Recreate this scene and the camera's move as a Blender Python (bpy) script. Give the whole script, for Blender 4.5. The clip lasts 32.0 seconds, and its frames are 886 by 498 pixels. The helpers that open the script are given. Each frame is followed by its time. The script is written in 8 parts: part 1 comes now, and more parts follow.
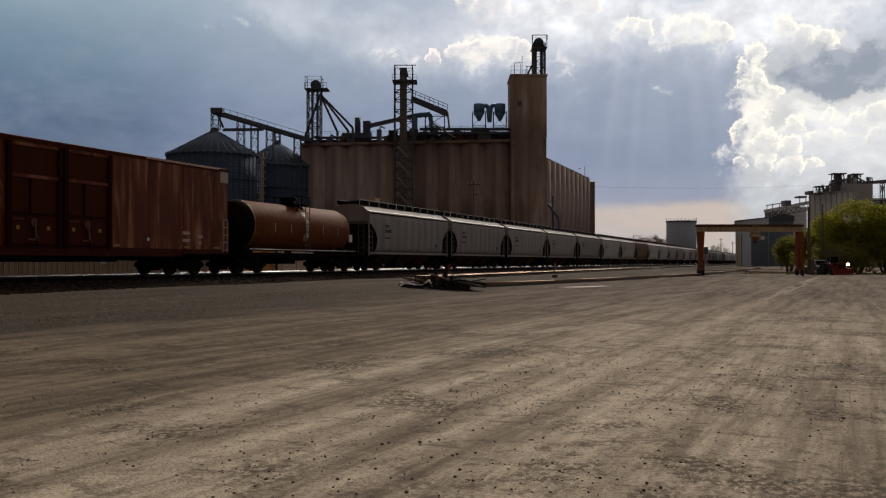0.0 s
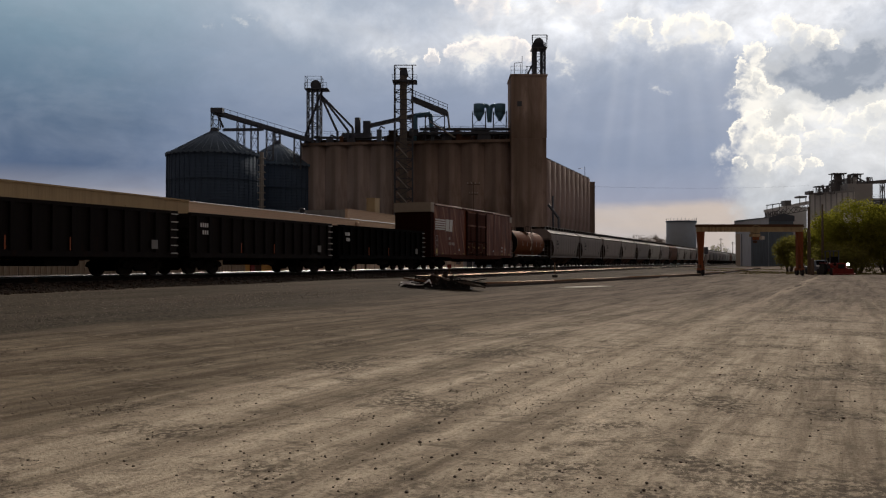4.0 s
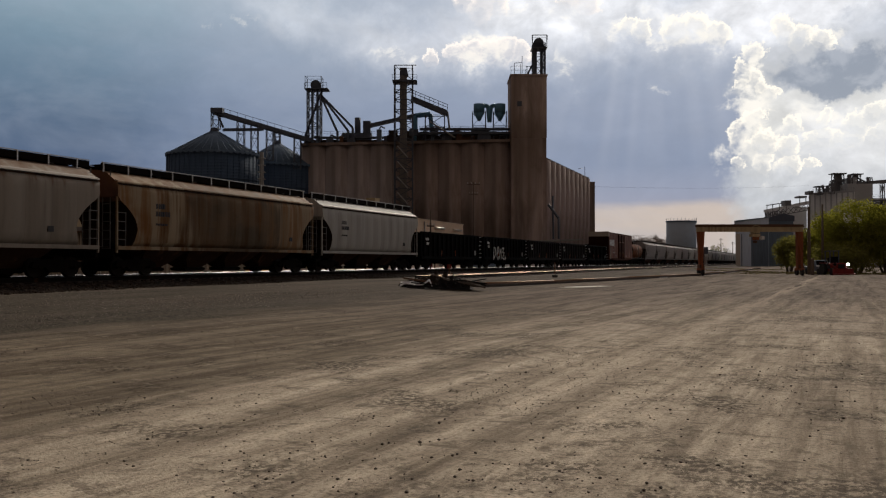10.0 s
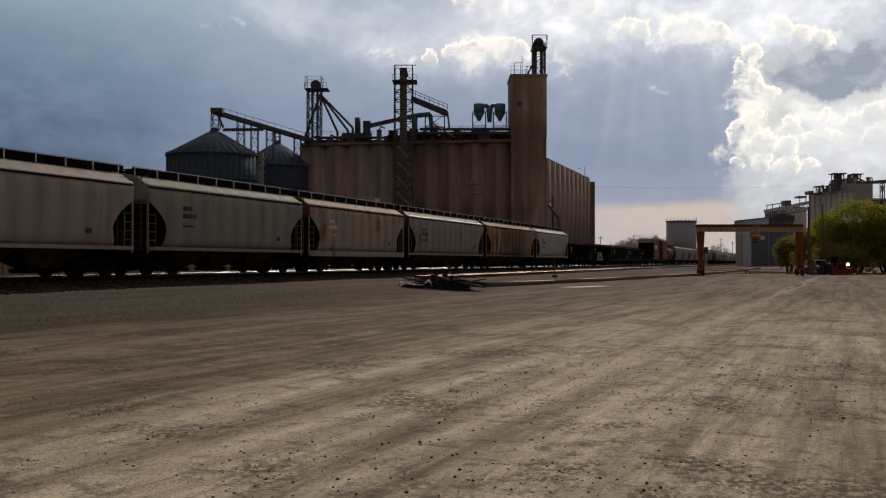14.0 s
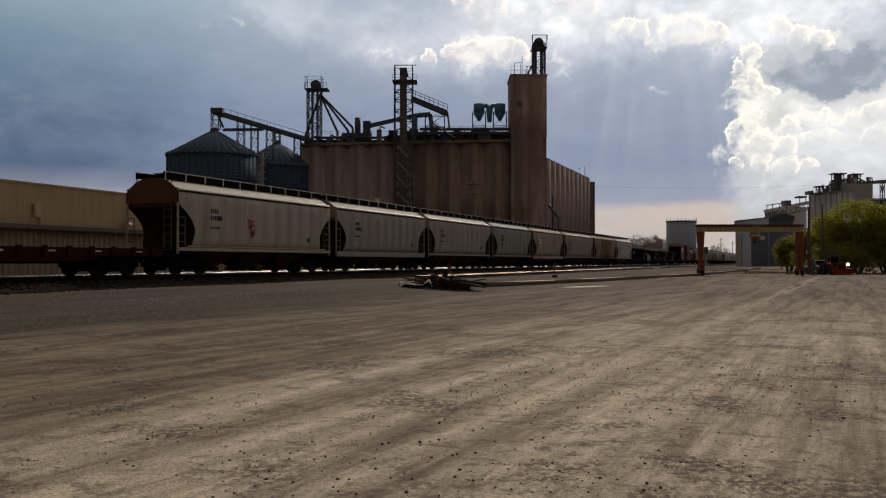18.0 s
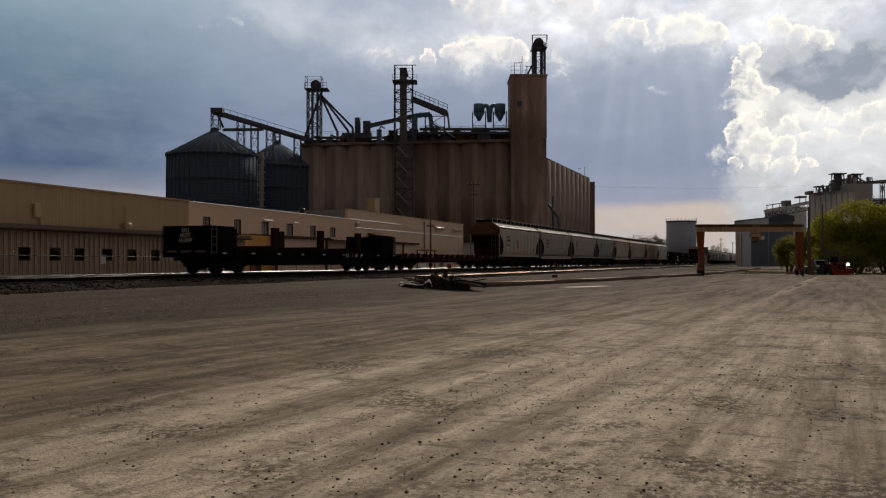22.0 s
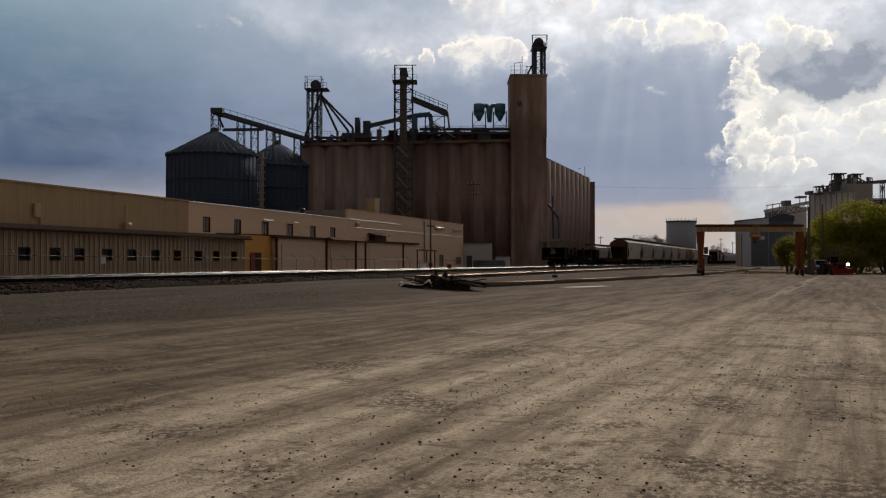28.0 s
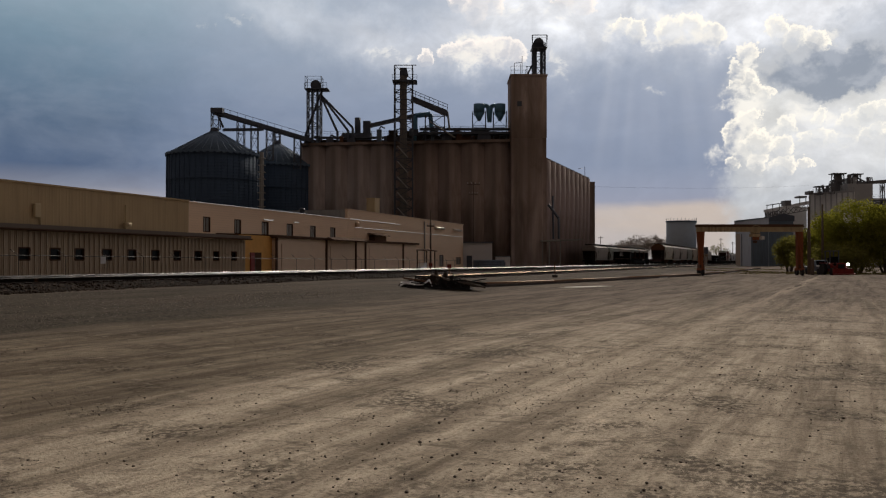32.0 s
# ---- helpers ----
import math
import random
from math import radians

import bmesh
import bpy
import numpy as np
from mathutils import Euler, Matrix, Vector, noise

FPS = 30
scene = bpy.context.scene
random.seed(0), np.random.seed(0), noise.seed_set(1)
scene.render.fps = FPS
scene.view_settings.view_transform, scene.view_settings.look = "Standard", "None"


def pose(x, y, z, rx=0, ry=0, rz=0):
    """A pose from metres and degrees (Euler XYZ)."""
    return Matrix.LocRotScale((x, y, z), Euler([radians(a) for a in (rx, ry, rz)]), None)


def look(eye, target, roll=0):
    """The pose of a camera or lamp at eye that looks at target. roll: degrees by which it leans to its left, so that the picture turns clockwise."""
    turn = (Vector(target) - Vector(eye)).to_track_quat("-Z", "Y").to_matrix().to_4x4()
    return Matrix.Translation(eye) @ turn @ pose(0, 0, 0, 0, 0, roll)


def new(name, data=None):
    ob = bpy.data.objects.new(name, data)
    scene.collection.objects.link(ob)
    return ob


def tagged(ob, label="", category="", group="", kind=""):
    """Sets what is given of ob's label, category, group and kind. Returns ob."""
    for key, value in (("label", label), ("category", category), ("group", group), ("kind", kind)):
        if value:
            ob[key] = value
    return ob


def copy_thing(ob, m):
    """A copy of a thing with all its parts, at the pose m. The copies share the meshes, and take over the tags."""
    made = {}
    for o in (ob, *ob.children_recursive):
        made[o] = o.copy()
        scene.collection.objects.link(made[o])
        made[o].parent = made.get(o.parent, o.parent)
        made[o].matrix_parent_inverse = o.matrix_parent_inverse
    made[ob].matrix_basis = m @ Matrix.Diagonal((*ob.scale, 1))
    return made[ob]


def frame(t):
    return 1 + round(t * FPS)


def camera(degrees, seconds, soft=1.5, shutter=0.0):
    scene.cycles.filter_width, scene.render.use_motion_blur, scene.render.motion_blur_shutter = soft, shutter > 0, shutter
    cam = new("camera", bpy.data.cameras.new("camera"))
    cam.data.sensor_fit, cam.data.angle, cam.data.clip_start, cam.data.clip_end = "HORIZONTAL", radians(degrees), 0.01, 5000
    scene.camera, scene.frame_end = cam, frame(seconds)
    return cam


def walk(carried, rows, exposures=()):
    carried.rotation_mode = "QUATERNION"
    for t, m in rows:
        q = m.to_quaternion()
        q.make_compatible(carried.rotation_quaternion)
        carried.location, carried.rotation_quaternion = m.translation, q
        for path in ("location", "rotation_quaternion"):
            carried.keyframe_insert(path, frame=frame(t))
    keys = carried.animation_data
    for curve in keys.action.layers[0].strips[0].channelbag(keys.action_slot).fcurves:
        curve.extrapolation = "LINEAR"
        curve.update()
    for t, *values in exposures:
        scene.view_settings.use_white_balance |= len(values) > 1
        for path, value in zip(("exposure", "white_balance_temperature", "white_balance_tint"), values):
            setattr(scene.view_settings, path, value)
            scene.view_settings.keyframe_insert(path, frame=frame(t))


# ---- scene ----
# A rail yard: a freight train runs past an elevator and a long tan building, seen from the gravel lot.
# World: Y runs along the main track, X to its right, the lens stands over the origin.
AIM = 22.326                     # degrees by which the lens is turned left of the track
cam = camera(55.2, 32.0, soft=1.2)
EYE = Vector((0.0, 0.0, 1.6))
view_pose = Matrix.Translation(EYE) @ pose(0, 0, 0, 90.859, 0, AIM)
walk(cam, [(0.0, view_pose), (32.0, view_pose)], [(0.0, 0.0), (21.2, 0.02), (22.8, -0.06), (32.0, -0.06)])


def place(right, depth, z=0.0, turn=0.0):
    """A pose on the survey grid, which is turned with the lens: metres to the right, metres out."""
    return pose(0, 0, 0, 0, 0, AIM) @ pose(right, depth, z, 0, 0, turn)


# ---- world and sun ----
SUN_AZ, SUN_EL = 15.0, 31.0      # degrees right of the aim, degrees up
sun_dir = pose(0, 0, 0, 0, 0, AIM - SUN_AZ).to_3x3() @ Vector((0, math.cos(radians(SUN_EL)), math.sin(radians(SUN_EL))))
sun = new("sun", bpy.data.lights.new("sun", "SUN"))
sun.data.energy, sun.data.angle, sun.data.color = 2.9, radians(11), (1.0, 0.91, 0.79)
sun.matrix_world = look(sun_dir * 100, (0, 0, 0))
world = bpy.data.worlds.new("sky")
scene.world = world
world.use_nodes = True
wn = world.node_tree
wn.nodes.clear()
w_out = wn.nodes.new("ShaderNodeOutputWorld")
w_bg = wn.nodes.new("ShaderNodeBackground")
w_sky = wn.nodes.new("ShaderNodeTexSky")
w_sky.sky_type, w_sky.sun_disc = "NISHITA", False
w_sky.sun_elevation = radians(SUN_EL)
w_sky.sun_rotation = math.atan2(sun_dir.x, sun_dir.y)
w_sky.dust_density, w_sky.air_density = 2.0, 1.0
w_bg.inputs["Strength"].default_value = 0.045
w_mix = wn.nodes.new("ShaderNodeMix")
w_mix.data_type = "RGBA"
w_mix.inputs[0].default_value = 0.75
w_mix.inputs[7].default_value = (4.9, 3.75, 3.1, 1)     # the grey of the cloud deck overhead
wn.links.new(w_sky.outputs[0], w_mix.inputs[6])
wn.links.new(w_mix.outputs[2], w_bg.inputs["Color"])
wn.links.new(w_bg.outputs[0], w_out.inputs["Surface"])


# ---- material tools ----
class Net:
    """A short hand for building node trees."""

    def __init__(self, name):
        self.mat = bpy.data.materials.new(name)
        self.mat.use_nodes = True
        self.t = self.mat.node_tree
        self.t.nodes.clear()
        self.out = self.t.nodes.new("ShaderNodeOutputMaterial")
        self.co = self.t.nodes.new("ShaderNodeTexCoord")

    def put(self, socket, value):
        if isinstance(value, bpy.types.NodeSocket):
            self.t.links.new(value, socket)
        elif isinstance(value, (tuple, list)) and len(value) == 3 and socket.type == "RGBA":
            socket.default_value = (*value, 1)
        else:
            socket.default_value = value

    def math(self, op, a, b=0.0, c=0.0, clamp=False):
        n = self.t.nodes.new("ShaderNodeMath")
        n.operation, n.use_clamp = op, clamp
        for s, v in zip(n.inputs, (a, b, c)):
            self.put(s, v)
        return n.outputs[0]

    def coord(self, scale=(1, 1, 1), loc=(0, 0, 0), source="Object"):
        m = self.t.nodes.new("ShaderNodeMapping")
        m.inputs["Scale"].default_value, m.inputs["Location"].default_value = scale, loc
        self.put(m.inputs[0], self.co.outputs[source])
        return m.outputs[0]

    def noise(self, vector, scale=1.0, detail=4.0, rough=0.55, warp=0.0):
        n = self.t.nodes.new("ShaderNodeTexNoise")
        for k, v in (("Vector", vector), ("Scale", scale), ("Detail", detail), ("Roughness", rough), ("Distortion", warp)):
            self.put(n.inputs[k], v)
        return n.outputs["Fac"]

    def ramp(self, fac, stops):
        n = self.t.nodes.new("ShaderNodeValToRGB")
        self.put(n.inputs[0], fac)
        e = n.color_ramp.elements
        while len(e) < len(stops):
            e.new(0.5)
        for k, (p, c) in zip(e, stops):
            k.position = p
            k.color = (*c, 1) if isinstance(c, tuple) else (c, c, c, 1)
        return n.outputs[0]

    def step(self, fac, low, high):
        n = self.t.nodes.new("ShaderNodeMapRange")
        n.interpolation_type = "SMOOTHSTEP"
        self.put(n.inputs[0], fac)
        self.put(n.inputs[1], low)
        self.put(n.inputs[2], high)
        return n.outputs[0]

    def mix(self, fac, a, b, kind="MIX"):
        n = self.t.nodes.new("ShaderNodeMix")
        n.data_type, n.blend_type = "RGBA", kind
        self.put(n.inputs[0], fac)
        self.put(n.inputs[6], a)
        self.put(n.inputs[7], b)
        return n.outputs[2]

    def split(self, vector):
        n = self.t.nodes.new("ShaderNodeSeparateXYZ")
        self.put(n.inputs[0], vector)
        return n.outputs

    def random(self):
        return self.t.nodes.new("ShaderNodeObjectInfo").outputs["Random"]

    def bump(self, height, strength=0.3, distance=0.02):
        n = self.t.nodes.new("ShaderNodeBump")
        self.put(n.inputs["Height"], height)
        n.inputs["Strength"].default_value, n.inputs["Distance"].default_value = strength, distance
        return n.outputs[0]

    def surface(self, color, rough=0.8, metal=0.0, normal=None, specular=0.5):
        n = self.t.nodes.new("ShaderNodeBsdfPrincipled")
        self.put(n.inputs["Base Color"], color)
        self.put(n.inputs["Roughness"], rough)
        self.put(n.inputs["Metallic"], metal)
        n.inputs["Specular IOR Level"].default_value = specular
        if normal is not None:
            self.put(n.inputs["Normal"], normal)
        self.t.links.new(n.outputs[0], self.out.inputs["Surface"])
        return self.mat


def worn(name, color, rust=(0.16, 0.07, 0.03), amount=0.3, rough=0.55, metal=0.0, streak=True, dirt=0.5, scale=1.0, relief=0.15, specular=0.25):
    """Painted or bare metal with vertical streaks, blotches of rust and a film of dirt."""
    n = Net(name)
    fine = n.noise(n.coord((6 * scale, 6 * scale, 6 * scale)), 3.0, 6)
    broad = n.noise(n.coord((0.5 * scale, 0.5 * scale, 0.5 * scale), (3, 1, 7)), 1.0, 4)
    stre = n.noise(n.coord((3.0 * scale, 3.0 * scale, 0.25 * scale), (5, 2, 0)), 1.0, 5)
    base = n.mix(n.math("MULTIPLY", n.step(stre if streak else broad, 0.35, 0.75), dirt), color, tuple(c * 0.45 for c in color))
    base = n.mix(n.math("MULTIPLY", fine, 0.35), base, tuple(c * 0.7 for c in color))
    mask = n.math("MULTIPLY", n.step(n.math("ADD", n.math("MULTIPLY", stre, 0.6), n.math("MULTIPLY", broad, 0.5)), 0.72 - 0.3 * amount, 0.86 - 0.25 * amount), min(1.0, amount * 1.6))
    base = n.mix(mask, base, rust)
    return n.surface(base, n.math("ADD", rough - 0.1, n.math("MULTIPLY", fine, 0.25)), metal, n.bump(fine, relief, 0.01), specular)


def plain(name, color, rough=0.6, metal=0.0, vary=0.25, scale=2.0, relief=0.1, specular=0.3):
    n = Net(name)
    a = n.noise(n.coord((scale, scale, scale)), 1.0, 6)
    b = n.noise(n.coord((scale * 0.12,) * 3, (4, 4, 1)), 1.0, 3)
    f = n.math("ADD", n.math("MULTIPLY", a, 0.6), n.math("MULTIPLY", b, 0.4))
    col = n.mix(f, tuple(c * (1 - vary) for c in color), tuple(min(1, c * (1 + vary)) for c in color))
    return n.surface(col, rough, metal, n.bump(a, relief, 0.01), specular)


# ---- mesh tools ----
def box(bm, x0, x1, y0, y1, z0, z1):
    v = [bm.verts.new((x, y, z)) for z in (z0, z1) for y in (y0, y1) for x in (x0, x1)]
    for f in ((0, 2, 3, 1), (4, 5, 7, 6), (0, 1, 5, 4), (2, 6, 7, 3), (0, 4, 6, 2), (1, 3, 7, 5)):
        bm.faces.new([v[i] for i in f])
    return v


def tube(bm, a, b, r, n=8, r2=None, cap=True):
    a, b = Vector(a), Vector(b)
    r2 = r if r2 is None else r2
    q = (b - a).to_track_quat("Z", "Y")
    rings = []
    for c, rad in ((a, r), (b, r2)):
        rings.append([bm.verts.new(c + q @ Vector((rad * math.cos(2 * math.pi * (i + 0.5) / n), rad * math.sin(2 * math.pi * (i + 0.5) / n), 0))) for i in range(n)])
    for i in range(n):
        f = bm.faces.new((rings[0][i], rings[0][(i + 1) % n], rings[1][(i + 1) % n], rings[1][i]))
        f.smooth = n > 6
    if cap:
        bm.faces.new(rings[0][::-1])
        bm.faces.new(rings[1])


def bar(bm, a, b, w=0.1, d=None):
    """A square bar from a to b."""
    tube(bm, a, b, w * 0.7071, 4)


def prism(bm, outline, y0, y1, axis="y"):
    """An outline (x, z) drawn out along y, or (y, z) along x."""
    def at(u, w, s):
        return (u, s, w) if axis == "y" else (s, u, w)
    a = [bm.verts.new(at(u, w, y0)) for u, w in outline]
    b = [bm.verts.new(at(u, w, y1)) for u, w in outline]
    k = len(outline)
    for i in range(k):
        bm.faces.new((a[i], a[(i + 1) % k], b[(i + 1) % k], b[i]))
    bm.faces.new(a[::-1])
    bm.faces.new(b)


def shape(*builds):
    bm = bmesh.new()
    for f, *args in builds:
        f(bm, *args)
    return bm


def part(name, bm, material, parent, label="", loc=None, turn=0.0, bevel=0.0):
    """Links a bmesh (or a mesh in use) as one mesh object under a thing or a part."""
    if isinstance(bm, bmesh.types.BMesh):
        bmesh.ops.recalc_face_normals(bm, faces=bm.faces[:])
        if bevel:
            bmesh.ops.bevel(bm, geom=bm.edges[:], offset=bevel, segments=1, affect="EDGES", clamp_overlap=True)
        me = bpy.data.meshes.new(name)
        bm.to_mesh(me)
        bm.free()
        me.materials.append(material)
    else:
        me = bm
    ob = new(name, me)
    ob.parent = parent
    if loc is not None:
        ob.matrix_basis = pose(*loc, 0, 0, turn)
    if label:
        ob["label"] = label
    return ob


def thing(name, m, label, category, group="", kind=""):
    ob = new(name)
    ob.empty_display_size = 0.3
    ob.matrix_basis = m
    return tagged(ob, label, category, group, kind)


def solid(name, bm, material, m, label, category, group="", kind="", bevel=0.0):
    ob = part(name, bm, material, None, "", None, 0, bevel)
    ob.matrix_basis = m
    return tagged(ob, label, category, group, kind)

# ---- materials ----
M_CONC = Net("weathered_concrete")
def _concrete(n, tint=(1.0, 1.0, 1.0)):
    fine = n.noise(n.coord((2.5, 2.5, 2.5)), 2.0, 7)
    stre = n.noise(n.coord((0.5, 0.5, 0.11), (2, 7, 1)), 1.0, 5, 0.5, 0.6)
    broad = n.noise(n.coord((0.12, 0.12, 0.06)), 1.0, 5)
    c = n.ramp(stre, ((0.34, (0.235, 0.190, 0.160)), (0.46, (0.325, 0.268, 0.230)), (0.56, (0.39, 0.326, 0.284)), (0.70, (0.48, 0.412, 0.365))))
    band = n.noise(n.coord((0.30, 0.30, 0.008), (1, 4, 2)), 1.0, 4, 0.6)
    c = n.mix(1.0, c, n.ramp(band, ((0.38, 0.55), (0.47, 0.86), (0.54, 1.05), (0.64, 1.30))), "MULTIPLY")
    c = n.mix(n.math("MULTIPLY", n.step(broad, 0.46, 0.7), 0.45), c, (0.25, 0.190, 0.155))
    c = n.mix(n.math("MULTIPLY", n.step(n.noise(n.coord((0.55, 0.55, 0.22), (6, 1, 3)), 1.0, 7, 0.65), 0.52, 0.70), 0.40), c, (0.14, 0.108, 0.090))
    c = n.mix(1.0, c, n.ramp(n.random(), ((0.0, (0.90, 0.90, 0.90)), (1.0, (1.09, 1.10, 1.11)))), "MULTIPLY")
    c = n.mix(1.0, c, tuple(v * w for v, w in zip(tint, (1.14, 1.10, 1.14))), "MULTIPLY")
    # roof dirt washed down the upper walls
    z = n.split(n.co.outputs["Object"])[2]
    washed = n.math("MULTIPLY", n.step(n.math("ADD", z, n.math("MULTIPLY", n.math("SUBTRACT", stre, 0.5), 26.0)), 13.0, 25.0), n.step(z, 32.0, 26.0))
    c = n.mix(n.math("MULTIPLY", washed, 0.55), c, (0.150, 0.110, 0.085))
    c = n.mix(n.math("MULTIPLY", fine, 0.25), c, (0.19, 0.150, 0.125))
    lifts = n.math("LESS_THAN", n.math("FRACT", n.math("DIVIDE", n.split(n.co.outputs["Object"])[2], 1.25)), 0.04)
    return n.surface(c, 0.9, 0.0, n.bump(n.math("SUBTRACT", fine, n.math("MULTIPLY", lifts, 0.4)), 0.35, 0.03), 0.06)
M_CONC = _concrete(M_CONC)
# grazing sun toned down in the flank's tint, which also holds blacker stains
M_CONC_FLANK = _concrete(Net("darkened_flank_concrete"), (0.80, 0.78, 0.82))
M_CONC_PALE = _concrete(Net("paler_grey_concrete"), (1.22, 1.34, 1.42))
M_STEEL_DARK = worn("dark_structural_steel", (0.095, 0.110, 0.140), amount=0.22, rough=0.6, dirt=0.4)
M_RUSTDARK0 = worn("brown_black_roof_steel", (0.055, 0.042, 0.036), amount=0.4, rough=0.85, specular=0.1)
M_STEEL_BLUE = worn("blue_grey_galvanised_steel", (0.16, 0.21, 0.27), amount=0.12, rough=0.45, metal=0.4)
M_TRUNK = worn("grey_brown_leg_casing", (0.21, 0.195, 0.185), amount=0.2, rough=0.6)
M_TEAL = worn("teal_paint", (0.12, 0.27, 0.40), amount=0.1, rough=0.5)
M_GREY_PAINT = worn("grey_paint", (0.36, 0.36, 0.35), amount=0.15)
M_BLACK = worn("black_car_paint", (0.0036, 0.0032, 0.0034), rust=(0.012, 0.006, 0.005), amount=0.3, rough=0.8, specular=0.04)
M_UNDER = worn("grimy_running_gear", (0.010, 0.008, 0.007), rust=(0.022, 0.013, 0.009), amount=0.4, rough=0.9, specular=0.03)
M_WHEEL = plain("grimy_wheel_steel", (0.016, 0.013, 0.011), 0.8, 0.0, specular=0.05)
M_RUST = worn("rusty_steel", (0.14, 0.07, 0.04), amount=0.5, rough=0.8)
M_SHINE = plain("polished_rail_head", (0.23, 0.22, 0.21), 0.38, 1.0, 0.1)
M_RAILSIDE = worn("black_grimy_rail_side", (0.014, 0.011, 0.009), amount=0.3, rough=0.9, specular=0.04)
M_LADDER = plain("dull_grey_ladder_paint", (0.10, 0.095, 0.09), 0.7)
M_WHITE = plain("white_stencil_paint", (0.62, 0.62, 0.62), 0.6, 0.0, 0.2, 5)
M_YELLOW = plain("yellow_reflector", (0.62, 0.42, 0.05), 0.4)
M_LETTER = plain("black_stencil_paint", (0.03, 0.03, 0.035), 0.6)
def _boxcar(n):
    """Sun-faded oxide red, washed into pale wavy runs below the roof."""
    fine = n.noise(n.coord((6, 6, 6)), 3.0, 6)
    xyz = n.split(n.co.outputs["Object"])
    sway = n.noise(n.coord((0.0, 0.25, 0.55), (3, 1, 2)), 1.0, 3, 0.5)
    lean = n.t.nodes.new("ShaderNodeCombineXYZ")
    slant = n.math("MULTIPLY", xyz[2], n.math("ADD", 0.06, n.math("MULTIPLY", n.step(xyz[1], 1.0, -4.0), 0.75)))
    n.put(lean.inputs[0], n.math("ADD", n.math("MULTIPLY", xyz[1], 2.3), n.math("ADD", slant, n.math("MULTIPLY", sway, 0.9))))
    n.put(lean.inputs[1], n.math("MULTIPLY", xyz[2], 0.22))
    run = n.noise(lean.outputs[0], 1.0, 4, 0.5, 0.6)
    broad = n.noise(n.coord((0.3, 0.3, 0.35), (8, 2, 1)), 1.0, 4)
    c = n.ramp(run, ((0.36, (0.075, 0.014, 0.004)), (0.46, (0.120, 0.024, 0.006)), (0.55, (0.170, 0.046, 0.015)), (0.66, (0.34, 0.155, 0.085))))
    c = n.mix(n.math("MULTIPLY", n.step(broad, 0.45, 0.7), 0.55), c, (0.13, 0.03, 0.015))
    c = n.mix(n.math("MULTIPLY", fine, 0.3), c, (0.10, 0.024, 0.014))
    return n.surface(c, 0.5, 0.0, n.bump(n.math("ADD", fine, n.math("MULTIPLY", run, 1.0)), 0.25, 0.02), 0.09)
M_BOX = _boxcar(Net("faded_oxide_red_paint"))
M_DOOR = worn("boxcar_door_paint", (0.062, 0.014, 0.005), rust=(0.04, 0.015, 0.008), amount=0.3, rough=0.7, specular=0.06)
M_DOORFRAME = worn("grimy_frame_and_shaded_end_paint", (0.026, 0.007, 0.004), rust=(0.02, 0.01, 0.006), amount=0.4, rough=0.8, specular=0.04)
M_TANK = worn("tank_ochre_paint", (0.170, 0.053, 0.017), rust=(0.05, 0.024, 0.012), amount=0.35, rough=0.7, dirt=0.6, specular=0.07)
M_RAILGREY = plain("dull_aluminium", (0.42, 0.41, 0.40), 0.5, 0.6)


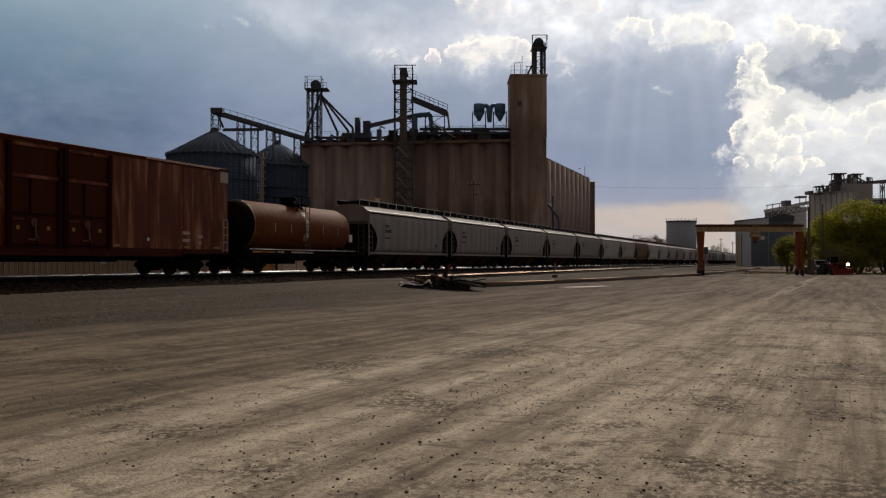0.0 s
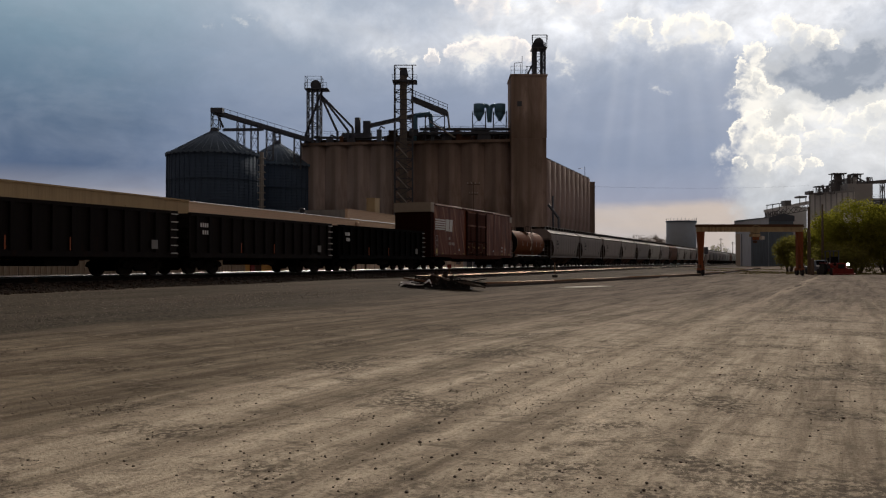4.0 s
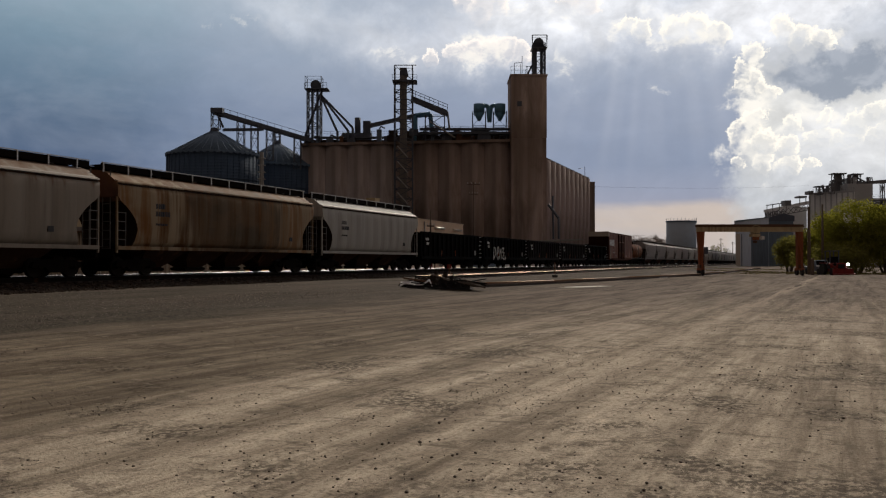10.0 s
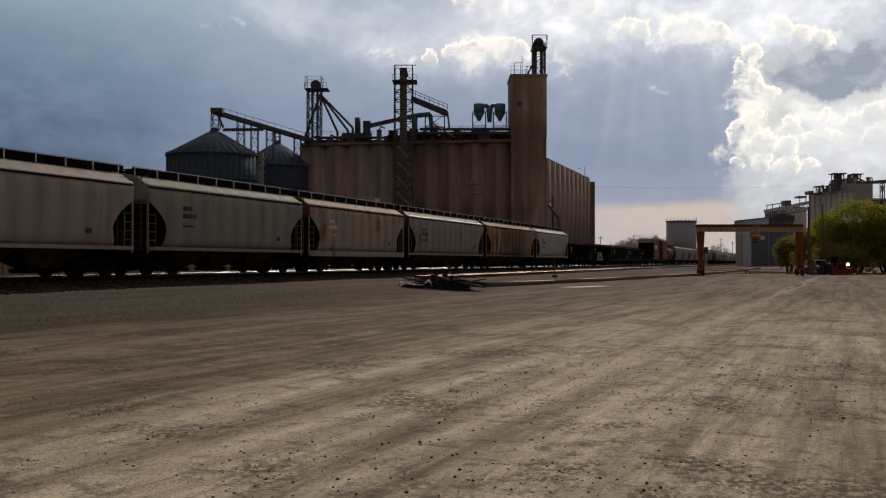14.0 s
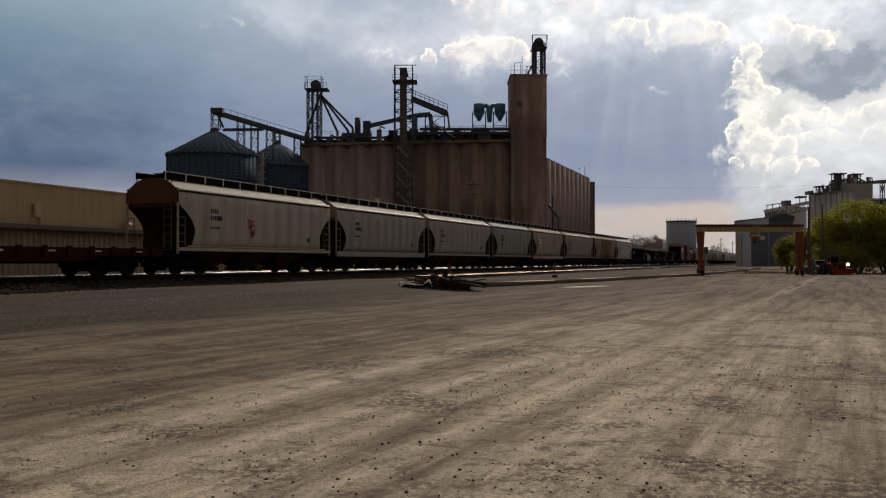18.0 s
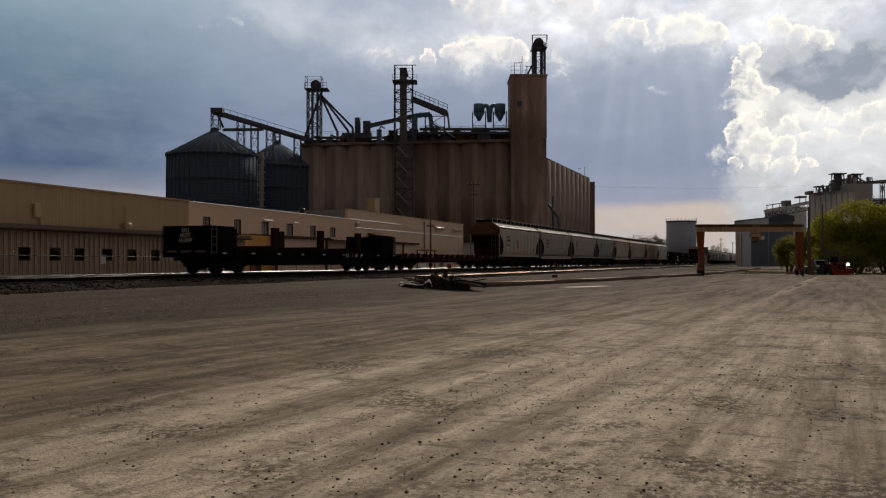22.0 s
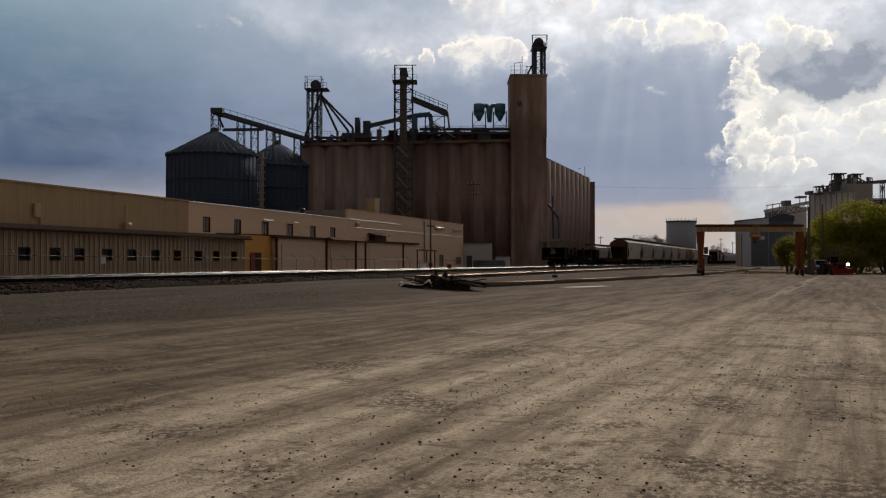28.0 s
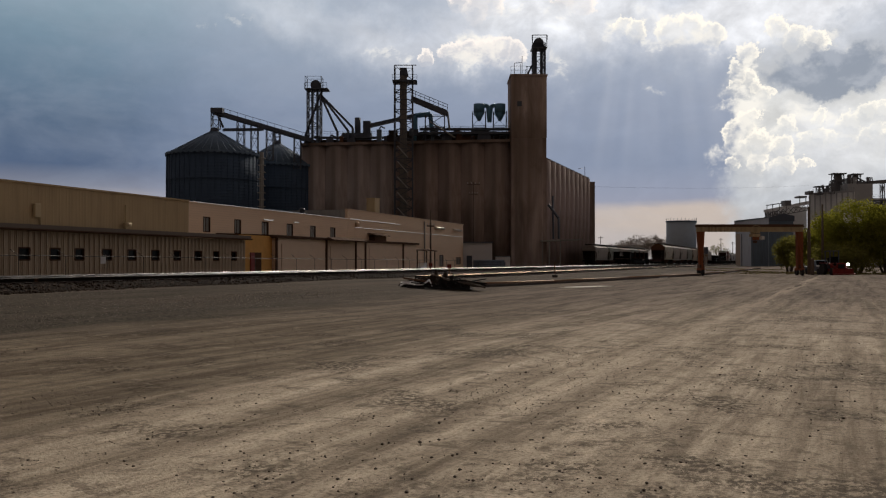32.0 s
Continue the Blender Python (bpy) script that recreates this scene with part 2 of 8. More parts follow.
def car_paint(name, color, rust, amount, spill=None):
    """Hopper paint: panels between welded seams, rain streaks, dust on the lower part."""
    n = Net(name)
    xyz = n.split(n.co.outputs["Object"])
    fine = n.noise(n.coord((5, 5, 5)), 2.0, 6)
    stre = n.noise(n.coord((2.2, 2.2, 0.16), (1, 3, 0)), 1.0, 6)
    broad = n.noise(n.coord((0.35, 0.35, 0.6), (9, 2, 4)), 1.0, 4)
    seam = n.math("FRACT", n.math("DIVIDE", n.math("ADD", xyz[1], 40.0), 1.22))
    panel = n.math("FLOOR", n.math("DIVIDE", n.math("ADD", xyz[1], 40.0), 1.22))
    tone = n.math("FRACT", n.math("MULTIPLY", n.math("SINE", n.math("MULTIPLY", panel, 12.9)), 43.7))
    c = n.mix(n.math("MULTIPLY", n.step(stre, 0.4, 0.75), 0.55), color, tuple(v * 0.5 for v in color))
    c = n.mix(n.math("MULTIPLY", tone, 0.16), c, tuple(v * 0.62 for v in color))
    c = n.mix(n.math("MULTIPLY", fine, 0.25), c, tuple(v * 0.6 for v in color))
    edge = n.math("LESS_THAN", n.math("ABSOLUTE", n.math("SUBTRACT", seam, 0.5)), 0.018)
    c = n.mix(n.math("MULTIPLY", edge, 0.16), c, tuple(v * 0.4 for v in color))
    mask = n.step(n.math("ADD", n.math("MULTIPLY", stre, 0.65), n.math("MULTIPLY", broad, 0.6)), 0.86 - 0.42 * amount, 0.98 - 0.3 * amount)
    c = n.mix(n.math("MULTIPLY", mask, min(1.0, 0.4 + amount)), c, rust)
    if spill:
        # old product spills run down all but the front end
        ragged = n.math("ADD", xyz[1], n.math("MULTIPLY", n.math("SUBTRACT", stre, 0.5), 11.0))
        c = n.mix(n.math("MULTIPLY", n.step(stre, 0.44, 0.60), 0.6), c, (0.22, 0.105, 0.038))
        c = n.mix(n.math("MULTIPLY", n.math("MULTIPLY", n.step(ragged, 5.6, 2.6), n.step(ragged, -6.0, -3.0)), 0.72), c, n.mix(n.step(broad, 0.36, 0.60), (0.016, 0.010, 0.006), spill))
    if amount >= 0.3:
        # rust creeps down from the roof seam
        lip = n.step(n.math("ADD", xyz[2], n.math("MULTIPLY", n.math("SUBTRACT", stre, 0.5), 2.6)), 3.75, 4.25)
        c = n.mix(n.math("MULTIPLY", lip, 0.6), c, (0.17, 0.088, 0.045))
    hump = n.math("ABSOLUTE", n.math("SUBTRACT", seam, 0.5))
    return n.surface(c, n.math("ADD", 0.60, n.math("MULTIPLY", fine, 0.25)), 0.0, n.bump(n.math("ADD", n.math("MULTIPLY", hump, 1.5), n.math("MULTIPLY", fine, 0.15)), 0.5, 0.05), 0.09)


RUSTY = (0.13, 0.062, 0.032)
PAINTS = {
    "pale": car_paint("pale_grey_car_paint", (0.334, 0.307, 0.295), RUSTY, 0.2),
    "cool": car_paint("cool_grey_car_paint", (0.290, 0.271, 0.268), RUSTY, 0.2),
    "rose": car_paint("dusty_rose_grey_car_paint", (0.352, 0.320, 0.290), RUSTY, 0.25),
    "white": car_paint("white_car_paint", (0.414, 0.409, 0.383), (0.30, 0.19, 0.05), 0.22),
    "buff": car_paint("buff_car_paint", (0.440, 0.414, 0.348), RUSTY, 0.25),
    "stained": car_paint("rust_stained_car_paint", (0.317, 0.249, 0.167), (0.17, 0.08, 0.03), 0.5, (0.075, 0.038, 0.016)),
    "brown": car_paint("brown_car_paint", (0.150, 0.075, 0.050), (0.07, 0.04, 0.025), 0.6),
    "sage": car_paint("dusty_green_grey_car_paint", (0.270, 0.276, 0.245), RUSTY, 0.28),
    "tan": car_paint("rust_streaked_tan_car_paint", (0.36, 0.315, 0.255), (0.16, 0.075, 0.032), 0.55),
    "dull": car_paint("dull_grey_car_paint", (0.304, 0.271, 0.231), RUSTY, 0.42),
}


def siding(name, color, pitch=0.4, axis=1, depth=0.03, dirt=0.4):
    n = Net(name)
    xyz = n.split(n.co.outputs["Object"])
    u = n.math("FRACT", n.math("DIVIDE", n.math("ADD", xyz[axis], 100.0), pitch))
    rib = n.step(n.math("ABSOLUTE", n.math("SUBTRACT", u, 0.5)), 0.32, 0.44)
    fine = n.noise(n.coord((3, 3, 3)), 2.0, 6)
    stre = n.noise(n.coord((1.5, 1.5, 0.2)), 1.0, 5)
    c = n.mix(n.math("MULTIPLY", n.step(stre, 0.4, 0.75), dirt), color, tuple(v * 0.55 for v in color))
    c = n.mix(n.math("MULTIPLY", fine, 0.25), c, tuple(v * 0.65 for v in color))
    return n.surface(c, 0.8, 0.0, n.bump(n.math("ADD", n.math("MULTIPLY", rib, 1.0), n.math("MULTIPLY", fine, 0.1)), 0.7, depth), 0.12)


M_TANWALL = siding("tan_metal_siding", (0.45, 0.342, 0.205), 0.30, depth=0.010)
M_LOWWALL = siding("ribbed_tan_siding", (0.40, 0.318, 0.232), 0.42, depth=0.06)
M_GALV = siding("corrugated_bin_steel", (0.075, 0.115, 0.18), 0.55, 2, 0.06, 0.5)
M_BRICKWALL = Net("tan_painted_block")
def _block(n):
    xyz = n.split(n.co.outputs["Object"])
    course = n.math("LESS_THAN", n.math("FRACT", n.math("DIVIDE", n.math("ADD", xyz[2], 10.0), 0.2)), 0.07)
    fine = n.noise(n.coord((3, 3, 3)), 2.0, 6)
    broad = n.noise(n.coord((0.4, 0.2, 0.9)), 1.0, 5)
    c = n.mix(broad, (0.68, 0.51, 0.365), (0.84, 0.655, 0.485))
    c = n.mix(n.math("MULTIPLY", course, 0.35), c, (0.22, 0.16, 0.11))
    return n.surface(c, 0.85, 0.0, n.bump(n.math("SUBTRACT", n.math("MULTIPLY", fine, 0.4), course), 0.4, 0.02), 0.08)
M_BRICKWALL = _block(M_BRICKWALL)
M_OCHRE = plain("ochre_painted_wall", (0.62, 0.33, 0.09), 0.8)
M_PALEWALL = plain("pale_stucco", (0.66, 0.51, 0.38), 0.85, 0, 0.15, 1)
M_ROOFGREY = plain("grey_roof_edge", (0.16, 0.135, 0.115), 0.9)
M_TRIM = plain("brown_trim", (0.08, 0.045, 0.03), 0.95, specular=0.05)
M_GLINT = plain("bright_metal_flashing", (0.85, 0.82, 0.78), 0.42, 1.0, 0.1)
M_WOOD = plain("grey_pole_wood", (0.13, 0.10, 0.08), 0.9, 0, 0.3, 5)
M_ORANGE = worn("orange_crane_paint", (0.26, 0.078, 0.030), amount=0.6, rough=0.7)
M_CREAM = worn("cream_crane_paint", (0.50, 0.40, 0.25), amount=0.45, rough=0.7)
M_RED = worn("red_machine_paint", (0.22, 0.020, 0.016), amount=0.2, rough=0.5)
M_RUBBER = plain("black_rubber", (0.02, 0.02, 0.02), 0.85)
# this siding and the grey concrete are lifted in colour for distance haze
M_PALE_BLUE = siding("blue_grey_siding", (0.64, 0.73, 0.86), 0.8)
M_GREY_CONC = plain("grey_concrete", (0.78, 0.82, 0.86), 0.9, 0, 0.3, 0.6)
M_GLASS = Net("dark_window_glass").surface((0.004, 0.004, 0.005), 0.12, 0.0, None, 0.05)
M_SMASH = plain("black_plastic_sheet", (0.015, 0.014, 0.014), 0.75, specular=0.1)
M_STONE = plain("ballast_stone", (0.040, 0.029, 0.022), 0.95, 0, 0.8, 9, specular=0.05)
M_LAMP = Net("lit_headlamp")
def _glow(n):
    e = n.t.nodes.new("ShaderNodeEmission")
    e.inputs["Color"].default_value, e.inputs["Strength"].default_value = (1, 0.97, 0.92, 1), 6.0
    n.t.links.new(e.outputs[0], n.out.inputs["Surface"])
    return n.mat
M_LAMP = _glow(M_LAMP)


LANE = -2.67                     # where the pale tyre track runs, metres right of the lens


def _ground(n):
    xyz = n.split(n.co.outputs["Object"])
    x, y = xyz[0], xyz[1]
    turned = n.t.nodes.new("ShaderNodeMapping")
    turned.inputs["Rotation"].default_value = (0, 0, radians(3.4))
    n.put(turned.inputs[0], n.co.outputs["Object"])

    def along(scale, loc, detail, rough, warp):
        m = n.t.nodes.new("ShaderNodeMapping")
        m.inputs["Scale"].default_value, m.inputs["Location"].default_value = scale, loc
        n.put(m.inputs[0], turned.outputs[0])
        return n.noise(m.outputs[0], 1.0, detail, rough, warp)

    def dab(fac, low, high, gain, base, tint):
        return n.mix(n.math("MULTIPLY", n.step(fac, low, high), gain), base, tint)
    rut = along((2.6, 0.15, 0.0), (0, 3, 0), 7, 0.62, 0.5)
    rut2 = along((0.75, 0.06, 0.0), (7, 1, 0), 6, 0.60, 0.4)
    tread = along((7.0, 0.7, 0.0), (3, 8, 0), 6, 0.66, 0.8)
    patch = n.noise(n.coord((0.16, 0.10, 0.0), (2, 9, 0)), 1.0, 7, 0.62)
    blotch = n.noise(n.coord((0.9, 0.7, 0.0), (5, 4, 0)), 1.0, 7, 0.62)
    coarse = n.noise(n.coord((3.2, 2.2, 3)), 1.0, 9, 0.70, 0.3)
    grit = n.noise(n.coord((9, 9, 9)), 3.0, 8, 0.68)
    pebble = n.noise(n.coord((26, 26, 26)), 2.0, 4, 0.6)
    clods = n.noise(n.coord((0.55, 0.42, 1), (3, 2, 0)), 1.0, 8, 0.66, 0.2)
    mixed = n.math("ADD", n.math("MULTIPLY", rut, 0.40), n.math("ADD", n.math("MULTIPLY", rut2, 0.36), n.math("MULTIPLY", tread, 0.26)))
    dust = n.ramp(mixed, ((0.39, (0.20, 0.163, 0.123)), (0.47, (0.36, 0.302, 0.232)), (0.53, (0.50, 0.424, 0.328)), (0.61, (0.68, 0.585, 0.462))))
    dust = dab(patch, 0.50, 0.70, 0.38, dust, (0.24, 0.192, 0.145))
    dust = dab(blotch, 0.52, 0.74, 0.38, dust, (0.20, 0.162, 0.122))
    dust = dab(coarse, 0.50, 0.70, 0.45, dust, (0.20, 0.162, 0.124))
    dust = dab(coarse, 0.46, 0.32, 0.30, dust, (0.66, 0.555, 0.44))
    # broken, damp patches where grit has been turned up
    turned_up = n.math("MULTIPLY", n.step(clods, 0.50, 0.60), n.step(n.noise(n.coord((7, 5, 6), (1, 5, 2)), 2.0, 6, 0.7), 0.43, 0.54))
    dust = n.mix(n.math("MULTIPLY", turned_up, 0.85), dust, (0.085, 0.070, 0.054))
    # the lot grows darker and browner before the gravel begins
    ramp_x = n.math("ADD", x, n.math("MULTIPLY", n.math("SUBTRACT", rut2, 0.5), 8.0))
    dust = n.mix(n.math("MULTIPLY", n.step(ramp_x, -3.4, -9.5), 0.95), dust, (0.35, 0.330, 0.302), "MULTIPLY")
    gravel = n.mix(patch, (0.020, 0.0170, 0.0128), (0.044, 0.038, 0.0285))
    stones = n.noise(n.coord((5, 5, 5), (2, 2, 8)), 2.0, 7, 0.75)
    gravel = n.mix(n.step(stones, 0.42, 0.60), n.mix(0.6, gravel, (0.004, 0.0035, 0.003)), n.mix(0.55, gravel, (0.132, 0.118, 0.092)))
    gravel = dab(rut2, 0.50, 0.62, 0.35, gravel, (0.085, 0.070, 0.058))
    side = n.step(n.math("ADD", x, n.math("ADD", n.math("MULTIPLY", n.math("SUBTRACT", patch, 0.5), 5.0), n.math("MULTIPLY", n.math("SUBTRACT", rut, 0.5), 5.0))), -12.8, -16.4)
    c = n.mix(side, dust, gravel)
    # farther out the lot turns to darker, browner dirt, streaked by tyres
    out = n.math("ADD", n.math("ADD", n.math("MULTIPLY", x, -0.38), n.math("MULTIPLY", y, 0.925)), n.math("MULTIPLY", n.math("SUBTRACT", rut2, 0.5), 30.0))
    far = n.mix(n.step(mixed, 0.40, 0.58), (0.045, 0.034, 0.028), (0.19, 0.148, 0.122))
    c = n.mix(n.math("MULTIPLY", n.math("MULTIPLY", n.step(out, 11.0, 42.0), 0.82), n.math("SUBTRACT", 1.0, n.math("MULTIPLY", side, 0.55))), c, far)
    # one tyre track worn pale by the trucks
    lane = n.split(turned.outputs[0])[0]
    pale = n.math("MULTIPLY", n.step(n.math("ABSOLUTE", n.math("SUBTRACT", n.math("ADD", lane, n.math("MULTIPLY", rut2, 1.2)), LANE)), 0.55, 0.15), n.step(rut, 0.36, 0.56))
    c = n.mix(n.math("MULTIPLY", n.math("MULTIPLY", pale, n.step(out, 6.0, 20.0)), 0.5), c, (0.52, 0.435, 0.34))
    c = dab(grit, 0.47, 0.62, 0.55, c, (0.115, 0.096, 0.075))
    chop = n.noise(n.coord((2.0, 3.4, 1), (8, 3, 0)), 1.0, 9, 0.72, 0.4)
    c = dab(chop, 0.53, 0.62, 0.55, c, (0.10, 0.082, 0.064))
    c = n.mix(n.math("MULTIPLY", n.math("MULTIPLY", n.step(chop, 0.44, 0.33), n.math("SUBTRACT", 1.0, side)), 0.28), c, (0.56, 0.48, 0.38))
    c = n.mix(n.math("MULTIPLY", n.math("MULTIPLY", n.step(pebble, 0.60, 0.74), n.math("SUBTRACT", 1.0, n.math("MULTIPLY", side, 0.75))), 0.35), c, (0.52, 0.45, 0.36))
    height = n.math("ADD", n.math("MULTIPLY", grit, 0.5), n.math("ADD", n.math("MULTIPLY", mixed, 1.4), n.math("MULTIPLY", pebble, 0.25)))
    return n.surface(c, 0.95, 0.0, n.bump(height, 0.7, 0.05), 0.03)
M_GROUND = _ground(Net("dusty_gravel_lot"))
M_GRASS = plain("dry_grass", (0.20, 0.18, 0.06), 0.9, 0, 0.35, 2)
def _leaf(n, gain, dull=0.0):
    v = n.noise(n.coord((0.35, 0.35, 0.35)), 1.0, 4)
    t = n.t.nodes.new("ShaderNodeNewGeometry").outputs["Random Per Island"]
    c = n.mix(v, tuple(v * gain for v in (0.165, 0.168, 0.026)), tuple(v * gain for v in (0.32, 0.305, 0.05)))
    c = n.mix(n.math("MULTIPLY", t, 0.6), c, tuple(v * gain for v in (0.09, 0.10, 0.014)))
    c = n.mix(dull, c, tuple(v * gain for v in (0.17, 0.145, 0.07)))
    d = n.t.nodes.new("ShaderNodeBsdfDiffuse")
    tr = n.t.nodes.new("ShaderNodeBsdfTranslucent")
    mx = n.t.nodes.new("ShaderNodeMixShader")
    n.put(d.inputs[0], c)
    n.put(tr.inputs[0], n.mix(0.35 * (1.0 - dull), c, tuple(v * gain for v in (0.35, 0.36, 0.03))))
    mx.inputs[0].default_value = 0.5
    n.t.links.new(d.outputs[0], mx.inputs[1])
    n.t.links.new(tr.outputs[0], mx.inputs[2])
    n.t.links.new(mx.outputs[0], n.out.inputs["Surface"])
    return n.mat
M_LEAF = _leaf(Net("spring_leaves"), 1.15, 0.12)
M_DULLLEAF = _leaf(Net("dull_bush_leaves"), 0.95, 0.5)
M_BARK = plain("bark", (0.09, 0.075, 0.06), 0.9, 0, 0.3, 6)
M_TWIG = plain("bare_twigs", (0.42, 0.365, 0.32), 0.9, 0, 0.3, 3)
M_RUSTBEAM = worn("rust_brown_beam", (0.12, 0.065, 0.04), amount=0.4, rough=0.75)
# both concrete tones are raised to stand for haze on the far works
M_GREY_CONC2 = plain("dark_grey_concrete", (0.42, 0.435, 0.455), 0.9, 0, 0.2, 0.6)
M_GREY_CONC3 = plain("light_grey_concrete", (0.70, 0.70, 0.71), 0.9, 0, 0.15, 0.6)
M_BRASS = plain("worn_bright_rail_top", (0.30, 0.165, 0.085), 0.42, 0.9, 0.3)
M_SILVER = plain("galvanised_bin_roof", (0.50, 0.54, 0.58), 0.8, 0.0, 0.15, 1.0, specular=0.1)
# steel of the far works, haze put into its lighter grey
M_FARSTEEL = plain("haze_grey_steel", (0.17, 0.17, 0.18), 0.8, 0, 0.3, 0.5)
M_TANKGREY = plain("blue_grey_tank_paint", (0.36, 0.42, 0.48), 0.8, 0, 0.25, 0.5)
M_PALEGRAVEL = plain("pale_dusty_gravel", (0.36, 0.315, 0.25), 0.95, 0, 0.45, 3)
M_PALEPAD = plain("pale_concrete_pad", (0.55, 0.50, 0.44), 0.85, 0, 0.2, 4)

# ---- sky, ground, tracks ----
def sky_material():
    n = Net("cloudy_sky")
    d = n.t.nodes.new("ShaderNodeVectorMath")
    d.operation = "NORMALIZE"
    n.put(d.inputs[0], n.co.outputs["Object"])
    way = d.outputs[0]
    x, y, z = n.split(way)
    az0 = n.math("MULTIPLY", n.math("ARCTAN2", x, y), 57.2958)
    el0 = n.math("MULTIPLY", n.math("ARCSINE", z), 57.2958)

    def stretched(scale, loc):
        m = n.t.nodes.new("ShaderNodeMapping")
        m.inputs["Scale"].default_value, m.inputs["Location"].default_value = scale, loc
        n.put(m.inputs[0], way)
        return m.outputs[0]

    def centred(v, gain):
        return n.math("MULTIPLY", n.math("SUBTRACT", v, 0.5), gain)

    # ragged outlines: the cloud masses are bent by noise before they are drawn
    az = n.math("ADD", az0, centred(n.noise(stretched((1, 1, 1), (7.1, 3.3, 0.4)), 17.0, 9, 0.62), 7.0))
    el = n.math("ADD", el0, centred(n.noise(stretched((1, 1, 1), (2.2, 8.3, 5.4)), 17.0, 9, 0.62), 5.0))

    def blob(a, e, sa, se, amp, warped=True):
        u = n.math("DIVIDE", n.math("SUBTRACT", az if warped else az0, a), sa)
        w = n.math("DIVIDE", n.math("SUBTRACT", el if warped else el0, e), se)
        q = n.math("ADD", n.math("MULTIPLY", u, u), n.math("MULTIPLY", w, w))
        return n.math("MULTIPLY", n.math("POWER", 2.71828, n.math("MULTIPLY", q, -1.0)), amp)

    def total(blobs):
        s = blob(*blobs[0])
        for b in blobs[1:]:
            s = n.math("ADD", s, blob(*b))
        return s

    puff = n.noise(stretched((1, 1, 1.35), (0.3, 0.1, 0.7)), 24.0, 9, 0.58, 0.4)
    above = n.noise(stretched((1, 1, 1.35), (0.303, 0.104, 0.717)), 24.0, 9, 0.58, 0.4)
    relief = n.math("SUBTRACT", puff, above)          # sun side against shade side of each billow
    fluff = n.noise(stretched((1, 1, 1.2), (4.3, 1.1, 2.7)), 60.0, 6, 0.6, 0.3)
    veil = n.noise(stretched((1, 1, 2.6), (1.3, 2.1, 0.2)), 6.0, 7, 0.55, 0.4)
    form = n.math("ADD", n.math("MULTIPLY", puff, 0.72), n.math("MULTIPLY", fluff, 0.28))
    height = n.math("DIVIDE", n.math("ADD", el0, centred(veil, 1.2)), 26.0)
    base = n.ramp(height, ((0.0, (0.52, 0.46, 0.425)), (0.135, (0.57, 0.485, 0.43)), (0.155, (0.30, 0.315, 0.40)), (0.24, (0.165, 0.215, 0.32)), (0.40, (0.205, 0.26, 0.365)), (0.52, (0.27, 0.335, 0.43)), (0.68, (0.41, 0.48, 0.56))))
    west = n.ramp(height, ((0.0, (0.58, 0.47, 0.40)), (0.150, (0.50, 0.43, 0.40)), (0.185, (0.20, 0.215, 0.275)), (0.23, (0.088, 0.128, 0.212)), (0.34, (0.095, 0.145, 0.225)), (0.50, (0.165, 0.245, 0.325)), (0.68, (0.29, 0.395, 0.465))))
    base = n.mix(n.step(az, -12.0, -24.0), base, west)
    base = n.mix(n.math("MULTIPLY", n.step(veil, 0.42, 0.68), 0.24), base, (0.36, 0.40, 0.49))
    base = n.mix(n.math("MULTIPLY", n.math("MULTIPLY", n.step(az0, -20.0, 4.0), n.step(el0, 3.2, 5.0)), 0.45), base, (0.355, 0.395, 0.505))
    # the pale sky to the right of the cloud bank, and the soft glow below the sun
    pale = n.math("MULTIPLY", n.step(az, 18.91, 21.07), n.step(el, 17.0, 9.0))
    c = n.mix(n.math("MULTIPLY", pale, 0.95), base, n.mix(n.step(el, 4.2, 8.0), (0.54, 0.56, 0.59), (0.72, 0.715, 0.69)))
    lit = total(LIT)
    c = n.mix(n.step(lit, 0.0, 0.9), c, (0.83, 0.84, 0.875))
    busy = n.math("ADD", 0.10, n.math("MULTIPLY", n.math("MAXIMUM", n.step(lit, 0.1, 0.8), n.math("MULTIPLY", pale, 0.6)), 0.5), 0.0, True)
    tone = n.math("MULTIPLY", n.math("ADD", centred(form, 1.1), n.math("MULTIPLY", relief, 1.3)), busy)
    c = n.mix(1.0, c, n.ramp(n.math("ADD", 0.5, tone), ((0.0, 0.62), (0.5, 0.98), (1.0, 1.40))), "MULTIPLY")
    gloom = total(DARK)
    shade = n.step(n.math("ADD", gloom, centred(form, 1.2)), 0.25, 0.72)
    c = n.mix(n.math("MULTIPLY", shade, 0.9), c, n.mix(n.step(relief, -0.10, 0.14), (0.27, 0.31, 0.38), (0.38, 0.415, 0.48)))
    # faint shafts of light fanning out below the sun
    fan = n.math("ARCTAN2", n.math("SUBTRACT", az0, SUN_AZ), n.math("SUBTRACT", SUN_EL, el0))
    comb = n.t.nodes.new("ShaderNodeCombineXYZ")
    n.put(comb.inputs[0], n.math("MULTIPLY", fan, 8.0))
    shaft = n.math("MULTIPLY", n.step(n.noise(comb.outputs[0], 1.0, 2, 0.5), 0.40, 0.70), blob(14.79, 10.00, 5.0, 4.2, 1.0, False))
    c = n.mix(n.math("MULTIPLY", shaft, 0.22), c, (0.74, 0.74, 0.78))
    rim = total(RIM)
    wisp = n.math("SUBTRACT", 1.0, n.math("MULTIPLY", n.math("ABSOLUTE", centred(puff, 2.0)), 7.0))     # thin lit edges along the billows
    glow = n.math("ADD", n.math("MULTIPLY", rim, 0.8), n.math("ADD", n.math("MULTIPLY", relief, 3.2), n.math("ADD", n.math("MULTIPLY", wisp, 0.35), centred(fluff, 1.2))))
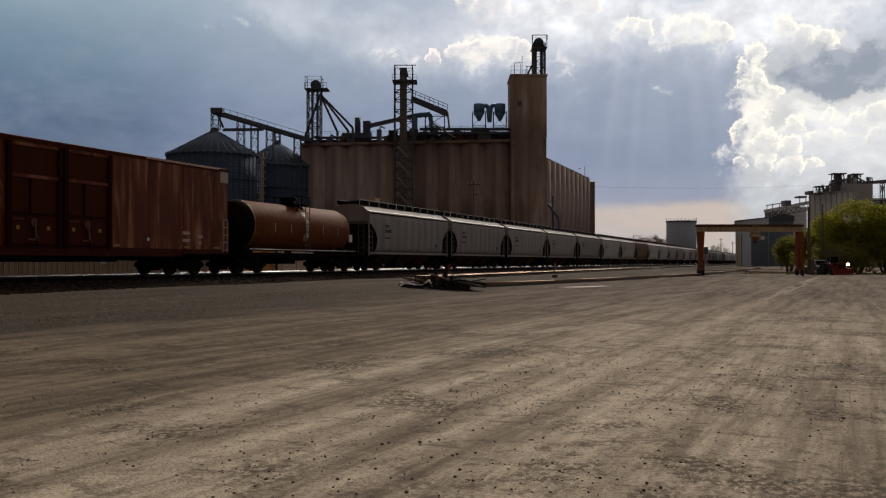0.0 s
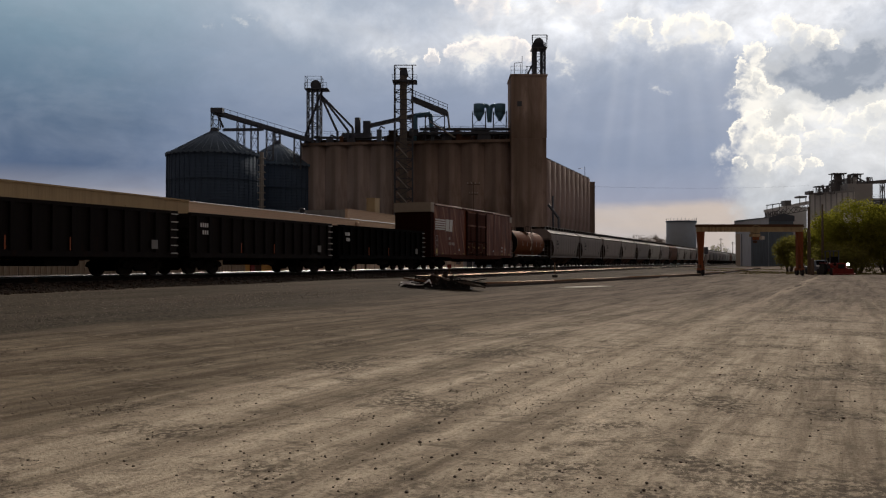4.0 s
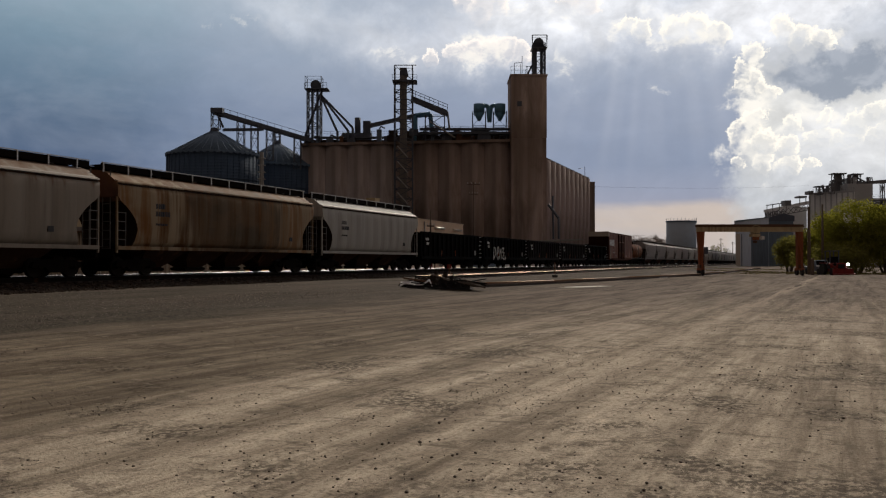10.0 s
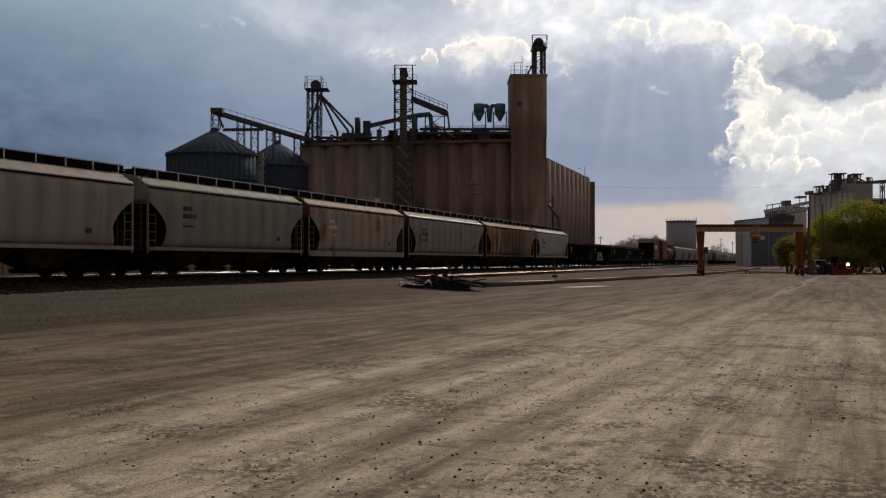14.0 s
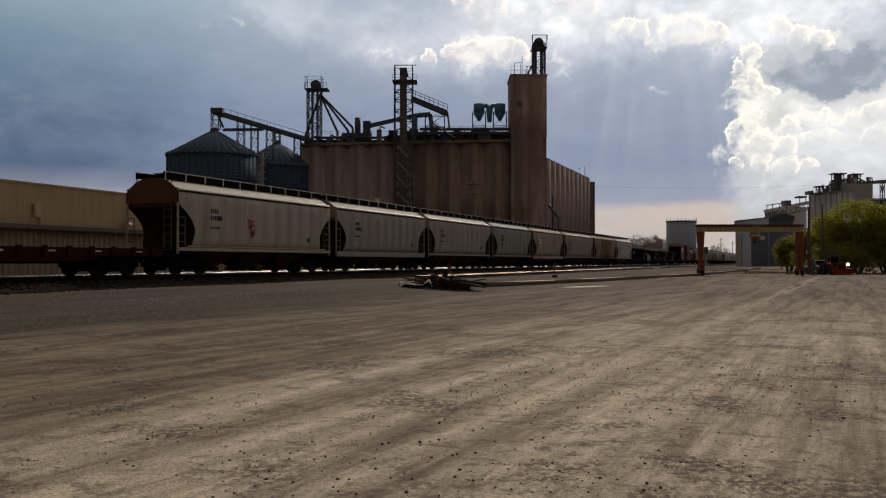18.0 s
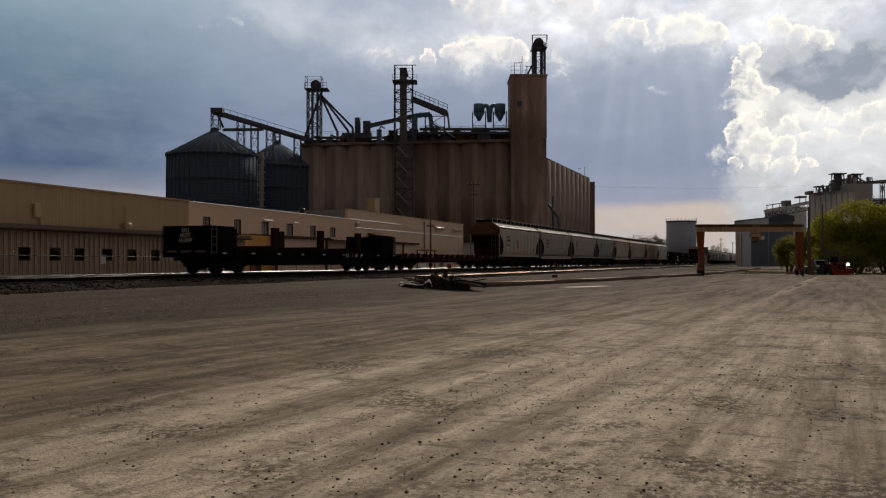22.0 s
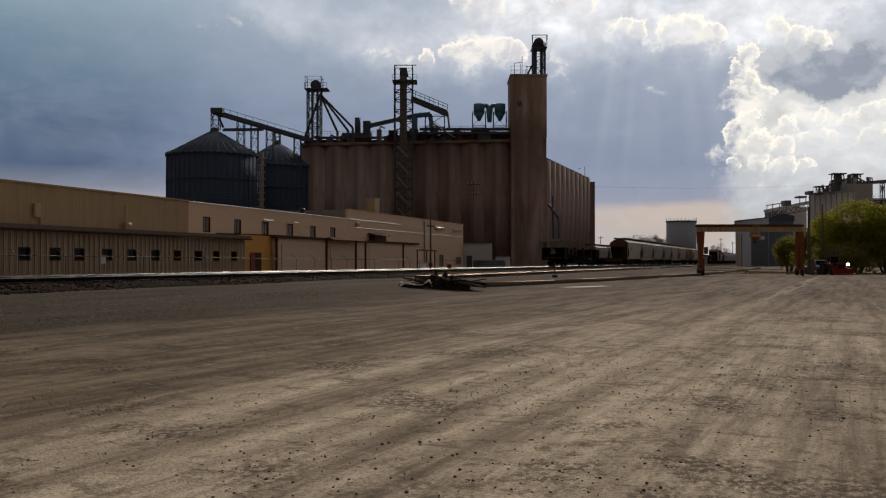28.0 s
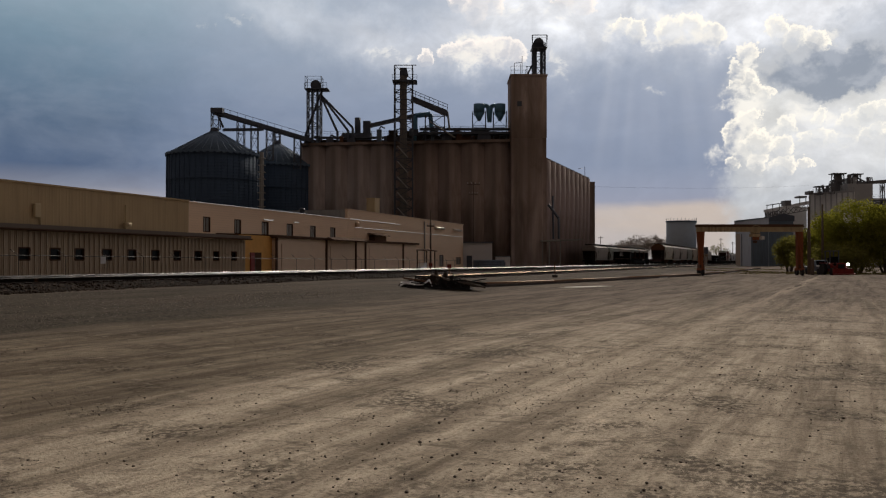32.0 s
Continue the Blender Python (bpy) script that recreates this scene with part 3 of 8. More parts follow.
    hot = n.math("MULTIPLY", n.step(glow, 0.40, 1.7), n.step(rim, 0.05, 0.75))
    c = n.mix(n.math("MULTIPLY", hot, n.math("SUBTRACT", 0.85, n.math("MULTIPLY", shade, 0.6))), c, (1.0, 0.955, 0.87))
    # heaped clouds: round heads with ragged, sunlit edges
    flat = n.t.nodes.new("ShaderNodeCombineXYZ")
    n.put(flat.inputs[0], az0)
    n.put(flat.inputs[1], el0)

    def bent(scale, amp, detail, rough):
        t = n.t.nodes.new("ShaderNodeTexNoise")
        for k, v in (("Vector", flat.outputs[0]), ("Scale", scale), ("Detail", detail), ("Roughness", rough)):
            n.put(t.inputs[k], v)
        v = n.t.nodes.new("ShaderNodeVectorMath")
        v.operation = "MULTIPLY_ADD"
        n.put(v.inputs[0], t.outputs["Color"])
        v.inputs[1].default_value, v.inputs[2].default_value = (amp, amp, 0), (-amp / 2, -amp / 2, 0)
        return v.outputs[0]

    def plus(a, b):
        v = n.t.nodes.new("ShaderNodeVectorMath")
        n.put(v.inputs[0], a)
        n.put(v.inputs[1], b)
        return v.outputs[0]

    ragged = plus(plus(flat.outputs[0], bent(0.55, 1.6, 4.0, 0.55)), bent(2.4, 1.05, 7.0, 0.68))

    def heads(lobes, at):
        f = None
        for a, e, r in lobes:
            d = n.t.nodes.new("ShaderNodeVectorMath")
            d.operation = "DISTANCE"
            n.put(d.inputs[0], at)
            d.inputs[1].default_value = (a, e, 0)
            g = n.math("MULTIPLY_ADD", d.outputs["Value"], -1.0 / r, 1.0)
            f = g if f is None else n.math("SMOOTH_MAX", f, g, 0.12)
        return f

    def heap(lobes, body, lit_, gain, under, c_):
        f = heads(lobes, ragged)
        up = n.math("SUBTRACT", f, heads(lobes, plus(ragged, (0.10, 0.30, 0.0))))       # positive on the side that faces the sun
        top = n.step(n.math("ADD", up, centred(fluff, 0.25)), under, under + 0.45)
        edge = n.step(n.math("ADD", f, centred(fluff, 0.45)), 0.62, 0.08)
        inside = n.math("MULTIPLY", n.step(f, -0.04, 0.20), n.math("ADD", 0.16, n.math("MULTIPLY", n.math("MULTIPLY", top, n.math("ADD", 0.25, n.math("MULTIPLY", edge, 0.75))), 0.84)))
        tone_ = n.mix(n.math("MULTIPLY", n.math("ADD", top, edge), 0.5), body, lit_)
        return n.mix(n.math("MULTIPLY", inside, gain), c_, tone_)

    c = heap(HEADS_MID, (0.64, 0.60, 0.61), (1.08, 0.99, 0.91), 0.95, -0.30, c)
    c = heap(HEADS_RIM, (0.66, 0.66, 0.655), (1.10, 1.03, 0.90), 1.0, -0.35, c)
    c = heap(HEADS_FAR, (0.64, 0.66, 0.665), (1.08, 1.02, 0.90), 0.95, -0.25, c)
    turn = n.math("COSINE", n.math("MULTIPLY", n.math("SUBTRACT", az0, SUN_AZ), 0.0174533))
    e = n.t.nodes.new("ShaderNodeEmission")
    # away from the sun the cloud deck is plain warm grey
    n.put(e.inputs["Color"], n.mix(n.step(turn, 0.70, 0.2), c, (0.43, 0.32, 0.26)))
    n.put(e.inputs["Strength"], n.math("ADD", 0.16, n.math("MULTIPLY", n.step(turn, -0.1, 0.65), 0.90)))
    n.t.links.new(e.outputs[0], n.out.inputs["Surface"])
    return n.mat


# lit and dark cloud masses: degrees right of the aim, degrees up, half widths, weight
LIT = ((24.58, 15.21, 5.0, 1.8, 0.55), (18.64, 15.82, 9.0, 2.4, 0.7), (6.69, 17.06, 6.0, 2.4, 0.75), (16.56, 11.33, 4.0, 4.0, 0.15), (25.83, 7.64, 4.0, 3.0, 0.6), (3.28, 13.78, 4.5, 1.8, 0.40), (8.94, 13.11, 2.5, 2.0, 0.25), (-3.59, 14.67, 4.0, 2.2, 0.40), (-9.98, 16.24, 4.0, 1.6, 0.35))
RIM = ((3.28, 13.89, 2.9, 0.8, 1.5), (-2.06, 14.05, 1.9, 0.55, 1.0), (8.94, 12.75, 1.2, 1.1, 0.9), (-13.64, 15.10, 2.2, 0.4, 0.8), (12.26, 15.08, 1.6, 0.7, 0.8), (16.91, 14.09, 2.6, 0.6, 1.1), (14.79, 16.12, 2.4, 0.5, 0.7), (3.28, 16.62, 2.2, 0.6, 0.9), (8.57, 16.71, 3.0, 0.5, 0.8),
       (20.67, 12.16, 0.9, 1.7, 1.9), (19.83, 8.33, 0.9, 2.2, 1.9), (24.26, 8.59, 3.8, 1.4, 0.85), (21.83, 5.95, 2.0, 0.5, 1.1), (25.83, 13.22, 1.8, 0.5, 1.0), (15.15, 11.05, 0.8, 0.3, 0.5))
DARK = ((24.89, 11.40, 3.6, 1.3, 1.0), (27.35, 11.66, 2.4, 1.5, 0.7), (25.83, 14.58, 2.4, 0.6, 0.45), (17.26, 12.68, 3.0, 1.0, 0.3))


# heads of heaped cloud: degrees right of the aim, degrees up, radius
HEADS_MID = ((-0.10, 13.59, 0.65), (1.54, 13.81, 0.84), (2.46, 14.06, 0.92), (3.72, 13.98, 1.07), (4.90, 13.89, 1.07), (6.00, 13.72, 0.92), (3.26, 16.82, 1.15), (2.00, 16.97, 0.84), (4.40, 17.01, 0.92), (10.25, 16.83, 1.07), (9.05, 16.95, 0.76))
HEADS_RIM = ((13.85, 15.05, 0.84), (12.83, 15.31, 0.69), (16.08, 14.84, 1.07), (17.32, 14.89, 1.07), (18.62, 14.45, 0.99), (22.61, 14.31, 0.84), (23.66, 13.94, 0.92), (24.95, 13.42, 0.84), (20.81, 13.12, 0.76), (20.27, 12.13, 0.76), (21.08, 11.45, 0.69), (20.20, 11.10, 0.54), (21.55, 10.56, 0.69), (19.92, 7.85, 0.92), (20.67, 8.62, 0.84), (21.21, 9.19, 0.54), (21.45, 7.53, 0.84), (22.78, 7.25, 0.76), (20.61, 7.00, 0.76), (19.92, 6.25, 0.54), (21.45, 6.36, 0.69), (22.94, 6.05, 0.76), (24.08, 6.01, 0.46))
HEADS_FAR = ((23.01, 8.56, 0.76), (24.08, 7.70, 0.61), (24.89, 7.76, 0.76), (25.84, 7.36, 0.84), (26.52, 7.66, 0.69), (26.83, 8.48, 0.76), (27.69, 8.99, 0.76), (28.45, 9.03, 0.69), (27.69, 7.58, 0.61), (24.89, 8.79, 0.54), (28.30, 7.94, 0.61))


def sky_band():
    bm = bmesh.new()
    R, cols, rows = 3000.0, 96, 12
    grid = [[bm.verts.new((R * math.cos(e) * math.sin(2 * math.pi * i / cols), R * math.cos(e) * math.cos(2 * math.pi * i / cols), R * math.sin(e))) for i in range(cols)]
            for e in (radians(-1.5 + 28.5 * j / rows) for j in range(rows + 1))]
    for j in range(rows):
        for i in range(cols):
            f = bm.faces.new((grid[j][i], grid[j][(i + 1) % cols], grid[j + 1][(i + 1) % cols], grid[j + 1][i]))
            f.smooth = True
    return solid("backdrop_sky", bm, sky_material(), pose(0, 0, 1.6, 0, 0, AIM), "blue-grey cloudy sky with bright broken cloud near the sun", "sky", kind="structure")


backdrop = sky_band()

TRACK_X = -27.9
RAIL_Z = 0.97


def ground_height(x):
    """The lot is level and rises gently to the foot of the ballast."""
    t = min(1.0, max(0.0, (-13.0 - x) / 11.0))
    return 0.5 * t * t * (3 - 2 * t)


def ground_sheet():
    xs = [-3000, -1200, -500, -250, -120, -80, -60, -45, -36] + [-30 + 0.75 * i for i in range(72)] + [25, 28, 32, 38, 46, 60, 90, 160, 400, 1200, 3000]
    ys = [-3000, -600, -150, -50, -20] + [-8 + 0.8 * i for i in range(90)] + [66 + 3 * i for i in range(30)] + [160, 180, 210, 260, 340, 480, 700, 1200, 3000]
    bm = bmesh.new()
    rows = []
    for y in ys:
        row = []
        for x in xs:
            near = 1.0 if -30 < x < 24 and -8 < y < 150 else 0.0
            w = near * (0.028 * noise.noise((x * 1.3, y * 0.05, 0)) + 0.035 * noise.noise((x * 0.35, y * 0.12, 4)) + 0.02 * noise.noise((x * 0.9, y * 0.6, 8)))
            row.append(bm.verts.new((x, y, ground_height(x) + w)))
        rows.append(row)
    for a, b in zip(rows, rows[1:]):
        for i in range(len(xs) - 1):
            f = bm.faces.new((a[i], a[i + 1], b[i + 1], b[i]))
            f.smooth = True
    return solid("ground", bm, M_GROUND, Matrix(), "dusty tan gravel lot with tyre ruts and dark grit", "ground", kind="structure")


ground_sheet()


def scatter(name, count, where, size, material, label, category, seed, flat=0.7):
    """Many small rough stones in one object."""
    rng = np.random.default_rng(seed)
    t = (1 + 5 ** 0.5) / 2
    ico = np.array([(-1, t, 0), (1, t, 0), (-1, -t, 0), (1, -t, 0), (0, -1, t), (0, 1, t), (0, -1, -t), (0, 1, -t), (t, 0, -1), (t, 0, 1), (-t, 0, -1), (-t, 0, 1)], float) / 1.9
    tri = np.array([(0, 11, 5), (0, 5, 1), (0, 1, 7), (0, 7, 10), (0, 10, 11), (1, 5, 9), (5, 11, 4), (11, 10, 2), (10, 7, 6), (7, 1, 8), (3, 9, 4), (3, 4, 2), (3, 2, 6), (3, 6, 8), (3, 8, 9), (4, 9, 5), (2, 4, 11), (6, 2, 10), (8, 6, 7), (9, 8, 1)])
    pts = where(rng, count)
    r = size[0] + (size[1] - size[0]) * rng.random(count) ** 2.5
    v = ico[None] * (1 + 0.35 * (rng.random((count, 12, 1)) - 0.5)) * r[:, None, None] * np.stack([np.ones(count), 0.7 + 0.6 * rng.random(count), flat * np.ones(count)], 1)[:, None]
    a = rng.random(count) * 6.28
    c, s = np.cos(a)[:, None], np.sin(a)[:, None]
    v = np.stack([v[..., 0] * c - v[..., 1] * s, v[..., 0] * s + v[..., 1] * c, v[..., 2]], -1) + pts[:, None]
    f = (tri[None] + 12 * np.arange(count)[:, None, None]).reshape(-1, 3)
    me = bpy.data.meshes.new(name)
    me.from_pydata(v.reshape(-1, 3).tolist(), [], f.tolist())
    me.materials.append(material)
    return tagged(new(name, me), label, category, kind="stuff")


def on_lot(rng, n):
    d = 4.5 + 28 * rng.random(n) ** 1.8
    a = (rng.random(n) - 0.5) * 1.05
    p = np.stack([d * np.sin(a), d * np.cos(a)], 1)
    c, s = math.cos(radians(AIM)), math.sin(radians(AIM))
    x, y = p[:, 0] * c - p[:, 1] * s, p[:, 0] * s + p[:, 1] * c
    return np.stack([x, y, np.array([ground_height(k) for k in x]) + 0.002], 1)


M_CLOD = plain("dark_clods", (0.10, 0.08, 0.065), 0.95, 0, 0.4, 20)
scatter("loose_stones", 3200, on_lot, (0.003, 0.016), M_CLOD, "dark loose stones and clods scattered on the lot", "stones", 3)

scatter("loose_clods", 420, on_lot, (0.007, 0.021), M_CLOD, "dark clods as big as a thumb on the lot", "stones", 13, 0.75)


def on_strip(rng, n):
    y = 2 + 34 * rng.random(n) ** 1.3
    x = -18.6 + 2.0 * rng.normal(size=n) - 0.03 * y
    return np.stack([x, y, np.array([ground_height(k) for k in x]) + 0.004], 1)


def in_clumps(rng, n):
    c = np.stack([-9 + 12.5 * rng.random(60), 4.5 + 17 * rng.random(60) ** 1.4], 1)
    p = c[rng.integers(0, 60, n)] + rng.normal(size=(n, 2)) * np.array([0.28, 0.5])
    return np.stack([p[:, 0], p[:, 1], np.array([ground_height(k) for k in p[:, 0]]) + 0.002], 1)


M_GRAVEL = plain("grey_gravel", (0.30, 0.265, 0.235), 0.95, 0, 0.7, 20, specular=0.05)
scatter("gravel_stones", 8000, on_strip, (0.006, 0.024), M_GRAVEL, "coarse grey gravel strewn beside the lot", "gravel", 6)
scatter("dirt_crumbs", 3600, in_clumps, (0.002, 0.011), M_CLOD, "dark crumbs of dirt lying in patches", "dirt", 8)

# ballast bed under the main track
def ballast(x_mid, z_top, y0, y1, foot, name, prof=None):
    bm = bmesh.new()
    half = 1.75
    prof = prof or [(-half - 1.6, foot - 0.25), (-half - 0.8, foot + 0.1), (-half, z_top), (half, z_top), (half + 0.5, z_top - 0.22), (half + 1.1, foot), (half + 1.7, foot - 0.25)]
    ys = np.concatenate([np.arange(y0, min(70, y1), 0.9), np.arange(70, y1, 12.0), [y1]])
    rows = [[bm.verts.new((x_mid + x + 0.06 * noise.noise((x, y, 0)), y, z + 0.05 * noise.noise((x * 2, y * 1.7, 3)))) for x, z in prof] for y in ys]
    for a, b in zip(rows, rows[1:]):
        for i in range(len(prof) - 1):
            bm.faces.new((a[i], a[i + 1], b[i + 1], b[i]))
    return solid(name, bm, M_BALLAST, Matrix(), "bed of dark crushed-stone ballast along the track", "ballast", kind="structure")


def _ballast(n):
    v = n.t.nodes.new("ShaderNodeTexVoronoi")
    n.put(v.inputs["Vector"], n.coord((1, 1, 1)))
    v.inputs["Scale"].default_value = 11.0
    c = n.mix(n.split(v.outputs["Color"])[0], (0.022, 0.016, 0.012), (0.072, 0.052, 0.040))
    c = n.mix(n.step(v.outputs["Distance"], 0.35, 0.6), c, (0.012, 0.01, 0.009))
    return n.surface(c, 0.95, 0, n.bump(n.math("SUBTRACT", 1.0, v.outputs["Distance"]), 0.9, 0.06), 0.04)
M_BALLAST = _ballast(Net("crushed_stone"))
BALLAST_Z = RAIL_Z - 0.24
ballast(TRACK_X, BALLAST_Z, -25, 700, 0.5, "ballast_main")
ballast(-32.2, BALLAST_Z, -25, 700, 0.5, "ballast_second", [(-2.7, 0.25), (-2.1, 0.6), (-1.6, BALLAST_Z - 0.012), (1.6, BALLAST_Z - 0.012), (2.3, 0.62), (2.9, 0.42)])


def on_slope(rng, n):
    y = -6 + 62 * rng.random(n) ** 1.3
    u = rng.random(n)
    x = TRACK_X + 1.1 + 2.3 * u
    z = np.interp(x - TRACK_X, [1.0, 1.75, 2.25, 2.85, 3.5], [BALLAST_Z, BALLAST_Z, BALLAST_Z - 0.22, 0.5, 0.5])
    return np.stack([x, y, z], 1)


scatter("ballast_stones", 5200, on_slope, (0.03, 0.085), M_STONE, "dark angular ballast stones below the rail", "ballast", 5, 0.8)
M_TIE = plain("old_tie_wood", (0.05, 0.04, 0.034), 0.95, 0, 0.4, 6)


def rail_outline(x, z):
    return [(x - 0.07, z - 0.17), (x + 0.07, z - 0.17), (x + 0.07, z - 0.155), (x + 0.012, z - 0.14), (x + 0.012, z - 0.055), (x + 0.044, z - 0.05), (x + 0.044, z - 0.0105), (x - 0.044, z - 0.0105), (x - 0.044, z - 0.05), (x - 0.012, z - 0.055), (x - 0.012, z - 0.14), (x - 0.07, z - 0.155)]


def crown(x, y0, y1):
    """The worn running surface of a rail."""
    bm = bmesh.new()
    # heads worn to a slope on either side
    prism(bm, [(x + u, w) for u, w in ((0.044, -0.010), (0.038, -0.0053), (0.012, 0.003), (0.0, 0.004), (-0.012, 0.003), (-0.038, -0.0053), (-0.044, -0.010))], y0, y1)
    return bm


def track(name, x_mid, z, y0, y1, near, label, head=None):
    t = thing(name, pose(x_mid, 0, z), label, "railway track", kind="structure")
    for s in (-1, 1):
        rail = part("rail", shape((prism, rail_outline(s * 0.755, 0), y0, y1)), M_RAILSIDE, t, "grimy dark steel rail")
        part("rail_head", crown(s * 0.755, y0, y1), head or M_SHINE, rail, "polished running surface")
    me = part("tie", shape((box, -1.3, 1.3, -0.115, 0.115, -0.36, -0.168)), M_TIE, t, loc=(0, y0 + 0.3, 0)).data
    k = 1
    while y0 + 0.3 + 0.56 * k < min(near, y1):
        part("tie", me, M_TIE, t, loc=(0, y0 + 0.3 + 0.56 * k, 0))
        k += 1
    rest = bmesh.new()
    yy = max(near, y0) + 0.3
    while yy < min(y1, 420):
        box(rest, -1.3, 1.3, yy - 0.115, yy + 0.115, -0.36, -0.168)
        yy += 0.56
    if len(rest.verts):
        tagged(part("far_ties", rest, M_TIE, t), kind="stuff")
    return t


M_DULLHEAD = plain("dull_worn_rail_head", (0.10, 0.09, 0.085), 0.5, 0.9, 0.15)
track("main_track", TRACK_X, RAIL_Z, -24, 700, 110, "main track on raised ballast with dark grimy rails", M_DULLHEAD)
SECOND_X = -32.2
track("second_track", SECOND_X, RAIL_Z - 0.012, -24, 700, 60, "second main track beyond the first with bright polished rails")
SIDE_X = -22.6
track("siding_track", SIDE_X, 0.66, 52.0, 600, 120, "rusty siding track set low in the gravel", M_BRASS)
track("elevator_track", -42.5, 0.82, 120, 600, 130, "siding beside the elevator", M_RUST)

# ---- the long tan building behind the track ----
# local y runs along its front wall, x = 0 is the front of the low wing
BX, BY = -38.55, 34.22
BM = pose(BX, BY, 0.0, 0, 0, 3.17)
SETBACK = -6.0
low = thing("low_wing", BM, "low tan ribbed-metal wing with a row of small dark windows", "building")
Y0, Y1 = -14.0, 21.61
EAVE = 3.42


def wall_with_openings(x, y0, y1, z0, z1, thick, holes):
    """A wall along y with rectangular holes (ya, yb, za, zb) cut through it."""
    bm = bmesh.new()
    ys = sorted({y0, y1, *[v for h_ in holes for v in h_[:2]]})
    zs = sorted({z0, z1, *[v for h_ in holes for v in h_[2:]]})
    pts = {}

    def at(xx, y, z):
        k = (xx, y, z)
        if k not in pts:
            pts[k] = bm.verts.new(k)
        return pts[k]

    def open_cell(i, j):
        if not (0 <= i < len(ys) - 1 and 0 <= j < len(zs) - 1):
            return True
        y, z = (ys[i] + ys[i + 1]) / 2, (zs[j] + zs[j + 1]) / 2
        return any(h_[0] < y < h_[1] and h_[2] < z < h_[3] for h_ in holes)
    for i in range(len(ys) - 1):
        for j in range(len(zs) - 1):
            if open_cell(i, j):
                continue
            a, b, c, d = ys[i], ys[i + 1], zs[j], zs[j + 1]
            for xx in (x, x - thick):
                bm.faces.new((at(xx, a, c), at(xx, b, c), at(xx, b, d), at(xx, a, d)))
            for (ii, jj), (p, q, r_, s_) in (((i - 1, j), (a, c, a, d)), ((i + 1, j), (b, c, b, d)), ((i, j - 1), (a, c, b, c)), ((i, j + 1), (a, d, b, d))):
                if open_cell(ii, jj):
                    bm.faces.new((at(x, p, q), at(x, r_, s_), at(x - thick, r_, s_), at(x - thick, p, q)))
    return bm


M_GREYPANE = plain("pale_grey_window_glass", (0.20, 0.185, 0.165), 0.35, 0, 0.35, 3)


def window(parent, x, a, b, c, d, frame_mat, bars=True):
    w = part("window", shape((box, x - 0.14, x - 0.10, a, b, c, d)), M_GREYPANE if bars else M_GLASS, parent, "grey glass pane" if bars else "dark glass pane")
    fr = [(box, x - 0.16, x + 0.02, a - 0.02, a + 0.05, c, d), (box, x - 0.16, x + 0.02, b - 0.05, b + 0.02, c, d), (box, x - 0.16, x + 0.02, a + 0.05, b - 0.05, d - 0.05, d + 0.02), (box, x - 0.16, x + 0.03, a + 0.05, b - 0.05, c - 0.03, c + 0.05)]
    part("window_frame", shape(*fr), frame_mat, w)
    if bars:
        part("mullion", shape((box, x - 0.10, x - 0.06, (a + b) / 2 - 0.025, (a + b) / 2 + 0.025, c + 0.05, d - 0.05)), frame_mat, w)
    return w


WIN = [(-0.69, 0.12), (1.53, 2.33), (3.43, 4.20), (5.71, 6.55), (7.99, 8.80), (10.30, 11.12), (12.62, 13.44), (14.99, 15.87), (17.27, 18.07), (19.64, 20.41)]
WZ = (1.68, 2.38)
part("wall_front", wall_with_openings(0, Y0, Y1, 0.3, EAVE - 0.12, 0.18, [(a, b, WZ[0], WZ[1]) for a, b in WIN]), M_LOWWALL, low)
part("wall_back", shape((box, SETBACK + 0.05, SETBACK + 0.2, Y0, Y1, 0.3, EAVE)), M_LOWWALL, low)
part("wall_end", shape((box, SETBACK + 0.2, -0.18, Y1 - 0.18, Y1 - 0.002, 0.3, EAVE - 0.12)), M_LOWWALL, low)
part("wall_end", shape((box, SETBACK + 0.2, -0.18, Y0 + 0.002, Y0 + 0.18, 0.3, EAVE - 0.12)), M_LOWWALL, low)
part("roof", shape((prism, [(0.35, EAVE - 0.1), (0.35, EAVE + 0.22), (SETBACK + 0.2, EAVE + 0.55), (SETBACK + 0.2, EAVE + 0.25)], Y0 - 0.3, Y1 + 0.3)), M_ROOFGREY, low, "grey metal roof edge")
part("gutter", shape((prism, [(0.36, EAVE - 0.12), (0.5, EAVE - 0.10), (0.5, EAVE - 0.02), (0.36, EAVE - 0.02)], Y0 - 0.3, Y1 + 0.3)), M_TRIM, low)
for a, b in WIN:
    window(low, 0, a, b, *WZ, M_TRIM, False)
rib = None
for k in range(150):
    y = Y0 + 0.2 + 0.42 * k
    if y > Y1 - 0.1:
        break
    if any(a - 0.07 < y < b + 0.07 for a, b in WIN):
        for z0, z1 in ((0.3, WZ[0] - 0.04), (WZ[1] + 0.03, EAVE - 0.13)):
            part("siding_rib", shape((prism, [(y - 0.05, z0), (y + 0.05, z0), (y + 0.05, z1), (y - 0.05, z1)], 0.0, 0.035, "x")), M_LOWWALL, low)
    else:
        if rib is None:
            rib = part("siding_rib", shape((prism, [(-0.05, 0.3), (0.05, 0.3), (0.05, EAVE - 0.13), (-0.05, EAVE - 0.13)], 0.0, 0.035, "x")), M_LOWWALL, low, loc=(0, y, 0))
        else:
            part("siding_rib", rib.data, M_LOWWALL, low, loc=(0, y, 0))
part("notice", shape((box, 0.035, 0.05, 5.52, 5.96, 1.48, 1.93)), M_WHITE, low, "white notice board")

main = thing("warehouse", BM, "long two-storey tan warehouse with a metal-clad end and windows", "building")
TOP = 6.55
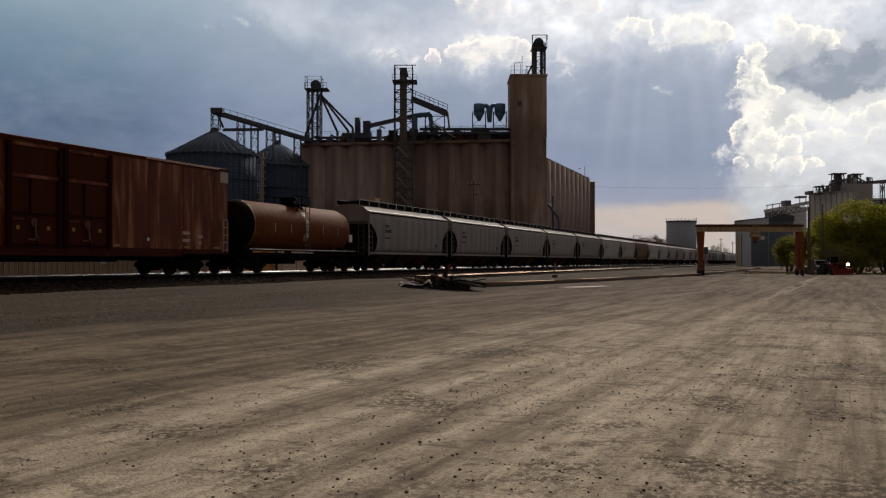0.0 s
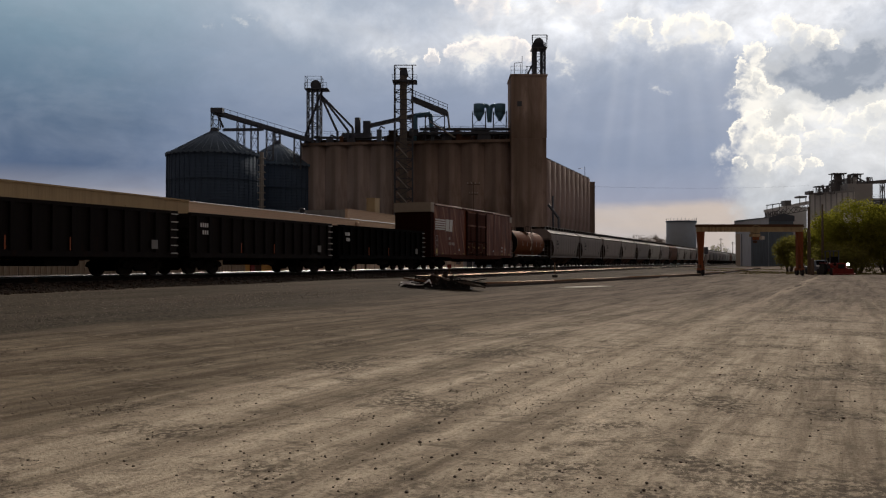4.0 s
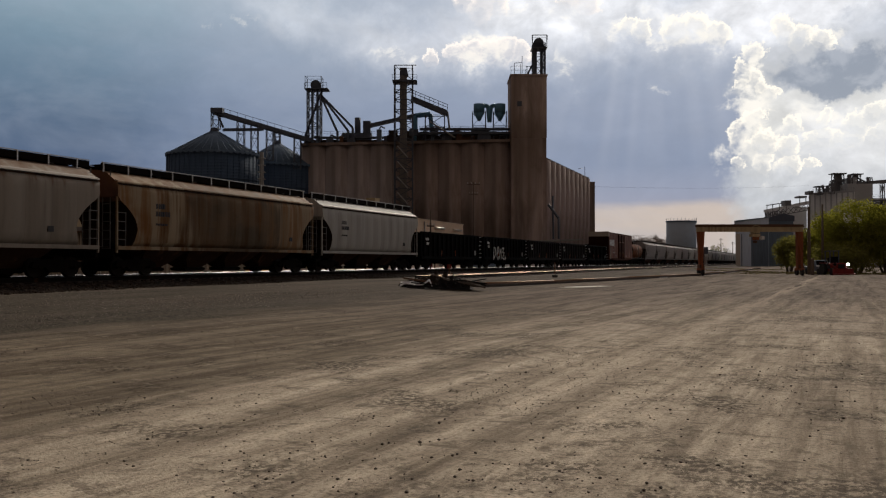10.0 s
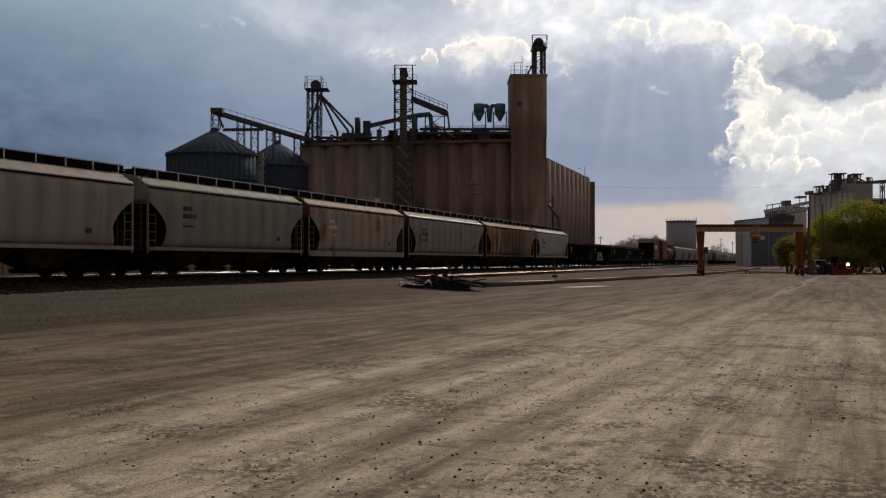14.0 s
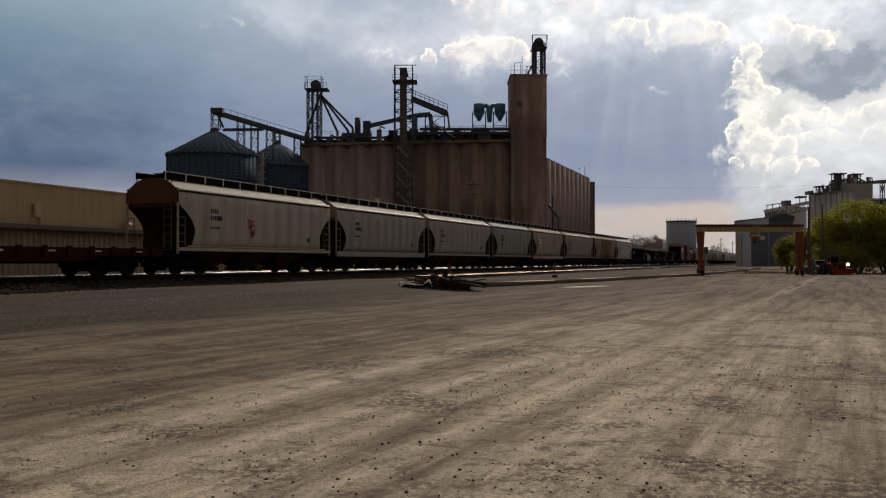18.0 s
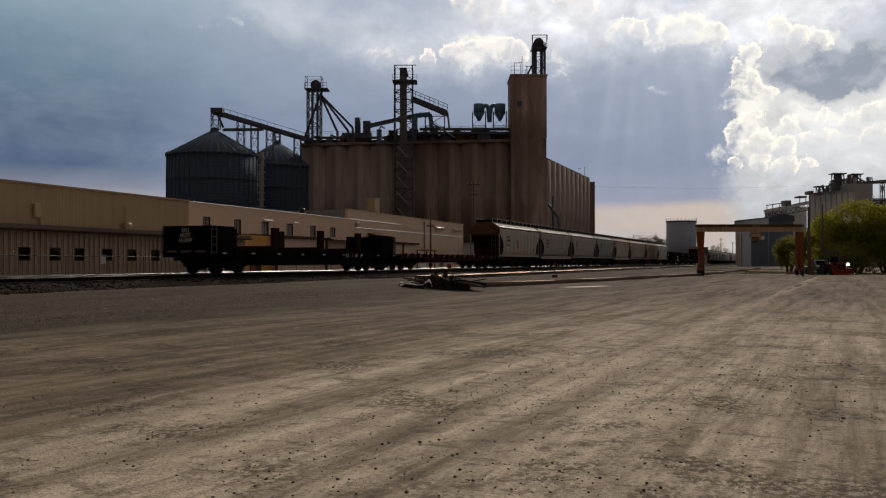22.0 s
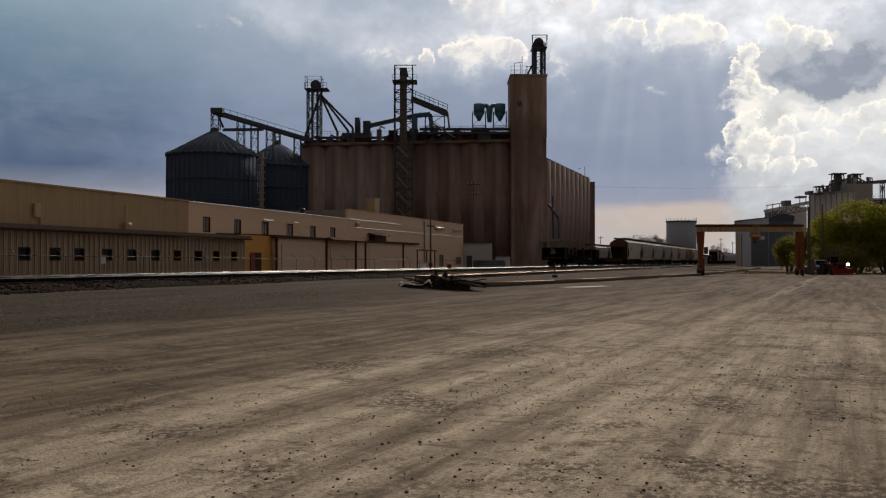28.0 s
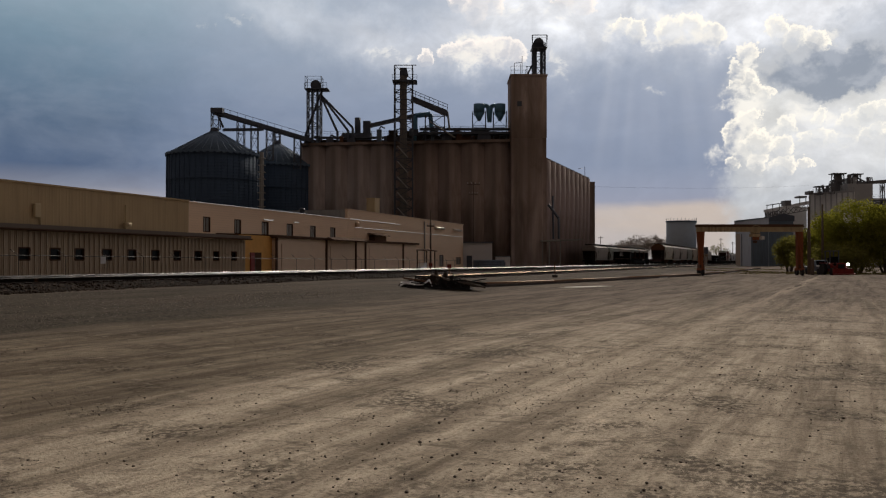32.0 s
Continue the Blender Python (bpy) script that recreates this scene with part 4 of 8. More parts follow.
U0, U1, U2, U3 = -16.0, 22.59, 52.57, 96.40
S = SETBACK


UW = [(24.60, 25.60), (29.30, 30.35), (33.96, 35.14), (38.66, 39.87), (43.57, 44.79), (48.26, 49.47)]
UZ = (4.14, 5.40)
part("wall_clad", shape((box, S - 0.25, S, U0, U1, 0.4, TOP)), M_TANWALL, main, "tan ribbed metal cladding")
part("wall_block", wall_with_openings(S, U1, U2, 0.4, TOP - 0.004, 0.25, [(a, b, *UZ) for a, b in UW]), M_BRICKWALL, main, "tan painted block wall")
for a, b in UW:
    window(main, S, a, b, *UZ, M_TRIM)
TOP2 = 7.65
part("wall_tall", wall_with_openings(S + 0.01, U2, U3, 0.4, TOP2, 0.3, [(84.64, 86.43, 0.9, 2.6), (92.63, 94.93, 1.2, 2.3)]), M_BRICKWALL, main, "taller tan block wall")
window(main, S + 0.01, 84.64, 86.43, 0.9, 2.6, M_TRIM)
window(main, S + 0.01, 92.63, 94.93, 1.2, 2.3, M_TRIM)
part("wall_far_end", shape((box, S - 25, S - 0.3, U3 - 0.3, U3, 0.4, TOP2)), M_BRICKWALL, main)
part("wall_near_end", shape((box, S - 25, S - 0.25, U0, U0 + 0.3, 0.4, TOP)), M_TANWALL, main)
part("wall_step", shape((box, S - 25, S - 0.3, U2, U2 + 0.3, TOP - 0.3, TOP2)), M_GREY_PAINT, main)
part("wall_back", shape((box, S - 25.3, S - 25, U0, U3, 0.4, TOP - 0.2)), M_TANWALL, main)
part("roof", shape((box, S - 25, S - 0.25, U0 + 0.3, U2, TOP - 0.5, TOP - 0.25)), M_ROOFGREY, main)
part("roof", shape((box, S - 25, S - 0.3, U2 + 0.3, U3 - 0.3, TOP2 - 0.6, TOP2 - 0.35)), M_ROOFGREY, main)
part("coping", shape((box, S - 0.3, S + 0.12, U0, U1 - 0.02, TOP, TOP + 0.12)), M_TANWALL, main)
part("coping", shape((box, S - 0.3, S + 0.10, U1, U2, TOP, TOP + 0.05)), M_GLINT, main, "bright metal coping")
part("coping", shape((box, S - 0.35, S + 0.10, U2, U3, TOP2, TOP2 + 0.10)), M_PALEWALL, main)
part("conduit", shape((box, S + 0.012, S + 0.09, U2 + 0.5, U2 + 16, 6.54, 6.54 + 0.09)), M_GLINT, main, "bright metal conduit")
part("conduit", shape((box, S + 0.012, S + 0.09, U2 + 2.0, U3 - 0.5, 5.61, 5.61 + 0.08)), M_GLINT, main, "bright metal conduit")
# bright metal pieces added to give the white glints on the wall
for xa, xb in ((82.42, 85.91), (90.96, 94.35)):
    part("wall_light", shape((prism, [(S + 0.015, 6.58 - 0.1), (S + 0.5, 6.58 - 0.06), (S + 0.55, 6.58 + 0.1), (S + 0.015, 6.58 + 0.3)], xa, xb)), M_GLINT, main, "bright metal hood added for a white glint")
for xa, xb, yy in ((34.2, 35.9, 387), (40.0, 41.0, 391)):
    part("wall_light", shape((box, S + 0.002, S + 0.12, xa, xb, 5.55, 5.66)), M_GLINT, main, "thin bright metal strip added for a glint")
part("louvre_box", shape((box, S + 0.012, S + 0.8, 58.72, 62.26, 4.03, 4.78), (prism, [(S + 0.012, 4.98), (S + 1.1, 4.78), (S + 1.1, 4.85), (S + 0.012, 5.12)], 58.24, 62.79)), M_TRIM, main, "dark hooded louvre")
part("wall_box", shape((box, S + 0.002, S + 0.25, 6.24, 6.76, 4.45, 5.33)), M_CREAM, main, "cream electrical box", bevel=0.03)
part("conduit", shape((tube, (S + 0.08, 6.89, EAVE), (S + 0.08, 6.80, 5.17), 0.05, 6)), M_CREAM, main)
part("vent_pipe", shape((tube, (S + 0.2, 14.76, EAVE + 0.2), (S + 0.2, 14.76, 5.76), 0.05, 6), (tube, (S + 0.3, 14.47, 4.31), (S + 0.3, 15.20, 4.35), 0.15, 10)), M_CREAM, main, "cream roof vent hood")
part("wall_vent", shape((tube, (S + 0.01, 54.79, 6.01), (S + 0.3, 55.10, 6.01), 0.3, 10)), M_PALEWALL, main, "round vent cowl")
DA_ = 26.28
# ochre panel with the red doors between the wings
part("ochre_panel", shape((box, -0.62, -0.36, Y1 + 0.01, DA_ - 0.01, 0.3, 3.75)), M_OCHRE, main, "ochre painted wall panel")
part("door", shape((box, -0.36, -0.28, 23.52, 24.48, 0.4, 2.35)), M_TRIM, main, "dark door")
part("door", shape((box, -0.36, -0.26, 22.85, 23.44, 0.4, 2.35)), M_RED, main, "red door")
part("roof_unit", shape((box, S - 2.4, S - 1.2, 62.61 + 0.6, 62.61 + 2.2, TOP2 - 0.4, 9.65)), M_CREAM, main, "tan rooftop chimney box", bevel=0.05)
part("roof_cap", shape((box, S - 2.45, S - 1.15, 62.61 + 0.55, 62.61 + 2.25, 9.65, 9.79)), M_CREAM, main)
part("roof_unit", shape((box, S - 12, S - 5, U2 - 9, U2 - 0.4, TOP - 0.26, TOP + 0.75)), M_STEEL_BLUE, main, "low blue-grey rooftop penthouse")
part("roof_vent", shape((tube, (S - 3, U2 - 5.2, TOP - 0.3), (S - 3, U2 - 5.2, TOP + 0.8), 0.3, 10), (tube, (S - 3, U2 - 5.2, TOP + 0.8), (S - 3, U2 - 5.2, TOP + 1.0), 0.5, 10, 0.2)), M_STEEL_DARK, main, "dark mushroom vent")
part("downpipe", shape((tube, (S + 0.12, 77.96, 0.4), (S + 0.12, 77.96, TOP2 - 0.3), 0.1, 8)), M_GREY_PAINT, main)

dock = thing("loading_dock", BM, "low pale loading-dock wing with wide closed doors", "building")
DA, DB = 26.28, 59.28
DZ = 3.62
part("wall_front", shape((box, -0.3, 0, DA, DB, 0.3, DZ)), M_PALEWALL, dock)
part("wall_end", shape((box, S + 0.3, -0.3, DA, DA + 0.25, 0.3, DZ)), M_PALEWALL, dock)
part("wall_end", shape((box, S + 0.3, -0.3, DB - 0.25, DB, 0.3, DZ)), M_PALEWALL, dock)
part("roof", shape((prism, [(0.25, DZ), (0.25, DZ + 0.22), (S + 0.3, DZ + 0.45), (S + 0.3, DZ + 0.2)], DA - 0.3, DB + 0.3)), M_TRIM, dock, "dark brown roof edge")
part("awning", shape((prism, [(0.26, DZ + 0.05), (1.0, DZ - 0.05), (1.0, DZ + 0.06), (0.26, DZ + 0.3)], 35.25, 42.52)), M_TRIM, dock, "dark awning")
for xx in (26.32, 35.48, 41.98, 44.33, 54.89):
    part("downpipe", shape((box, 0.0, 0.12, xx - 0.12, xx + 0.12, 0.3, DZ)), M_TRIM, dock, "dark downpipe")
for a, b in ((26.93, 34.90), (36.07, 41.31), (45.04, 54.19)):
    part("dock_door", shape((box, 0.004, 0.05, a + 0.3, b - 0.3, 0.35, 3.1)), M_PALEWALL, dock, "pale wide dock door")

# covered stair at the far end of the dock
stair = thing("covered_stair", BM, "dark covered stair against the wall", "stair")
sa, sb = 59.28 + 0.4, 65.96
for k in range(4):
    part("post", shape((box, -1.2 + (k % 2) * 1.1, -1.08 + (k % 2) * 1.1, (sa, sb)[k // 2] - 0.06, (sa, sb)[k // 2] + 0.06, 0.4, 3.0)), M_TRIM, stair)
part("canopy", shape((prism, [(0.2, 2.9), (0.2, 3.02), (-1.5, 3.25), (-1.5, 3.1)], sa - 0.3, sb + 0.3)), M_TRIM, stair)
for k in range(6):
    part("step", shape((box, -1.1, -0.1, sa + 0.4 + 0.5 * k, sa + 0.95 + 0.5 * k, 0.4, 0.58 + 0.18 * k)), M_GREY_CONC, stair)

# chain-link fence with barbed-wire arms in front of the building
fence = thing("wire_fence", pose(BX + 4.2, BY, 0.0, 0, 0, 3.17), "thin wire fence with slanted barbed-wire arms", "fence")
part("top_rail", shape((tube, (0, -14, 1.92), (0, 62, 1.75), 0.02, 6)), M_LADDER, fence, "dull grey top rail")
for k in range(26):
    y = -13.5 + 3.0 * k
    zt = 1.92 - 0.0022 * (y + 14)
    part("post", shape((tube, (0, y, 0.3), (0, y, zt), 0.015, 6)), M_LADDER, fence)
    part("arm", shape((tube, (0, y, zt), (-0.3, y - 0.3, zt + 0.33), 0.014, 5)), M_LADDER, fence)

# small sheds at the end of the warehouse
shed = thing("white_shed", place(5.51, 140, 0.5), "small white metal shed", "shed")
part("wall", shape((box, -2.33, 2.61, 0, 6, 0, 4.23)), M_GREY_CONC3, shed)
part("roof", shape((box, -2.52, 2.80, -0.3, 6.3, 4.23, 4.41)), M_STEEL_DARK, shed)
part("door", shape((box, -1.6, -0.7, -0.06, -0.002, 0.0, 2.1)), M_STEEL_DARK, shed)
shed2 = thing("electric_cabinet", place(10.60, 150, 0.5), "grey equipment cabinet beside the elevator", "cabinet")
part("body", shape((box, -1.2, 1.3, 0, 2, 0, 2.0)), M_GREY_CONC3, shed2, bevel=0.04)
part("roof", shape((box, -1.4, 1.5, -0.2, 2.2, 2.0, 2.12)), M_STEEL_BLUE, shed2)

solid("gravel_apron", shape((box, -16, 17, -7, 8, -0.06, 0.035)), M_PALEGRAVEL, place(20, 151, 0.5), "pale gravel apron before the grain elevator", "gravel", kind="structure")
pipes = thing("pipe_stack", place(7.4, 134, 0.5), "low stack of blue-grey steel pipes", "pipe stack")
for k in range(5):
    for q in range(5 - k):
        part("pipe", shape((tube, (-2.6 + 0.1 * (q % 3), 0.32 * q + 0.16 * k, 0.15 + 0.27 * k), (2.5 - 0.15 * ((q + k) % 3), 0.32 * q + 0.16 * k, 0.15 + 0.27 * k), 0.15, 10)), M_STEEL_BLUE, pipes)
for x in (-1.8, 1.7):
    part("bearer", shape((box, x - 0.08, x + 0.08, -0.3, 1.6, -0.06, 0.0)), M_TIE, pipes)
    for y in (-0.26, 1.54):
        part("stake", shape((box, x - 0.04, x + 0.04, y - 0.04, y + 0.04, -0.06, 1.1)), M_STEEL_DARK, pipes)

# ---- the concrete grain elevator ----
EC = 19.36
elev = thing("grain_elevator", place(EC, 165, 0.5), "tall brown weathered concrete grain elevator with fluted silos", "grain elevator")


def drum(bm, x, y, r, z0, z1, n=28):
    tube(bm, (x, y, z0), (x, y, z1), r, n)


FRONT = Vector((-0.991, 0.134))
FLANK = Vector((0.354, 0.935))
WALL_Z = 24.9
base = part("silo", shape((drum, 0, 0, 3.6, 0, WALL_Z - 0.3)), M_CONC, elev, "round concrete silo", loc=(-8.6, 1.16 + 3.6, 0))
pale_silo = None
for k in range(1, 9):
    p = Vector((-8.6, 1.16)) + FRONT * 4.62 * k
    if k < 5:
        part("silo", base.data, M_CONC, elev, loc=(p.x, p.y + 3.6, 0))
    elif pale_silo is None:
        pale_silo = part("silo", shape((drum, 0, 0, 3.6, 0, WALL_Z - 0.3)), M_CONC_PALE, elev, "paler grey concrete silo", loc=(p.x, p.y + 3.6, 0)).data
    else:
        part("silo", pale_silo, M_CONC_PALE, elev, "paler grey concrete silo", loc=(p.x, p.y + 3.6, 0))
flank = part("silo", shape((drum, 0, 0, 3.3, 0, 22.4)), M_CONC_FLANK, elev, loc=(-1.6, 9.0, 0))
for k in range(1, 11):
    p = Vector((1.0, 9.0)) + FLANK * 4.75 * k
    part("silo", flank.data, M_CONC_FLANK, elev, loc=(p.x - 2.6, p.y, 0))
core = bmesh.new()
prism(core, [(-46.5, 9.0), (-6.0, 3.6), (-3.2, 9.0), (13.4, 53), (-34, 58)], 0, 1)
for v in core.verts:
    v.co = (v.co.x, v.co.z, v.co.y * (WALL_Z - 2.8))
part("core_wall", core, M_CONC, elev, "concrete wall between the silos")
slab = bmesh.new()
prism(slab, [(-48.2, 6.4), (-5.8, 0.6), (-5.8, 7.8), (-48.2, 13.6)], 0, 1)
for v in slab.verts:
    v.co = (v.co.x, v.co.z, WALL_Z - 0.3 + v.co.y * 0.55)
part("roof_slab", slab, M_CONC, elev)
slab = bmesh.new()
prism(slab, [(1.3, 9.0), (18.3, 53.5), (8.0, 56.5), (-8.0, 12)], 0, 1)
for v in slab.verts:
    v.co = (v.co.x, v.co.z, 22.4 + v.co.y * 0.4)
part("roof_slab", slab, M_ROOFGREY, elev)
TW = 37.85 - 0.5
part("corner_block", shape((box, -6.1, 0.0, -0.5, 7.5, 0, WALL_Z + 0.25)), M_CONC, elev, "flat-sided concrete corner block", bevel=0.12)
tower = part("headhouse_tower", shape((box, -6.1, 0.88, -0.2, 7.8, WALL_Z + 0.25, TW)), M_CONC, elev, "square concrete headhouse tower", bevel=0.1)
part("corner_block", shape((box, 0.0, 0.9, 0.6, 7.4, 0, WALL_Z + 0.25)), M_CONC, elev)
part("tower_coping", shape((box, -6.25, 1.02, -0.35, 7.95, TW, TW + 0.35)), M_CONC, tower)
part("window", shape((box, -4.9, -4.0, -0.26, -0.21, 31.4, 32.4)), M_STEEL_DARK, tower)
part("end_block", shape((box, 16.4, 20.3, 56.0, 60.0, 0, 22.0)), M_CONC, elev, "lower concrete end block")
part("stair_rail", shape((tube, (17.0, 52, 22.7), (17.0, 52, 25.6), 0.06, 5), (tube, (17.0, 52, 25.2), (15.2, 52, 24.9), 0.04, 5)), M_STEEL_DARK, elev, "thin roof mast")
# canopy and spout on the flank
part("loading_canopy", shape((prism, [(-0.5, 5.0), (7.5, 5.3), (7.5, 5.5), (-0.5, 5.2)], -3.0, 4.5), (box, -0.4, -0.2, -2.8, -2.6, 0, 5.0), (box, 0.9, 1.1, -2.8, -2.6, 0, 5.1), (box, 3.0, 3.2, -2.8, -2.6, 0, 5.2)), M_GREY_PAINT, elev, "grey canopy over the loading spout")
part("spout", shape((tube, (1.2, 0.2, 12.2), (3.0, -1.2, 9.5), 0.25, 8), (tube, (3.0, -1.2, 9.5), (3.0, -1.2, 5.5), 0.22, 8), (tube, (2.2, 1.4, 14.0), (2.2, 0.4, 5.5), 0.2, 8)), M_STEEL_DARK, elev, "dark steel loading spout")


def lattice(bm, x0, x1, y0, y1, z0, z1, step, w=0.16, thin=0.09):
    """A braced steel tower."""
    c = [(x0, y0), (x1, y0), (x1, y1), (x0, y1)]
    for x, y in c:
        bar(bm, (x, y, z0), (x, y, z1), w)
    k = max(1, round((z1 - z0) / step))
    for i in range(k + 1):
        z = z0 + (z1 - z0) * i / k
        for (a, b), (d, e) in zip(c, c[1:] + c[:1]):
            bar(bm, (a, b, z), (d, e, z), thin)
            if i < k:
                zz = z0 + (z1 - z0) * (i + 1) / k
                if i % 2:
                    bar(bm, (a, b, z), (d, e, zz), thin)
                else:
                    bar(bm, (d, e, z), (a, b, zz), thin)


def railing(bm, pts, z, high=1.05, gap=1.6):
    for (a, b), (c, d) in zip(pts, pts[1:]):
        for k in (0.5, 1.0):
            bar(bm, (a, b, z + high * k), (c, d, z + high * k), 0.05)
        n = max(1, int(math.hypot(c - a, d - b) / gap))
        for i in range(n + 1):
            u = i / n
            bar(bm, (a + (c - a) * u, b + (d - b) * u, z), (a + (c - a) * u, b + (d - b) * u, z + high), 0.06)


def hoop(bm, x, y, z, r_, w, n=18):
    for k in range(n):
        a, b = math.pi * k / n, math.pi * (k + 1) / n
        bar(bm, (x + r_ * math.cos(a), y, z + r_ * math.sin(a)), (x + r_ * math.cos(b), y, z + r_ * math.sin(b)), w)


def bent_strip(bm, pts, w):
    """A curled ribbon, w thick at its edge and lying back more than twice as far."""
    back = Vector((0.0, 2.4 * w, 0.8 * w))
    for a, b in zip(pts, pts[1:]):
        a, b = Vector(a), Vector(b)
        q = [bm.verts.new(p + k) for k in (Vector(), Vector((0, 0, 0.3 * w))) for p in (a, b, b + back, a + back)]
        for f in ((3, 2, 1, 0), (4, 5, 6, 7), (0, 1, 5, 4), (1, 2, 6, 5), (2, 3, 7, 6), (3, 0, 4, 7)):
            bm.faces.new([q[i] for i in f])


def slab_between(bm, p, q, half, z0, z1):
    """A bar of rectangular section on the ground from p to q."""
    p, q = Vector(p), Vector(q)
    d = (q - p).normalized()
    s = Vector((-d.y, d.x, 0)).normalized() * half
    up0, up1 = Vector((0, 0, z0)), Vector((0, 0, z1))
    v = [bm.verts.new(c) for c in (p - s + up0, p + s + up0, q + s + up0, q - s + up0, p - s + up1, p + s + up1, q + s + up1, q - s + up1)]
    for f in ((3, 2, 1, 0), (4, 5, 6, 7), (0, 1, 5, 4), (1, 2, 6, 5), (2, 3, 7, 6), (3, 0, 4, 7)):
        bm.faces.new([v[i] for i in f])


# leg on the tower
leg3 = part("tower_leg", shape((lattice, -1.55, 0.80, 1.5, 3.6, TW + 0.35, 44.28, 2.6, 0.22, 0.1)), M_STEEL_DARK, elev, "braced bucket-elevator leg")
part("leg_trunk", shape((box, -1.33, -0.77, 2.2, 2.9, TW, 43.49), (box, -0.10, 0.46, 2.2, 2.9, TW, 43.49)), M_STEEL_DARK, leg3)
part("leg_head", shape((box, -1.44, 0.58, 1.9, 3.2, 43.38, 44.50), (tube, (-0.43, 1.9, 44.39), (-0.43, 3.2, 44.39), 1.0, 12)), M_STEEL_DARK, leg3)
part("head_platform", shape((box, -1.89, 1.14, 0.8, 4.2, 43.16, 43.27), (railing, [(-1.89, 0.8), (1.14, 0.8)], 44.72, 0.9), (bar, (-1.78, 0.8, 43.16), (-1.78, 0.8, 45.62), 0.14), (bar, (1.02, 0.8, 43.16), (1.02, 0.8, 45.62), 0.14), (bar, (-1.78, 0.8, 45.62), (1.02, 0.8, 45.62), 0.14)), M_STEEL_DARK, leg3)
part("brace", shape((bar, (-2.90, 1.6, TW + 0.3), (-1.44, 2, 40.47), 0.3)), M_STEEL_DARK, leg3)
part("tower_railing", shape((railing, [(-6.1, -0.1), (-2.9, -0.1), (-2.9, 4)], TW + 0.35, 1.6), (bar, (-5.4, 0, TW), (-5.4, 0, TW + 2.6), 0.1), (bar, (-4.2, 0, TW), (-4.2, 0, TW + 2.4), 0.08), (bar, (-5.4, 0, TW + 2.55), (-3.9, 0, TW + 2.7), 0.08), (bar, (-3.9, 0, TW), (-3.9, 0, TW + 3.9), 0.1), (bar, (-3.2, 0, TW + 1.9), (-1.6, 0, TW + 1.9), 0.08)), M_STEEL_DARK, tower, "dark pipe railing")

# middle leg, its tower runs down the face of the silos
mx0, mx1 = -28.77, -25.30
mid = part("middle_leg", shape((lattice, mx0, mx1, -1.2, 1.4, 0, 36.35, 1.9, 0.24, 0.13)), M_STEEL_DARK, elev, "braced blue-grey leg tower")
part("leg_trunk", shape((box, -27.76, -26.42, -0.6, 0.8, 0, 38.89)), M_TRUNK, mid)
part("leg_head", shape((prism, [(-27.76, 37.34), (-26.08, 37.34), (-26.42, 38.78), (-27.42, 38.78)], -0.7, 0.9)), M_STEEL_DARK, mid)
part("head_frame", shape((lattice, mx0, mx1, -1.2, 1.4, 36.35, 39.22, 3.1, 0.18, 0.08), (box, mx0 - 0.4, mx1 + 0.9, -1.8, 1.8, 36.02, 36.24), (railing, [(mx0 - 0.4, -1.8), (mx1 + 0.9, -1.8)], 36.24), (bar, (mx0, -1.2, 39.22), (-24.51, -1.2, 39.22), 0.14)), M_STEEL_DARK, mid)
for k in range(8):
    z = 23.5 - 3.0 * k
    part("stair_flight", shape((bar, (mx0 + 0.6, -1.5, z), (mx0 + 2.6, -1.5, z - 2.2), 0.2)), M_RAILGREY, mid, "pale zigzag stair flight")
# enclosed conveyor bridge from the middle leg
bx0, bz0, bx1, bz1 = -25.63, 32.85, -18.46, 29.94
bridge = part("conveyor_bridge", shape((prism, [(bx0, bz0), (bx1, bz1 - 0.1), (bx1, bz1 + 0.9), (bx0, bz0 + 0.95)], 1.0, 3.0)), M_STEEL_DARK, elev, "sloping enclosed conveyor bridge")
rb = bmesh.new()
for k in range(9):
    u = k / 8
    x, z = bx0 + (bx1 - bx0) * u, bz0 + (bz1 - bz0) * u + 0.95
    bar(rb, (x, 0.9, z), (x, 0.9, z + 1.1), 0.09)
bar(rb, (bx0, 0.9, bz0 + 2.05), (bx1, 0.9, bz1 + 2.0), 0.1)
bar(rb, (bx0, 0.9, bz0 + 1.5), (bx1, 0.9, bz1 + 1.45), 0.08)
part("railing", rb, M_STEEL_DARK, bridge)
part("support", shape((lattice, bx1 - 4.4, bx1 - 0.6, 1.2, 3.0, WALL_Z + 0.2, bz1, 2.0, 0.2, 0.1)), M_STEEL_DARK, bridge)
part("down_spout", shape((tube, (bx1, 2, bz1 + 0.8), (bx1 + 0.4, 2, bz1 - 2.8), 0.2, 8), (tube, (bx1 - 3.5, 1.5, bz1 - 1.2), (bx1 + 1.5, 1.5, WALL_Z + 0.6), 0.16, 8)), M_GREY_PAINT, bridge)

